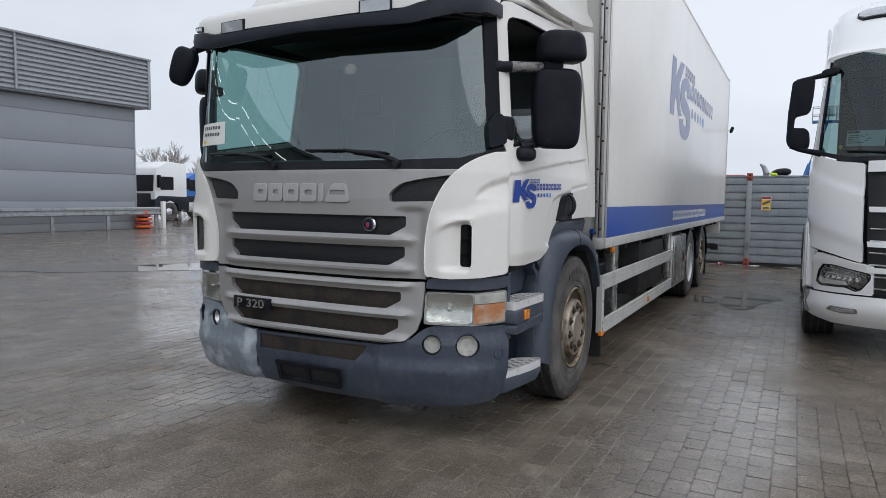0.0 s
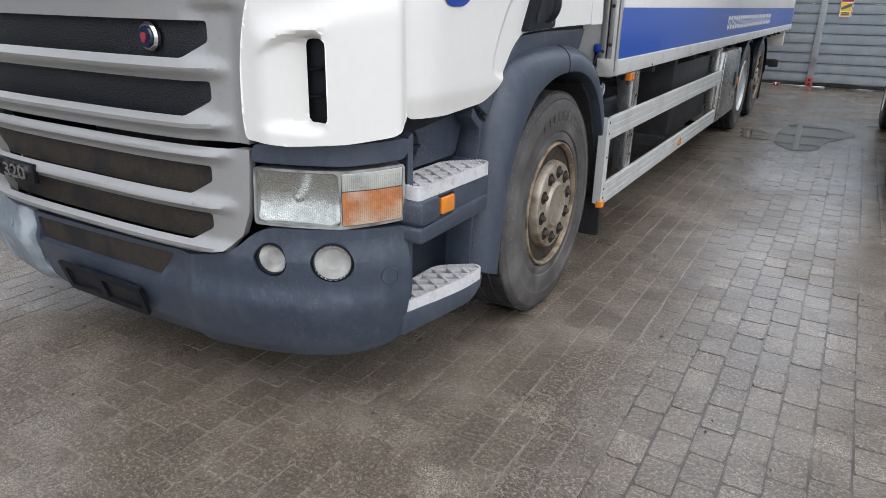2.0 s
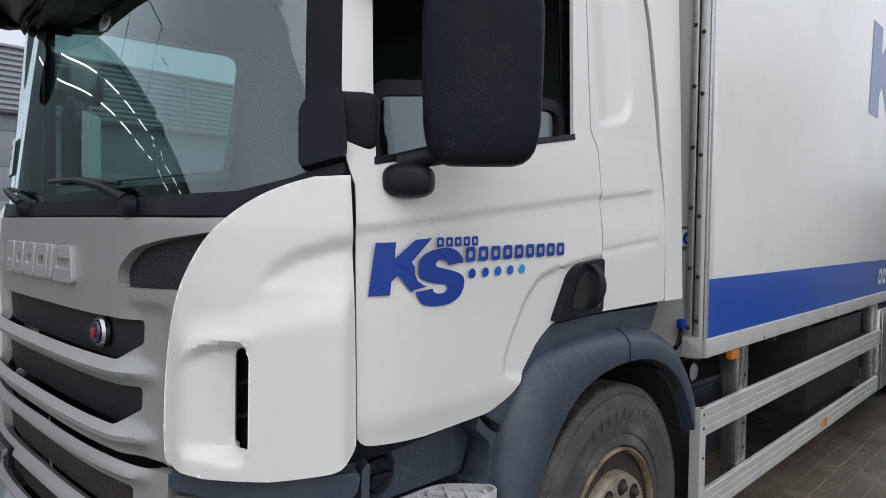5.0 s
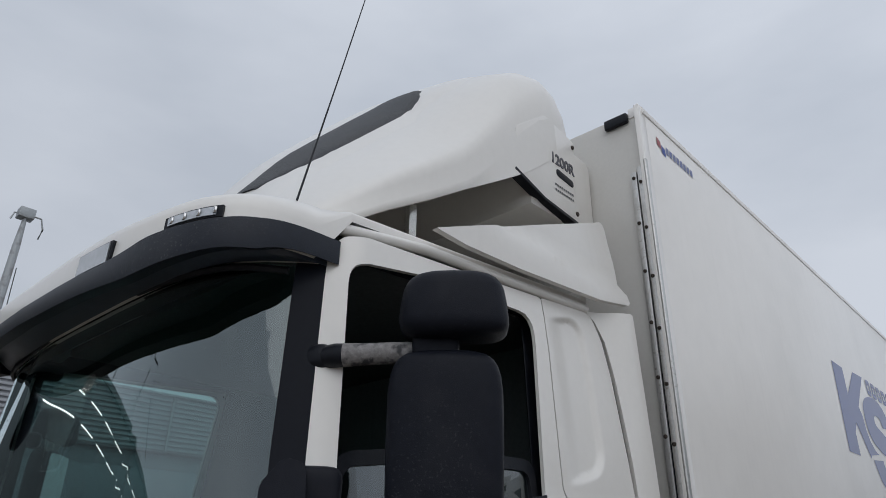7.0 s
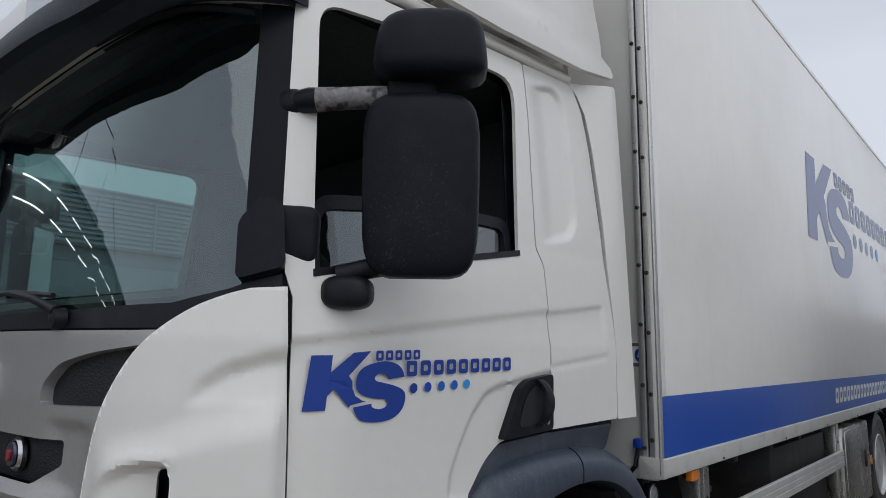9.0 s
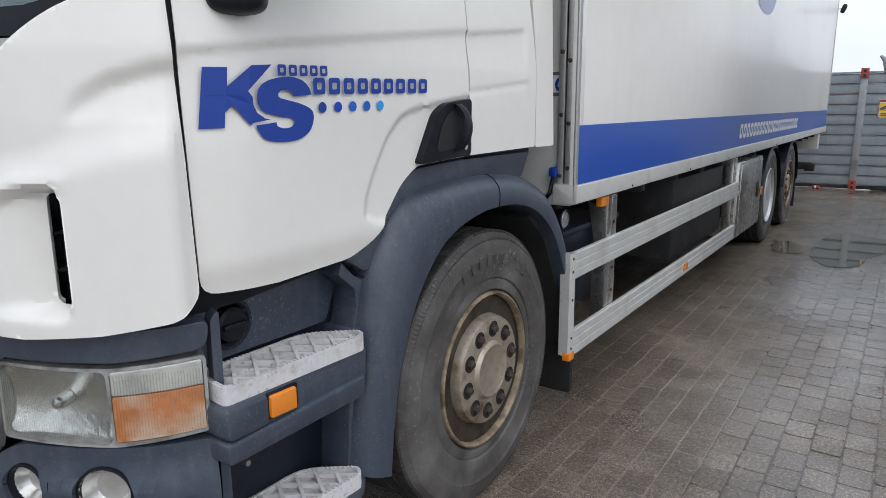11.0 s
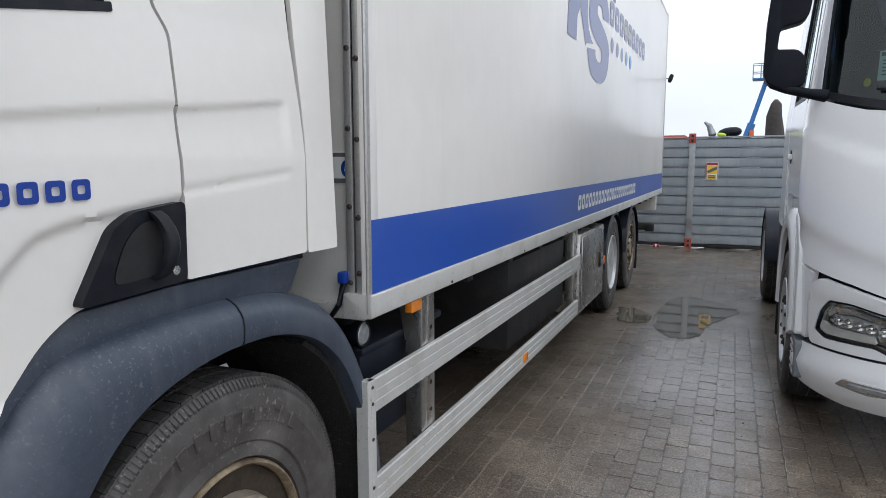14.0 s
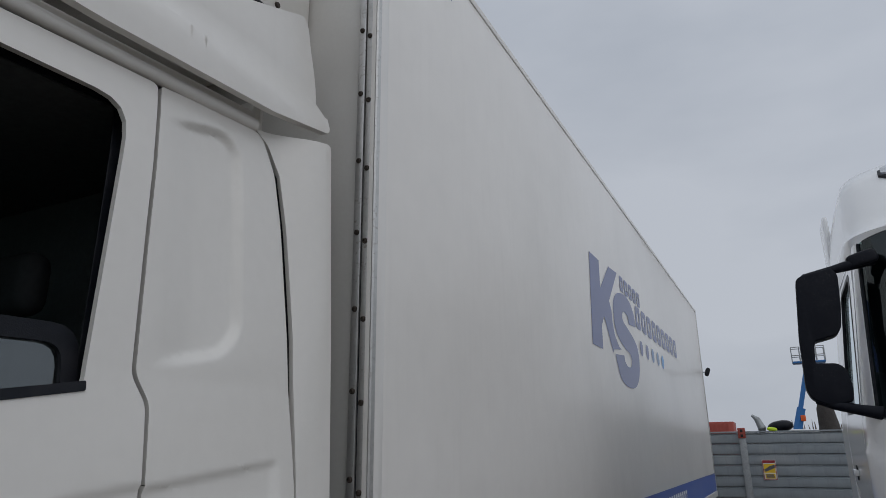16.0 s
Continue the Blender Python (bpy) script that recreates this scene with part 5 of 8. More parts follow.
    foot_plan = [(1.0, -1.11), (1.196, -1.11), (1.218, -1.0), (1.243, -0.86), (1.262, -0.72), (1.262, -0.655), (1.235, -0.618), (1.0, -0.618)]
    rings = []
    for zz, k in ((0.296, 0.955), (0.302, 0.982), (0.325, 0.995), (0.368, 1.0), (0.384, 0.995), (0.388, 0.985)):
        rings.append([(sgn * (1.0 + (x - 1.0) * (1 - (1 - k) * 3)), y * 1.0, zz + 0.05 * step01((y + 0.74) / 0.14) * (0.40 - zz) / 0.1) for x, y in rounded(foot_plan, [0, 0.01, 0.05, 0.05, 0.03, 0.03, 0.03, 0])])
    loft("lower_step_body", rings, PLASTIC, side, smooth=40)
    for zt, y1, xi, front in ((0.845, -0.615, 1.105, 0.012), (0.428, -0.645, 1.092, 0.068)):
        o = outline_step(-1.10, y1, 1.258, xi, front)
        inner = [Vector((p[0], p[1])) for p in o]
        c = sum(inner, Vector((0, 0))) / len(inner)
        inn = [(c.x + (p.x - c.x) * 0.92, c.y + (p.y - c.y) * 0.975) for p in inner]
        bm = bmesh.new()
        add_loft(bm, [[(p[0], p[1], zt - 0.045) for p in o], [(p[0], p[1], zt) for p in o], [(p[0], p[1], zt) for p in inn], [(p[0], p[1], zt - 0.04) for p in inn]], caps=False)
        tread = finish("step_tread", bm, STEPGREY, side, "pale grey plastic step tread with a diamond grid", 40)
        prism("tread_floor", inn, "z", zt - 0.042, zt - 0.017, STEPFLOOR, tread, 0.0)
        # diamond grid of ribs, clipped to the tread
        bm = bmesh.new()
        lo_y, hi_y = -1.10, y1
        for fam in (1, -1):
            for k in range(-4, 18):
                pa = []
                for q in range(60):
                    f = q / 59
                    x = xi + (1.265 - xi) * f
                    yy = lo_y + k * 0.066 + fam * f * 0.11
                    frac = (x - xi) / (1.265 - xi)
                    reach = 1.252 - front * max(0.0, 1 - (yy - lo_y) / 0.30)
                    if lo_y + 0.012 < yy < (hi_y - 0.10 * (1 - frac) - 0.012) and frac > 0.02 and x < reach:
                        pa.append((sgn * x, yy))
                if len(pa) > 4:
                    a, b = Vector(pa[0]), Vector(pa[-1])
                    d = (b - a).normalized()
                    nn = Vector((-d.y, d.x)) * 0.005
                    add_prism(bm, [tuple(a + nn), tuple(b + nn), tuple(b - nn), tuple(a - nn)], "z", zt - 0.035 + 0.001 * fam, zt - 0.003 - 0.0015 * fam)
        finish("tread_ribs", bm, STEPGREY, tread, "", 0)["kind"] = "stuff"
        # toothed rim
        bm = bmesh.new()
        per = [Vector(p) for p in o]
        for a, b in zip(per, per[1:] + per[:1]):
            n = max(1, int((b - a).length / 0.012))
            for q in range(n):
                p = a.lerp(b, (q + 0.5) / n)
                p = c + (p - c) * (1 - 0.008 / max((p - c).length, 0.05))
                add_box(bm, p.x - 0.0035, p.x + 0.0035, p.y - 0.0025, p.y + 0.0025, zt - 0.002, zt + 0.003)
        finish("tread_teeth", bm, STEPGREY, tread, "", 0)["kind"] = "stuff"
    for yy, zz in ((-0.78, 0.57), (-0.93, 0.53), (-1.02, 0.48)):
        lathe("screw", [(0, 0), (0, 0.01), (0.006, 0.008), (0.007, 0)], (sgn * 1.087, yy, zz), STEEL, side, "x", 10, sgn)
    box("drain_slot", (sgn * 1.084, sgn * 1.093, -1.05, -1.03, 0.50, 0.60), BLACK, side, 0.004)
    # lower corner of the front wing between bumper and step
    sheet("wing_corner", ((lambda q: q) if sgn > 0 else both)(rounded([(1.322, 0.30), (Y(-1.07), 0.30), (Y(-1.07), 1.02), (1.325, 1.0)], 0.02)), CAB, PLASTIC, truck, thick=0.05, step=0.06, off=-0.012, bevel=0.012, label="dark plastic corner post beside the step")


# ------------------------------------------------ wheels
def make_wheel(name, parent, x_out, y, z, r, width, sign, deep, rim_mat, hub=True, label=""):
    """A tyre with tread blocks and raised side wall, a rim, a hub flange with ten nuts. x_out: the outer face; deep: how far the disc lies in."""
    hold = new(name)
    hold.parent = parent
    hold.location = (x_out, y, z)
    hold.matrix_parent_inverse = Matrix.Translation(-parent.location)
    hold.empty_display_size = 0.1
    hold["label"] = label
    s, c = sign, (0, 0, 0)

    def keep(ob):
        ob.parent = hold
        ob.matrix_parent_inverse = Matrix()
        return ob
    rr = 0.292
    prof = [(-0.03, rr), (0.004, rr + 0.012), (0.006, rr + 0.03), (-0.002, rr + 0.05), (0.006, rr + 0.055), (0.012, rr + 0.10), (0.010, rr + 0.135), (0.013, rr + 0.14), (0.006, r - 0.045), (-0.004, r - 0.022), (-0.016, r - 0.008), (-0.03, r),
            (-width + 0.03, r), (-width + 0.01, r - 0.012), (-width, r - 0.05), (-width, rr + 0.05), (-width + 0.03, rr)]
    tyre = keep(lathe("tyre", prof, c, RUBBER, None, "x", 72, s, "worn dusty truck tyre", 40))
    bm = bmesh.new()
    for k in range(90):
        a = 2 * math.pi * k / 90
        for w0, w1, da in ((-0.075, -0.018, 0.0), (-0.14, -0.085, 0.04), (-0.205, -0.15, 0.0), (-width + 0.015, -0.215, 0.04)):
            if w0 < -width + 0.01 or w1 <= w0:
                continue
            m = Matrix.Rotation(a + da, 4, "X")
            q = [Vector((s * x, yy, r + h)) for x in (w0, w1) for yy in (-0.0165, 0.0165) for h in (-0.01, 0.003)]
            v = [bm.verts.new(m @ p) for p in q]
            for f in ((1, 3, 7, 5), (0, 1, 5, 4), (2, 3, 7, 6), (0, 2, 3, 1), (4, 6, 7, 5)):
                bm.faces.new([v[i] for i in f])
    bmesh.ops.recalc_face_normals(bm, faces=bm.faces[:])
    t = finish("tread_pattern", bm, TREAD, tyre, "", 0)
    t["kind"] = "stuff"
    t.matrix_parent_inverse = Matrix()
    # shoulder nibs
    bm = bmesh.new()
    for k in range(210):
        m = Matrix.Rotation(2 * math.pi * k / 210, 4, "X")
        q = [m @ Vector((s * x, yy, h)) for x, h in ((0.001, r - 0.036), (0.003, r - 0.026), (-0.012, r - 0.0075), (-0.02, r - 0.012)) for yy in (-0.004, 0.004)]
        v = [bm.verts.new(p) for p in q]
        for f in ((0, 1, 3, 2), (2, 3, 5, 4), (4, 5, 7, 6)):
            bm.faces.new([v[i] for i in f])
    bmesh.ops.recalc_face_normals(bm, faces=bm.faces[:])
    t = finish("shoulder_pattern", bm, RUBBER, tyre, "", 0)
    t["kind"] = "stuff"
    t.matrix_parent_inverse = Matrix()
    if hub and parent is truck:
        rl = random.Random(3)
        for k in range(9):
            m = Matrix.Rotation(math.radians(-38 + k * 7.5 + rl.uniform(-0.6, 0.6)), 4, "X")
            w = rl.uniform(0.012, 0.019)
            bm = bmesh.new()
            add_box(bm, s * 0.008, s * 0.0155, -w, w, rr + 0.105, rr + 0.15, 0.002, 1)
            bm.transform(m)
            t = finish("raised_mark", bm, RUBBER, tyre, "", 30)
            t.matrix_parent_inverse = Matrix()
    keep(lathe("rim_barrel", [(-0.02, rr - 0.008), (-0.012, rr - 0.017), (-0.05, rr - 0.028), (-deep - 0.04, rr - 0.034), (-deep - 0.06, 0.15), (-deep - 0.07, 0.15), (-deep - 0.07, rr - 0.01)], c, BARREL_RUST if rim_mat is RIM else rim_mat, None, "x", 48, s))
    keep(lathe("rim", [(-0.05, rr + 0.004), (-0.002, rr + 0.004), (0.008, rr + 0.0), (0.010, rr - 0.006), (0.004, rr - 0.012), (-0.02, rr - 0.016), (-0.03, rr - 0.010)], c, RIM_RUST if rim_mat is RIM else rim_mat, None, "x", 56, s, "steel rim with rust", 40))
    if not hub:
        disc = keep(lathe("wheel_disc", [(-deep, rr - 0.03), (-deep + 0.0, 0.20), (-deep + 0.012, 0.17), (-deep - 0.03, 0.12), (-deep - 0.03, 0.0)], c, rim_mat, None, "x", 40, s))
        for k in range(10):
            a = 2 * math.pi * k / 10
            nut = lathe("wheel_nut", [(-deep, 0), (-deep, 0.018), (-deep + 0.03, 0.016), (-deep + 0.032, 0)], (0, 0.155 * math.cos(a), 0.155 * math.sin(a)), NUT, disc, "x", 6, s)
            nut.matrix_parent_inverse = Matrix()
        return hold
    disc = keep(lathe("hub_flange", [(-deep - 0.05, 0.222), (-deep - 0.02, 0.222), (-deep + 0.03, 0.214), (-deep + 0.075, 0.206), (-deep + 0.09, 0.201), (-deep + 0.093, 0.195), (-deep + 0.093, 0.112), (-deep + 0.10, 0.105), (-deep + 0.106, 0.098), (-deep + 0.102, 0.09), (-deep + 0.10, 0.0)], c, rim_mat, None, "x", 48, s, "rust-stained silver hub flange", 35))
    for k in range(10):
        a = 2 * math.pi * (k + 0.3) / 10
        yy, zz = 0.156 * math.cos(a), 0.156 * math.sin(a)
        hole = lathe("nut_recess", [(-deep + 0.088, 0), (-deep + 0.088, 0.0305), (-deep + 0.0952, 0.0305), (-deep + 0.0952, 0.027), (-deep + 0.0940, 0.0255), (-deep + 0.0940, 0)], (0, yy, zz), BARREL, disc, "x", 16, s)
        hole.matrix_parent_inverse = Matrix()
        nut = lathe("wheel_nut", [(-deep + 0.088, 0), (-deep + 0.088, 0.017), (-deep + 0.106, 0.016), (-deep + 0.108, 0.012), (-deep + 0.112, 0.011), (-deep + 0.112, 0)], (0, yy, zz), NUT, disc, "x", 6, s)
        nut.matrix_parent_inverse = Matrix()
    for k in range(6):
        a = 2 * math.pi * (k + 0.5) / 6
        blk = lathe("hand_hole", [(-deep - 0.012, 0), (-deep - 0.010, 0.026), (-deep - 0.006, 0.022), (-deep - 0.006, 0)], (0, 0.242 * math.cos(a), 0.242 * math.sin(a)), BLACK, disc, "x", 14, s)
        blk.matrix_parent_inverse = Matrix()
    return hold


for sgn in (1, -1):
    make_wheel("front_wheel", truck, sgn * 1.262, FRONT, 0.516, 0.520, 0.30, sgn, 0.075, RIM, label="front wheel with dusty tyre and rust-stained steel hub")
    make_wheel("drive_wheel", truck, sgn * 1.25, AXLE, 0.512, 0.512, 0.58, sgn, 0.15, RIM_CLEAN, False, "rear twin wheel with a pale deep-set steel rim")
    make_wheel("tag_wheel", truck, sgn * 1.25, TAG, 0.512, 0.512, 0.30, sgn, 0.10, RIM, True, "trailing axle wheel with rust-stained hub")

# ------------------------------------------------ box body
BX, B0, B1, BZ, BT = 1.30, 0.747, 10.55, 1.075, 3.98
body = box("box_body", (-BX, BX, B0 + 0.02, B1, BZ + 0.06, BT), BOXWHITE, truck, 0.012, "long white insulated box body with a blue stripe")
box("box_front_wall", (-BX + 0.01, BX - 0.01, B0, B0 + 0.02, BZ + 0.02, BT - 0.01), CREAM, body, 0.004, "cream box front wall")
for sgn in (1, -1):
    side = Plane(sgn * BX, sgn)
    sheet("blue_stripe", [(0.708, 1.142), (10.50, 1.142), (10.50, 1.395), (0.708, 1.395)], side, BLUE, body, thick=0.003, step=0.5, off=0.006, bevel=0, label="blue vinyl stripe")
    prism("floor_profile", rounded([(sgn * 1.20, 1.05), (sgn * (BX + 0.012), 1.058), (sgn * (BX + 0.014), 1.14), (sgn * 1.20, 1.14)], 0.006), "y", 0.70, B1 + 0.01, ALU_D, body, 0.002, "pale aluminium floor profile")
    prism("roof_profile", rounded([(sgn * 1.22, BT - 0.05), (sgn * (BX + 0.006), BT - 0.05), (sgn * (BX + 0.006), BT - 0.01), (sgn * (BX - 0.02), BT + 0.012), (sgn * 1.22, BT + 0.012)], 0.008), "y", B0 - 0.005, B1 + 0.01, BOXWHITE, body, 0.002)
    # front corner rails with bolts and the gap between
    box("panel_edge", (sgn * 1.272, sgn * BX, 0.704, B0 + 0.03, BZ + 0.06, BT - 0.004), BOXWHITE, body, 0.003)
    r1 = box("corner_rail", (sgn * 1.203, sgn * 1.234, 0.722, 0.749, 1.10, 3.58), ALU, body, 0.004, "bolted aluminium corner rail")
    r2 = box("corner_rail", (sgn * 1.243, sgn * 1.270, 0.716, 0.749, 1.09, 3.60), ALU, body, 0.004, "bolted aluminium corner rail")
    prism("edge_strip", [(sgn * 1.2705, 0.722), (sgn * 1.300, 0.694), (sgn * 1.306, 0.697), (sgn * 1.309, 0.712), (sgn * 1.2705, 0.735)], "z", 1.075, 3.62, ALU, body, 0.001)
    box("rail_gap", (sgn * 1.2335, sgn * 1.2435, 0.736, 0.749, 1.10, 3.58), BLACK, body, 0.002)
    tube("cable", [(sgn * 1.240, 0.730, 1.12), (sgn * 1.2375, 0.727, 2.0), (sgn * 1.2405, 0.729, 2.9), (sgn * 1.238, 0.730, 3.56)], 0.003, BLACK, body, 6)
    for x, y, rail, zs in ((1.219, 0.722, r1, [1.176 + 0.263 * k for k in range(10)]), (1.257, 0.716, r2, [1.211] + [1.402 + 0.263 * k for k in range(9)])):
        for z in zs:
            lathe("bolt", [(0, 0), (0, 0.010), (0.005, 0.009), (0.008, 0.0055), (0.004, 0.005), (0.004, 0)], (sgn * x, y, z), NUT, rail, "y", 10, -1)
    for k in range(9):
        lathe("marker_stud", [(0, 0), (0, 0.006), (0.004, 0.005), (0.004, 0)], (sgn * (BX + 0.014), 1.4 + k * 1.1, 1.072), CHASSIS, body, "x", 8, sgn)
    # rear corner post and marker
    box("rear_post", (sgn * (BX - 0.05), sgn * (BX + 0.008), B1 - 0.05, B1 + 0.02, 1.14, BT), ALU, body, 0.005)
    mk = tube("rear_side_marker", [(sgn * BX, B1 - 0.02, 2.94), (sgn * (BX + 0.06), B1 - 0.02, 2.94)], [0.006, 0.006], BLACK, body)
    rounded_block("marker_lens", (sgn * (BX + 0.08), B1 - 0.02, 2.94), (0.07, 0.06, 0.14), (0, 20 * sgn, 0), BLACK, mk, 3)
logo(Plane(BX, 1), 3.53, 2.375, 5.3, 0.0, (BOXLOGO, BOXLOGO2, LOGO3), 0.003, body)
for outline, hole in hollow_blocks(23, 3.30, 0.118, 0.24, 0.27):
    sheet("name_block", [(3.96 + u + 0.2 * v, 1.207 + v) for u, v in outline], Plane(BX, 1), PRINT, body, holes=[[(3.96 + u + 0.2 * v, 1.207 + v) for u, v in hole]], thick=0, step=1, off=0.008, bevel=0)
# maker's mark near the top front corner
for i, (u, mt) in enumerate(((0.0, RED), (0.05, LOGO))):
    sheet("maker_mark", [(0.88 + u, 3.80 - 0.03 * i), (0.925 + u, 3.785 - 0.03 * i), (0.925 + u, 3.835 - 0.03 * i), (0.88 + u, 3.85 - 0.03 * i)], Plane(BX, 1), mt, body, thick=0, step=1, off=0.003, bevel=0)
for bar in glyph_blocks(8, 0.35, 0.045, 0.1, 0.28):
    sheet("letter_bar", [(0.985 + u, 3.785 + v) for u, v in bar], Plane(BX, 1), BOXLOGO, body, thick=0, step=1, off=0.003, bevel=0)
box("front_marker_lamp", (1.08, 1.22, B0 - 0.03, B0 + 0.002, 3.905, 3.965), BLACK, body, 0.01, "black marker lamp on the box front")
st = box("warning_label", (1.13, 1.233, B0 - 0.004, B0, 1.515, 1.625), PAPER, body, 0.001, "small printed warning label with a blue disc")
for z0, z1 in ((1.608, 1.622), (1.518, 1.534)):
    box("print_bar", (1.132, 1.231, B0 - 0.006, B0 - 0.004, z0, z1), INK, st, 0.0)
prism("label_disc", [(1.20 + 0.024 * math.cos(q * math.pi / 10), 1.568 + 0.03 * math.sin(q * math.pi / 10)) for q in range(20)], "y", B0 - 0.006, B0 - 0.004, LOGO, st, 0.0)
prism("print_bar", [(1.19, 1.56), (1.205, 1.555), (1.21, 1.575), (1.195, 1.58)], "y", B0 - 0.008, B0 - 0.006, PAPER, st, 0.0)

# cooling unit on the box front, with its rounded hood
unit = box("cooling_unit", (-0.97, 0.97, 0.15, B0 - 0.005, 3.25, 3.75), WHITE, truck, 0.05, "white refrigeration unit on the box front")
up = prism("unit_side_plate", rounded([(0.0, 3.36), (0.22, 3.30), (0.50, 3.275), (0.52, 3.76), (0.25, 3.80), (0.0, 3.60)], 0.03), "x", 0.955, 0.998, WHITE, unit, 0.004)
prism("plate_seal", rounded([(-0.02, 3.35), (0.22, 3.285), (0.505, 3.255), (0.505, 3.275), (0.22, 3.302), (-0.01, 3.37)], 0.004), "x", 0.95, 1.0, BLACK, up, 0.002)
prism("unit_sign", rounded([(0.33, 3.475), (0.48, 3.46), (0.48, 3.50), (0.33, 3.515)], 0.02), "x", 0.998, 1.002, BLACK, up, 0.001)
lettering("model_number", "1200R", 0.085, INK, up, Matrix.Translation((1.0, 0.39, 3.565)) @ Matrix(((0, 0, 1, 0), (1, 0, 0, 0), (0, 1, 0, 0), (0, 0, 0, 1))), 0.002, 0.2)
for k in range(2):
    for bar in glyph_blocks(9, 0.17, 0.012, 0.0, 0.3, k):
        sheet("print_bar", [(0.31 + u, 3.41 - 0.03 * k + v) for u, v in bar], Plane(0.9985, 1), INK, up, thick=0, step=1, off=0.002, bevel=0)
for yy, zz in ((0.50, 3.32), (0.50, 3.72)):
    lathe("bolt", [(0, 0), (0, 0.014), (0.008, 0.01), (0.008, 0)], (0.997, yy, zz), NUT, up, "x", 8)


def hood_power(y):
    """How square the hood's shoulders are: round in front, squarer behind."""
    return 2.0 + 2.8 * step01((y + 0.35) / 0.6)


def hood_ring(y, w, zl, zt, n=49):
    out, p = [], hood_power(y)
    for k in range(n):
        a = math.pi * k / (n - 1)
        c, s = math.cos(a), math.sin(a)
        crease = 0.035 * math.exp(-((s - 0.30) / 0.11) ** 2) * step01((y + 1.05) / 0.2) * step01((0.15 - y) / 0.5)
        out.append(((w + crease) * math.copysign(abs(c) ** (2 / p), c), y, zl + (zt - zl) * max(s, 0.0) ** (2 / p)))
    return out


hood_keys = [(-1.14, 0.88, 2.64, 2.70), (-1.08, 0.92, 2.66, 2.88), (-0.95, 0.96, 2.72, 3.09), (-0.75, 0.98, 2.85, 3.32), (-0.55, 0.99, 2.97, 3.545), (-0.35, 1.0, 3.10, 3.765), (-0.15, 1.0, 3.225, 3.97), (0.05, 1.0, 3.355, 4.13), (0.2, 1.0, 3.47, 4.21), (0.32, 1.0, 3.57, 4.24), (0.40, 0.995, 3.63, 4.20), (0.46, 0.985, 3.68, 4.10), (0.50, 0.97, 3.71, 3.98), (0.52, 0.95, 3.73, 3.85)]
hood = loft("unit_hood", [hood_ring(*k) for k in hood_keys], WHITE, truck, caps=False, closed=False, label="white streamlined hood of the refrigeration unit", smooth=60, mods=[("SOLIDIFY", {"thickness": 0.02})])


def hood_z(x, y):
    """Height of the hood's outer skin."""
    w, zl, zt = (float(np.interp(y, [k[0] for k in hood_keys], [k[i] for k in hood_keys])) for i in (1, 2, 3))
    p = hood_power(y)
    return zl + (zt - zl) * max(1 - abs(x / w) ** p, 0) ** (1 / p)


def pod_z(x, y):
    """The crowned pod on the hood that carries the grille."""
    k = step01((y + 1.05) / 0.35) * step01((0.40 - y) / 0.35)
    return hood_z(x, y) + k * (0.085 * max(1 - (x / 0.70) ** 2, 0.0) + 0.03 * math.exp(-(x / 0.17) ** 4))


rows = []
for y in np.linspace(-1.05, 0.40, 24):
    rows.append([(x * 0.70, y, pod_z(x * 0.70, y) + (0.003 if abs(x) < 0.99 else -0.01)) for x in np.linspace(-1, 1, 25)])
loft("grille_pod", rows, WHITE, hood, caps=False, closed=False, smooth=60)
for sgn in (1, -1):
    rows = []
    for f in np.linspace(0.0, 1.0, 16):
        y = -0.95 + 0.87 * f
        hw = 0.24 + 0.36 * (1 - 0.6 * abs(2 * f - 1) ** 5)
        rows.append([(sgn * (0.20 + (hw - 0.20) * x), y, pod_z(0.20 + (hw - 0.20) * x, y) + (0.010 if 0.01 < x < 0.99 else 0.0)) for x in np.linspace(0, 1, 11)])
    loft("hood_grille", rows, MESH, hood, caps=False, closed=False, label="black mesh grille in the hood", smooth=60, mods=[("SOLIDIFY", {"thickness": 0.008})])
for sgn in (1, -1):
    box("hood_strut", (sgn * 0.90, sgn * 0.93, -0.60, -0.56, 2.72, 2.96), STEEL, hood, 0.004)
tube("aerial", [(0.91, -1.10, 2.69), (0.91, -0.957, 3.40), (0.91, -0.80, 4.2), (0.91, -0.66, 4.9)], [0.004, 0.0026, 0.0018, 0.0012], BLACK, truck, 6, "thin black radio aerial")
box("cab_rear_wall", (-1.08, 1.08, 0.34, 0.40, 1.25, 2.85), WHITE, truck, 0.03, "white rear wall of the cab")

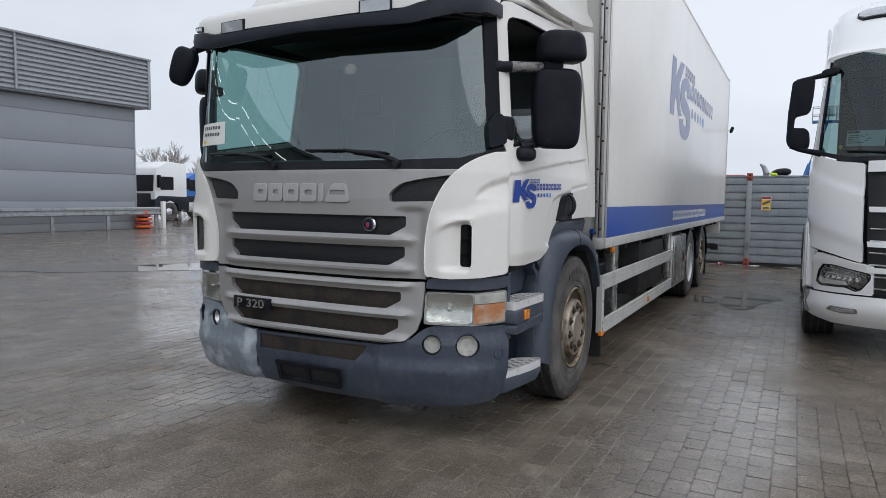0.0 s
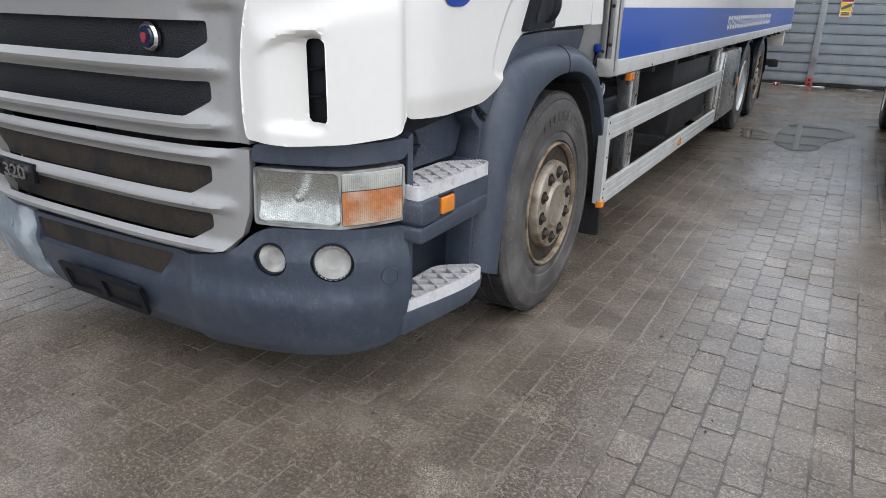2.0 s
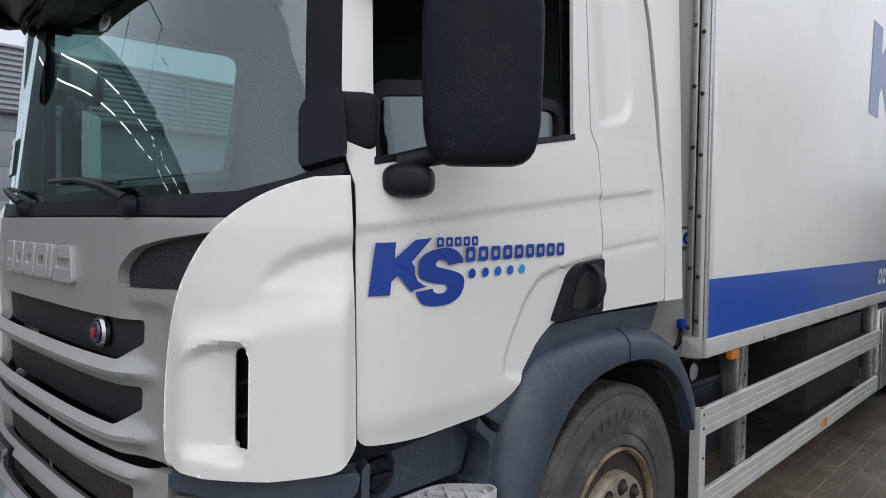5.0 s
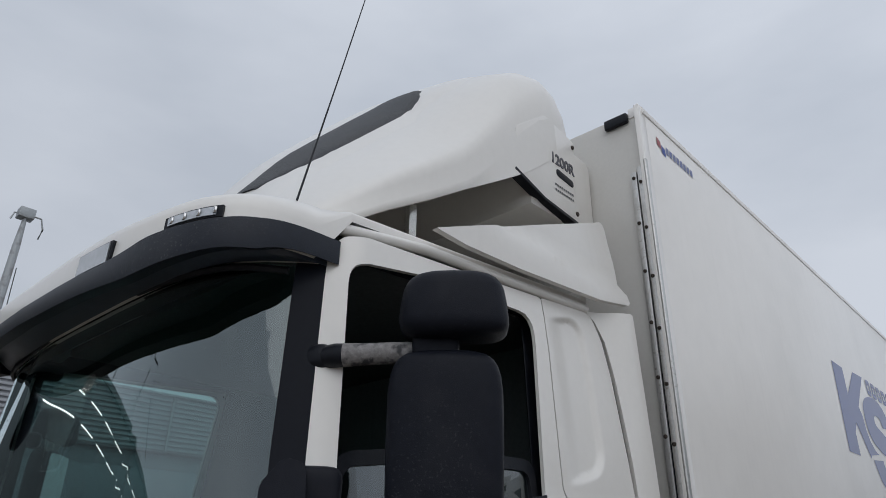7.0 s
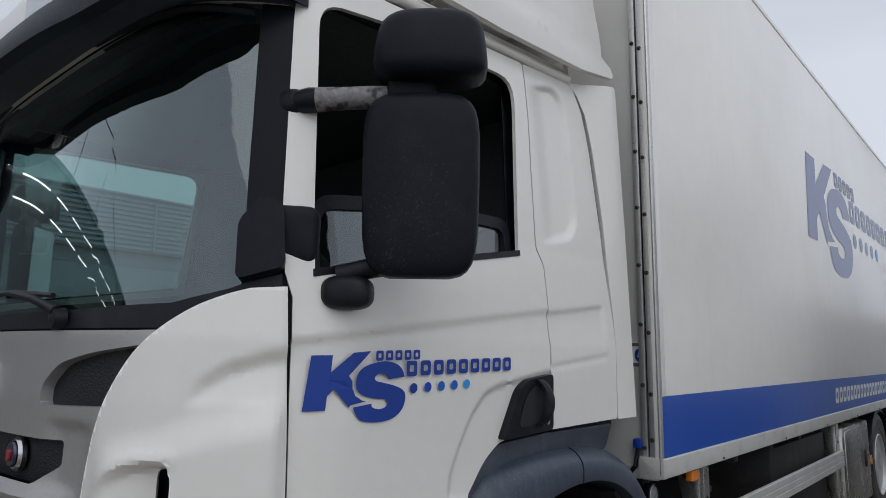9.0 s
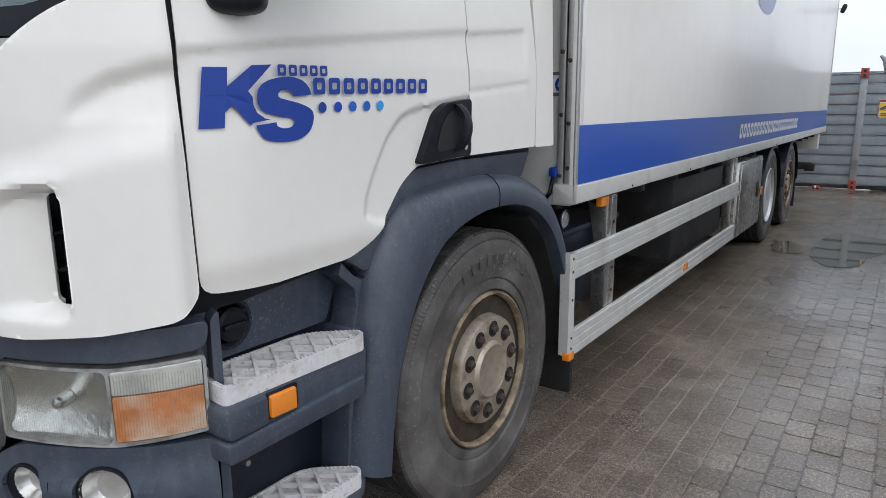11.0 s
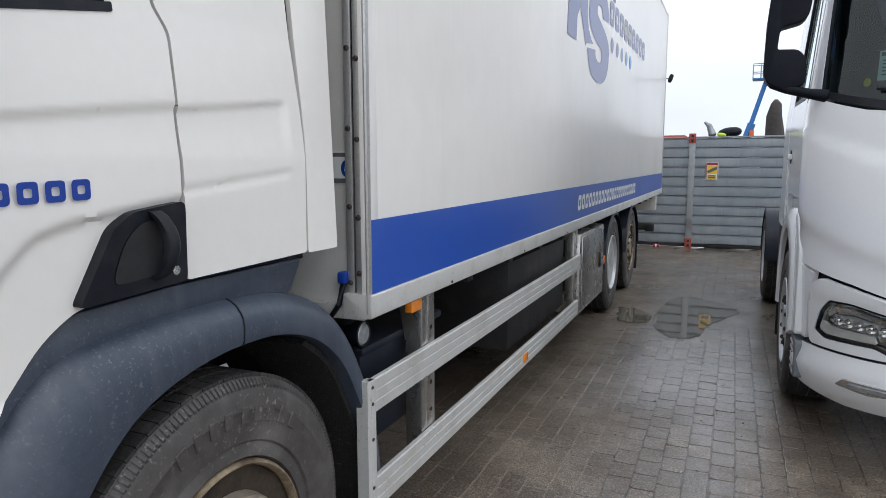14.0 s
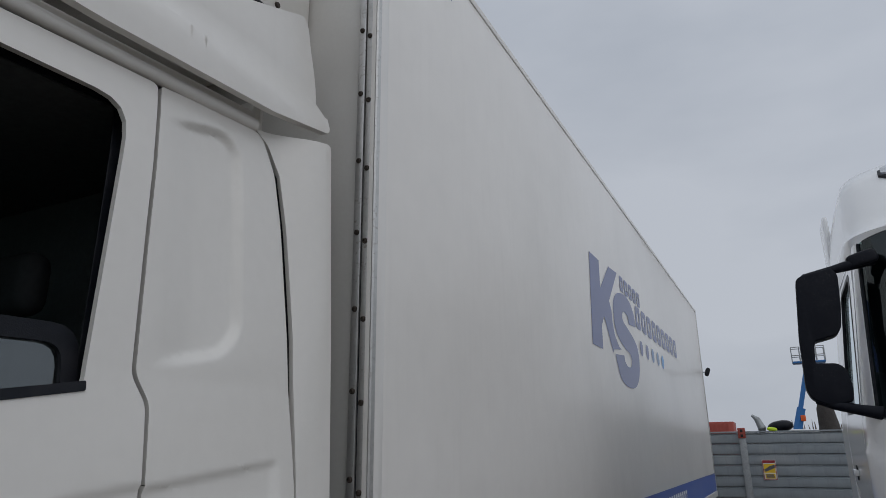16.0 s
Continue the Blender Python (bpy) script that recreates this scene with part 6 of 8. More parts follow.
# ------------------------------------------------ chassis and side guards
for sgn in (1, -1):
    box("chassis_rail", (sgn * 0.34, sgn * 0.43, -1.0, 10.3, 0.72, 0.98), CHASSIS, truck, 0.006, "dark steel chassis rail")
for k in range(14):
    box("cross_member", (-1.2, 1.2, 1.2 + k * 0.68, 1.28 + k * 0.68, 0.98, 1.06), CHASSIS, truck, 0.004)
for sgn in (1, -1):
    for z0, z1, y0, y1 in ((0.715, 0.835, 0.712, 4.16), (0.35, 0.468, 0.712, 4.10)):
        bm = bmesh.new()
        h = z1 - z0
        prof = [(0.0, 0.0), (0.022, 0.0), (0.022, 0.30 * h), (0.017, 0.32 * h), (0.017, 0.36 * h), (0.022, 0.38 * h), (0.022, 0.62 * h), (0.017, 0.64 * h), (0.017, 0.68 * h), (0.022, 0.70 * h), (0.022, 0.97 * h), (0.018, h), (0.0, h)]
        add_prism(bm, [(sgn * (1.278 + a), z0 + b) for a, b in prof], "y", y0, y1)
        finish("side_guard_rail", bm, ALU_D, truck, "dirty ribbed aluminium side guard rail", 20)
    rings = [[(sgn * x, 0.692, z) for x, z in ((1.25, 0.36), (1.295, 0.35), (1.295, 0.835), (1.25, 0.835))], [(sgn * x, 0.737, z) for x, z in ((1.27, 0.36), (1.302, 0.35), (1.302, 0.835), (1.27, 0.835))]]
    cp = loft("guard_end_plate", rings, ALU_D, truck, label="riveted aluminium end plate of the side guard", smooth=30)
    for z in (0.39, 0.44, 0.62, 0.75, 0.81):
        lathe("rivet", [(0, 0), (0, 0.007), (0.003, 0.006), (0.004, 0)], (sgn * 1.300, 0.718, z), NUT, cp, "x", 8, sgn)
    box("corner_reflector", (sgn * 1.27, sgn * 1.306, 0.69, 0.745, 0.335, 0.372), ORANGE, truck, 0.003, "small amber corner reflector")
    for yy in (1.17, 4.02):
        po = prism("guard_post", [(sgn * 1.16, 1.05), (sgn * 1.275, 1.05), (sgn * 1.275, 0.36), (sgn * 1.20, 0.36), (sgn * 1.20, 0.85)], "y", yy, yy + 0.055, STEEL, truck, 0.003, "pressed steel guard post with holes")
        box("post_flange", (sgn * 1.262, sgn * 1.275, yy + 0.05, yy + 0.13, 0.36, 1.04), STEEL, po, 0.003)
        for k in range(5):
            lathe("hole", [(0, 0), (0, 0.010), (0.002, 0.010), (0.002, 0)], (sgn * 1.2755, yy + 0.09, 0.42 + k * 0.12), CHASSIS, po, "x", 8, sgn)
    box("side_marker", (sgn * 1.255, sgn * 1.288, 1.06, 1.15, 1.0, 1.045), ORANGE, truck, 0.004, "amber side marker lamp")
    box("rail_reflector", (sgn * 1.295, sgn * 1.306, 2.55, 2.64, 0.375, 0.425), ORANGE, truck, 0.003, "amber reflector on the lower rail")
    # work lamp under the box
    wk = lathe("work_lamp", [(-0.06, 0.0), (-0.055, 0.03), (-0.02, 0.048), (0.012, 0.050), (0.016, 0.046), (0.010, 0.042), (0.010, 0.0)], (sgn * 1.19, 0.83, 0.965), BLACK, truck, "x", 20, sgn, "round work lamp under the box")
    lathe("lens", [(0.0, 0.0), (0.0, 0.042), (0.005, 0.036), (0.008, 0.0)], (sgn * 1.20, 0.83, 0.965), LEDGLASS, wk, "x", 18, sgn)
    box("lamp_bracket", (sgn * 1.12, sgn * 1.17, 0.80, 0.86, 1.0, 1.06), CHASSIS, wk, 0.004)
    bb = box("battery_box", (sgn * 0.62, sgn * 1.17, 0.86, 1.55, 0.50 if sgn > 0 else 0.36, 0.90), PLASTIC_D, truck, 0.02, "dark plastic battery box behind the guard")
    box("battery_lid", (sgn * 0.60, sgn * 1.19, 0.84, 1.57, 0.87, 0.905), PLASTIC_D, bb, 0.01)
    tb = box("tool_box", (sgn * 0.75, sgn * 1.298, 4.14, 5.20, 0.335, 1.0), STEEL, truck, 0.012, "stainless steel tool box with a latch")
    box("tool_box_door", (sgn * 1.298, sgn * 1.306, 4.20, 5.16, 0.36, 0.975), STEEL, tb, 0.004)
    box("latch", (sgn * 1.305, sgn * 1.318, 4.93, 4.99, 0.62, 0.76), CHASSIS, tb, 0.004)
    box("side_marker", (sgn * 1.28, sgn * 1.30, 5.25, 5.32, 0.60, 0.68), ORANGE, truck, 0.004, "amber side marker lamp")
    box("pallet_box", (sgn * 0.50, sgn * 1.20, 2.55, 3.98, 0.44 if sgn > 0 else 0.32, 0.985), CHASSIS, truck, 0.01, "black storage box under the body")
    # rear mudguards
    for yc in (AXLE, TAG):
        rings = []
        for k in range(17):
            a = math.pi * (0.02 + 0.96 * k / 16)
            yy, zz = yc - 0.575 * math.cos(a), 0.50 + 0.56 * math.sin(a)
            rings.append([(sgn * 0.62, yy, zz), (sgn * 1.27, yy, zz), (sgn * 1.28, yy, zz - 0.03), (sgn * 1.272, yy * 1.0, zz - 0.012), (sgn * 0.62, yy, zz - 0.012)])
        loft("rear_mudguard", rings, PLASTIC_D, truck, label="black plastic rear mudguard", smooth=50)
    box("axle_flap", (sgn * 0.70, sgn * 1.26, TAG + 0.60, TAG + 0.62, 0.15, 0.62), FUR, truck, 0.004, "black rubber flap")
    box("tail_lamp_box", (sgn * 0.85, sgn * 1.24, B1 - 0.25, B1 - 0.05, 0.78, 1.02), CREAM, truck, 0.01, "rusty rear lamp bracket")
    box("underrun_end", (sgn * 1.10, sgn * 1.24, B1 - 0.40, B1 - 0.30, 0.44, 0.56), CHASSIS, truck, 0.01)
box("underrun_bar", (-1.2, 1.2, B1 - 0.38, B1 - 0.28, 0.46, 0.57), CHASSIS, truck, 0.01, "black rear underrun bar")
tube("front_axle", [(-1.0, FRONT, 0.5), (1.0, FRONT, 0.5)], 0.07, CHASSIS, truck, 10)
for yc in (AXLE, TAG):
    tube("rear_axle", [(-0.9, yc, 0.51), (0.9, yc, 0.51)], 0.09, CHASSIS, truck, 10)
box("fuel_tank", (-1.22, -0.52, 1.60, 2.50, 0.33, 0.99), CHASSIS, truck, 0.06, "dark dirty fuel tank under the body")
box("engine_block", (-0.33, 0.33, -1.2, 0.9, 0.36, 1.10), CHASSIS, truck, 0.05, "dark engine under the cab")
# unseen block added behind the bumper to keep light off the ground below
box("belly_plate", (-1.0, 1.0, -1.30, -0.55, 0.27, 0.40), CHASSIS, truck, 0.02, "dark belly under the bumper")
box("blue_connector", (1.17, 1.21, B0 - 0.04, B0, 1.17, 1.212), LOGO, truck, 0.008, "blue air connector")
tube("air_hose", [(1.19, B0 - 0.03, 1.17), (1.185, B0 - 0.05, 1.10), (1.12, B0 - 0.02, 1.03), (0.8, B0 + 0.1, 1.0)], 0.01, BLACK, truck, 8)
for sgn in (1, -1):
    box("box_sub_frame", (sgn * 0.9, sgn * 1.275, 0.715, 0.775, 1.045, 1.098), ALU_D, body, 0.006)

# ------------------------------------------------ wipers and cab interior
for x0, x1 in ((0.62, -0.02), (-0.28, -0.92)):
    a = CAB(x0, 1.665, 0.03)
    b = CAB((x0 + x1) / 2, 1.725, 0.035)
    c0, c1 = CAB(x0 - 0.06, 1.71, 0.02), CAB(x1, 1.735, 0.015)
    wp = tube("wiper", [a, CAB(x0 - 0.1, 1.70, 0.05), b], [0.016, 0.012, 0.009], BLACK, truck, 8, "black windscreen wiper")
    tube("wiper_blade", [c0, CAB((x0 + x1) / 2, 1.73, 0.022), c1], 0.008, BLACK, wp, 6)
    lathe("wiper_pivot", [(0, 0), (0, 0.03), (0.03, 0.026), (0.035, 0)], a - Vector((0, -0.02, 0.02)), BLACK, wp, "y", 14, -1)
box("dashboard", (-1.05, 1.05, -1.18, -0.75, 1.30, 1.70), INTERIOR_G, truck, 0.08, "dark grey dashboard", 3)
box("cab_floor", (-1.05, 1.05, -1.2, 0.3, 1.05, 1.12), INTERIOR, truck, 0.01)
box("rear_lining", (-1.06, 1.06, 0.27, 0.32, 1.1, 2.62), CURTAIN, truck, 0.01, "dark cab rear lining")
box("roof_lining", (-1.02, 1.02, -1.05, 0.33, 2.61, 2.65), INTERIOR_G, truck, 0.01)
for x in (0.55, -0.55):
    seat = box("cab_seat", (x - 0.25, x + 0.25, -0.52, -0.02, 1.38, 1.52), INTERIOR, truck, 0.05, "dark cab seat", 3)
    box("backrest", (x - 0.24, x + 0.24, -0.06, 0.08, 1.48, 2.12), INTERIOR, seat, 0.06, "", 3)
    box("headrest", (x - 0.13, x + 0.13, -0.03, 0.06, 2.14, 2.32), INTERIOR, seat, 0.05, "", 3)
wheel_pts = [(0.55 + 0.22 * math.cos(a), -0.70 + 0.10 * math.sin(a), 1.72 + 0.195 * math.sin(a)) for a in (2 * math.pi * k / 32 for k in range(33))]
tube("steering_wheel", wheel_pts, 0.016, INTERIOR, truck, 8, "dark steering wheel")
pp = sheet("windscreen_note", [(-1.10, 1.795), (-0.80, 1.80), (-0.82, 1.955), (-1.10, 1.945)], SCREEN, PAPER, truck, thick=0.002, step=0.03, off=0.004, bevel=0, label="white paper notice stuck to the windscreen")
for k in range(2):
    for bar in glyph_blocks(7, 0.13, 0.022, 0.0, 0.3, k):
        sheet("print_bar", [(-1.05 + 1.5 * u, 1.86 + 0.045 * k + v) for u, v in bar], SCREEN, INK, pp, thick=0, step=0.05, off=0.006, bevel=0)
sheet("note_dot", [(-1.03 + 0.022 * math.cos(q), 1.82 + 0.014 * math.sin(q)) for q in (k * math.pi / 6 for k in range(12))], SCREEN, YELLOW, pp, thick=0, step=1, off=0.006, bevel=0)
sheet("sensor_patch", rounded([(0.235, 2.195), (0.30, 2.19), (0.32, 2.215), (0.305, 2.25), (0.25, 2.255), (0.225, 2.225)], 0.012), SCREEN, HAZY, truck, thick=0.003, step=0.05, off=0.001, bevel=0, label="small clear sensor patch on the windscreen")

# ---------------------------------------------------------------- ground
def ground_mat(name, island=0.0, rand=0.0, sand=False):
    """Wet dirty concrete pavers: brown mud film, darker damp patches, gloss where the film is wet."""
    m = bpy.data.materials.new(name)
    m.use_nodes = True
    n, l = m.node_tree.nodes, m.node_tree.links
    p = n["Principled BSDF"]
    geo = n.new("ShaderNodeNewGeometry")

    def noise_of(scale, detail=6.0, rough=0.6):
        t = n.new("ShaderNodeTexNoise")
        t.inputs["Scale"].default_value, t.inputs["Detail"].default_value, t.inputs["Roughness"].default_value = scale, detail, rough
        l.new(geo.outputs["Position"], t.inputs["Vector"])
        return t.outputs["Fac"]

    def span(fac, a, b, lo=0.0, hi=1.0):
        r = n.new("ShaderNodeMapRange")
        for key, v in (("From Min", a), ("From Max", b), ("To Min", lo), ("To Max", hi)):
            r.inputs[key].default_value = v
        l.new(fac, r.inputs["Value"])
        return r.outputs["Result"]

    def blend(fac, c1, c2, mode="MIX"):
        b = n.new("ShaderNodeMixRGB")
        b.blend_type = mode
        for key, v in (("Fac", fac), ("Color1", c1), ("Color2", c2)):
            if isinstance(v, (int, float)):
                b.inputs[key].default_value = v
            elif isinstance(v, tuple):
                b.inputs[key].default_value = (*v, 1)
            else:
                l.new(v, b.inputs[key])
        return b.outputs["Color"]
    col = blend(span(noise_of(0.55, 4), 0.38, 0.62), (0.105, 0.077, 0.053), (0.149, 0.116, 0.085))
    col = blend(span(noise_of(3.2, 8), 0.45, 0.85), col, (0.068, 0.051, 0.036))
    # film of mud that hides the blocks in broad patches
    mud = span(noise_of(0.42, 5, 0.6), 0.50, 0.62, 0.0, 0.75)
    col = blend(mud, col, (0.128, 0.096, 0.067))
    col = blend(span(noise_of(75, 6, 0.8), 0.49, 0.62, 0, 0.8), col, (0.42, 0.35, 0.275))
    col = blend(span(noise_of(190, 3, 0.8), 0.52, 0.60, 0, 0.9), col, (0.028, 0.023, 0.018))
    pits = span(noise_of(46, 4, 0.75), 0.60, 0.67, 0, 0.85)
    col = blend(pits, col, (0.035, 0.028, 0.021))
    if sand:
        # grit in the joints: pale beside the truck's track, dark and wet farther out
        sep = n.new("ShaderNodeSeparateXYZ")
        l.new(geo.outputs["Position"], sep.inputs[0])
        near = span(sep.outputs["X"], 1.75, 2.05, 0.22, -0.12)
        add = n.new("ShaderNodeMath")
        add.operation = "ADD"
        l.new(noise_of(1.1, 5), add.inputs[0])
        l.new(near, add.inputs[1])
        f = span(add.outputs[0], 0.48, 0.62)
        col = blend(f, (0.055, 0.043, 0.032), (0.27, 0.225, 0.175))
        col = blend(span(noise_of(160, 3, 0.8), 0.48, 0.60, 0, 0.85), col, (0.05, 0.042, 0.034))
    else:
        # loose grit lying in drifts
        f = span(noise_of(2.1, 6, 0.7), 0.48, 0.64)
        dots = span(noise_of(240, 2, 0.6), 0.54, 0.60)
        k = n.new("ShaderNodeMath")
        k.operation = "MULTIPLY"
        l.new(f, k.inputs[0])
        l.new(dots, k.inputs[1])
        col = blend(k.outputs[0], col, (0.50, 0.44, 0.36))
    if island:
        col = blend(1.0, col, span(geo.outputs["Random Per Island"], 0, 1, 1 - island, 1 + island), "MULTIPLY")
    if rand:
        col = blend(1.0, col, span(n.new("ShaderNodeObjectInfo").outputs["Random"], 0, 1, 1 - rand, 1 + rand), "MULTIPLY")
    l.new(col, p.inputs["Base Color"])
    wet = span(noise_of(0.75, 5), 0.38, 0.66, 0.50, 0.20)
    l.new(wet, p.inputs["Roughness"])
    p.inputs["Specular IOR Level"].default_value = 0.36
    b = n.new("ShaderNodeBump")
    b.inputs["Strength"].default_value, b.inputs["Distance"].default_value = 1.0, 0.0032
    l.new(noise_of(110, 6, 0.8), b.inputs["Height"])
    b2 = n.new("ShaderNodeBump")
    b2.inputs["Strength"].default_value, b2.inputs["Distance"].default_value = 1.0, 0.006
    l.new(noise_of(7, 4), b2.inputs["Height"])
    l.new(b2.outputs["Normal"], b.inputs["Normal"])
    l.new(b.outputs["Normal"], p.inputs["Normal"])
    # a film of water over the stone, thicker in some stretches
    place = n.new("ShaderNodeSeparateXYZ")
    l.new(geo.outputs["Position"], place.inputs[0])
    lane = n.new("ShaderNodeMath")
    lane.operation = "SUBTRACT"
    lane.inputs[1].default_value = 2.15
    l.new(place.outputs["X"], lane.inputs[0])
    away = n.new("ShaderNodeMath")
    away.operation = "ABSOLUTE"
    l.new(lane.outputs[0], away.inputs[0])
    # the lane between the trucks and the open yard hold more water
    total = noise_of(0.6, 6, 0.65)
    for extra in (span(away.outputs[0], 0.25, 0.75, 0.14, 0.0), span(place.outputs["X"], -3.0, -1.2, 0.14, 0.0)):
        add = n.new("ShaderNodeMath")
        add.operation = "ADD"
        l.new(total, add.inputs[0])
        l.new(extra, add.inputs[1])
        total = add.outputs[0]
    film = span(total, 0.44, 0.64, 0.04, 1.0)
    l.new(film, p.inputs["Coat Weight"])
    p.inputs["Coat IOR"].default_value = 1.6
    p.inputs["Coat Roughness"].default_value = 0.09
    b3 = n.new("ShaderNodeBump")
    b3.inputs["Strength"].default_value, b3.inputs["Distance"].default_value = 1.0, 0.0018
    l.new(noise_of(38, 5, 0.7), b3.inputs["Height"])
    l.new(b3.outputs["Normal"], p.inputs["Coat Normal"])
    return m


JOINT, GROUND, PAVER, PAVER_ONE = ground_mat("joint_grit", sand=True), ground_mat("wet_dirt_ground"), ground_mat("wet_paver", 0.14), ground_mat("wet_paver_single", 0.0, 0.14)
WATER = material("puddle_water", (0.15, 0.135, 0.11), 0.012, spec=1.0, bump=0.0004, bump_scale=4)

bm = bmesh.new()
xs = [-1500, -300, -80, -40, -20, -10, -5, 0, 3, 6, 12, 30, 80, 300, 1500]
ys = [-1500, -300, -80, -30, -12, -6, -2, 2, 6, 10, 14, 30, 80, 300, 1500]
gv = [[bm.verts.new((x, y, -0.0045)) for y in ys] for x in xs]
for i in range(len(xs) - 1):
    for j in range(len(ys) - 1):
        bm.faces.new((gv[i][j], gv[i + 1][j], gv[i + 1][j + 1], gv[i][j + 1]))
tagged(finish("ground", bm, GROUND, None, "", 0), "wet dirty yard ground with mud film", "ground", kind="structure")

PX, PY, J = 0.1200, 0.1680, 0.004
rnd = random.Random(7)


def paver_mesh(cx, cy, dz):
    """Top, worn shoulder and steep sides of one paver, with blunt corners."""
    a, b, k = PX / 2 - J / 2, PY / 2 - J / 2, 0.012
    tx, ty_ = rnd.uniform(-0.008, 0.008), rnd.uniform(-0.007, 0.007)
    top = max(dz, -0.0006)
    lo, mid, hi = [], [], []
    for x, y in ((-a + k, -b), (a - k, -b), (a, -b + k), (a, b - k), (a - k, b), (-a + k, b), (-a, b - k), (-a, -b + k)):
        x, y = x + rnd.uniform(-0.003, 0.003), y + rnd.uniform(-0.003, 0.003)
        lo.append((cx + x, cy + y, -0.010))
        f, g = rnd.uniform(0.97, 0.995), rnd.uniform(0.91, 0.96)
        lean = x * tx + y * ty_
        mid.append((cx + x * f, cy + y * (1 - (1 - f) * 0.7), top + lean - 0.0009))
        hi.append((cx + x * g, cy + y * (1 - (1 - g) * 0.7), top + lean * g))
    return lo + mid + hi


quads = [tuple(range(16, 24))] + [(k, (k + 1) % 8, 8 + (k + 1) % 8, 8 + k) for k in range(8)] + [(8 + k, 8 + (k + 1) % 8, 16 + (k + 1) % 8, 16 + k) for k in range(8)]
pavement = thing("pavement", (0, 0, 0), "worn concrete block paving, wet and filled with dirt", "pavement", kind="structure")
verts, faces, singles = [], [], []
for i in range(round(27.0 / PX)):
    cx = -21.2 + i * PX
    shift = (0.5 if i % 2 else 0.0) + rnd.uniform(-0.12, 0.12)
    for j in range(round((19.5 if cx > -5 else 29.0) / PY)):
        cy = -7.2 + (j + shift) * PY
        q = paver_mesh(cx, cy, rnd.gauss(0.0005, 0.0008))
        if 1.48 < cx < 2.48 and -0.9 < cy < 5.0 and len(singles) < 299:
            singles.append((cx, cy, q))
            continue
        k = len(verts)
        verts += q
        faces += [tuple(k + v for v in f) for f in quads]
bm = bmesh.new()
add_box(bm, -21.25, 5.82, -7.3, 12.22, -0.008, -0.0016)
add_box(bm, -21.25, -4.95, 12.22, 21.75, -0.008, -0.0016)
mud = bmesh.new()
rows = []
for i in range(196):
    x = -4.0 + 0.05 * i
    row = []
    for j in range(280):
        y = -5.4 + 0.05 * j
        broad = noise.noise(Vector((x * 0.55, y * 0.45, 3.0))) + 0.5 * noise.noise(Vector((x * 1.7, y * 1.3, 8.0)))
        fine = noise.noise(Vector((x * 9, y * 9, 1.0))) + 0.6 * noise.noise(Vector((x * 21, y * 21, 5.0)))
        # more mud where tyres have dragged it: before the truck and beside the other one
        drift = 0.15 * step01((1.0 - abs(x - 1.0) / 2.2)) * step01((-0.4 - y) / 1.2) + 0.3 * step01((x - 2.45) / 0.35) * step01((3.5 - y) / 1.5)
        row.append(mud.verts.new((x, y, -0.0022 + 0.0036 * step01((broad + drift - 0.22) / 0.55) + 0.0010 * fine)))
    rows.append(row)
for a, b in zip(rows, rows[1:]):
    for j in range(279):
        mud.faces.new((a[j], b[j], b[j + 1], a[j + 1]))
finish("mud_film", mud, GROUND, pavement, "brown mud filling the joints in patches", 180)["kind"] = "stuff"
finish("joint_grit", bm, JOINT, pavement, "gritty sand between the pavers", 0)
mesh = bpy.data.meshes.new("paver_field")
mesh.from_pydata(verts, [], faces)
mesh.materials.append(PAVER)
field = new("paver_field", mesh)
field.parent = pavement
tagged(field, kind="stuff")
for cx, cy, q in singles:
    me = bpy.data.meshes.new("paver")
    me.from_pydata([(x - cx, y - cy, z) for x, y, z in q], [], quads)
    me.materials.append(PAVER_ONE)
    o = new("paver", me)
    o.location = (cx, cy, 0)
    o.parent = pavement


def puddle(centre, rx, ry, turn, seed, label):
    r = random.Random(seed)
    ph = [r.uniform(0, 6.28) for _ in range(5)]
    bm = bmesh.new()
    n = 90
    ring = []
    for k in range(n):
        a = 2 * math.pi * k / n
        f = 1 + 0.16 * math.sin(2 * a + ph[0]) + 0.12 * math.sin(3 * a + ph[1]) + 0.07 * math.sin(5 * a + ph[2]) + 0.04 * math.sin(9 * a + ph[3]) + 0.03 * math.sin(14 * a + ph[4])
        x, y = rx * f * math.cos(a), ry * f * math.sin(a)
        ring.append(bm.verts.new((centre[0] + x * math.cos(turn) - y * math.sin(turn), centre[1] + x * math.sin(turn) + y * math.cos(turn), 0.0045)))
    bm.faces.new(ring)
    return tagged(finish("puddle", bm, WATER, None, "", 0), label, "puddle")


def lobed_puddle(corners, seed, label):
    """A puddle with a smooth outline through a few corners, its edge running along the paver joints in small steps."""
    r = random.Random(seed)
    bm = bmesh.new()
    path = smooth_path(corners + corners[:1], 9)[:-1]
    bm.faces.new([bm.verts.new((q.x + r.uniform(-0.012, 0.012), q.y + r.uniform(-0.03, 0.03), 0.0045)) for q in path])
    bmesh.ops.recalc_face_normals(bm, faces=bm.faces[:])
    if bm.faces[:][0].normal.z < 0:
        bmesh.ops.reverse_faces(bm, faces=bm.faces[:])
    return tagged(finish("puddle", bm, WATER, None, "", 0), label, "puddle")


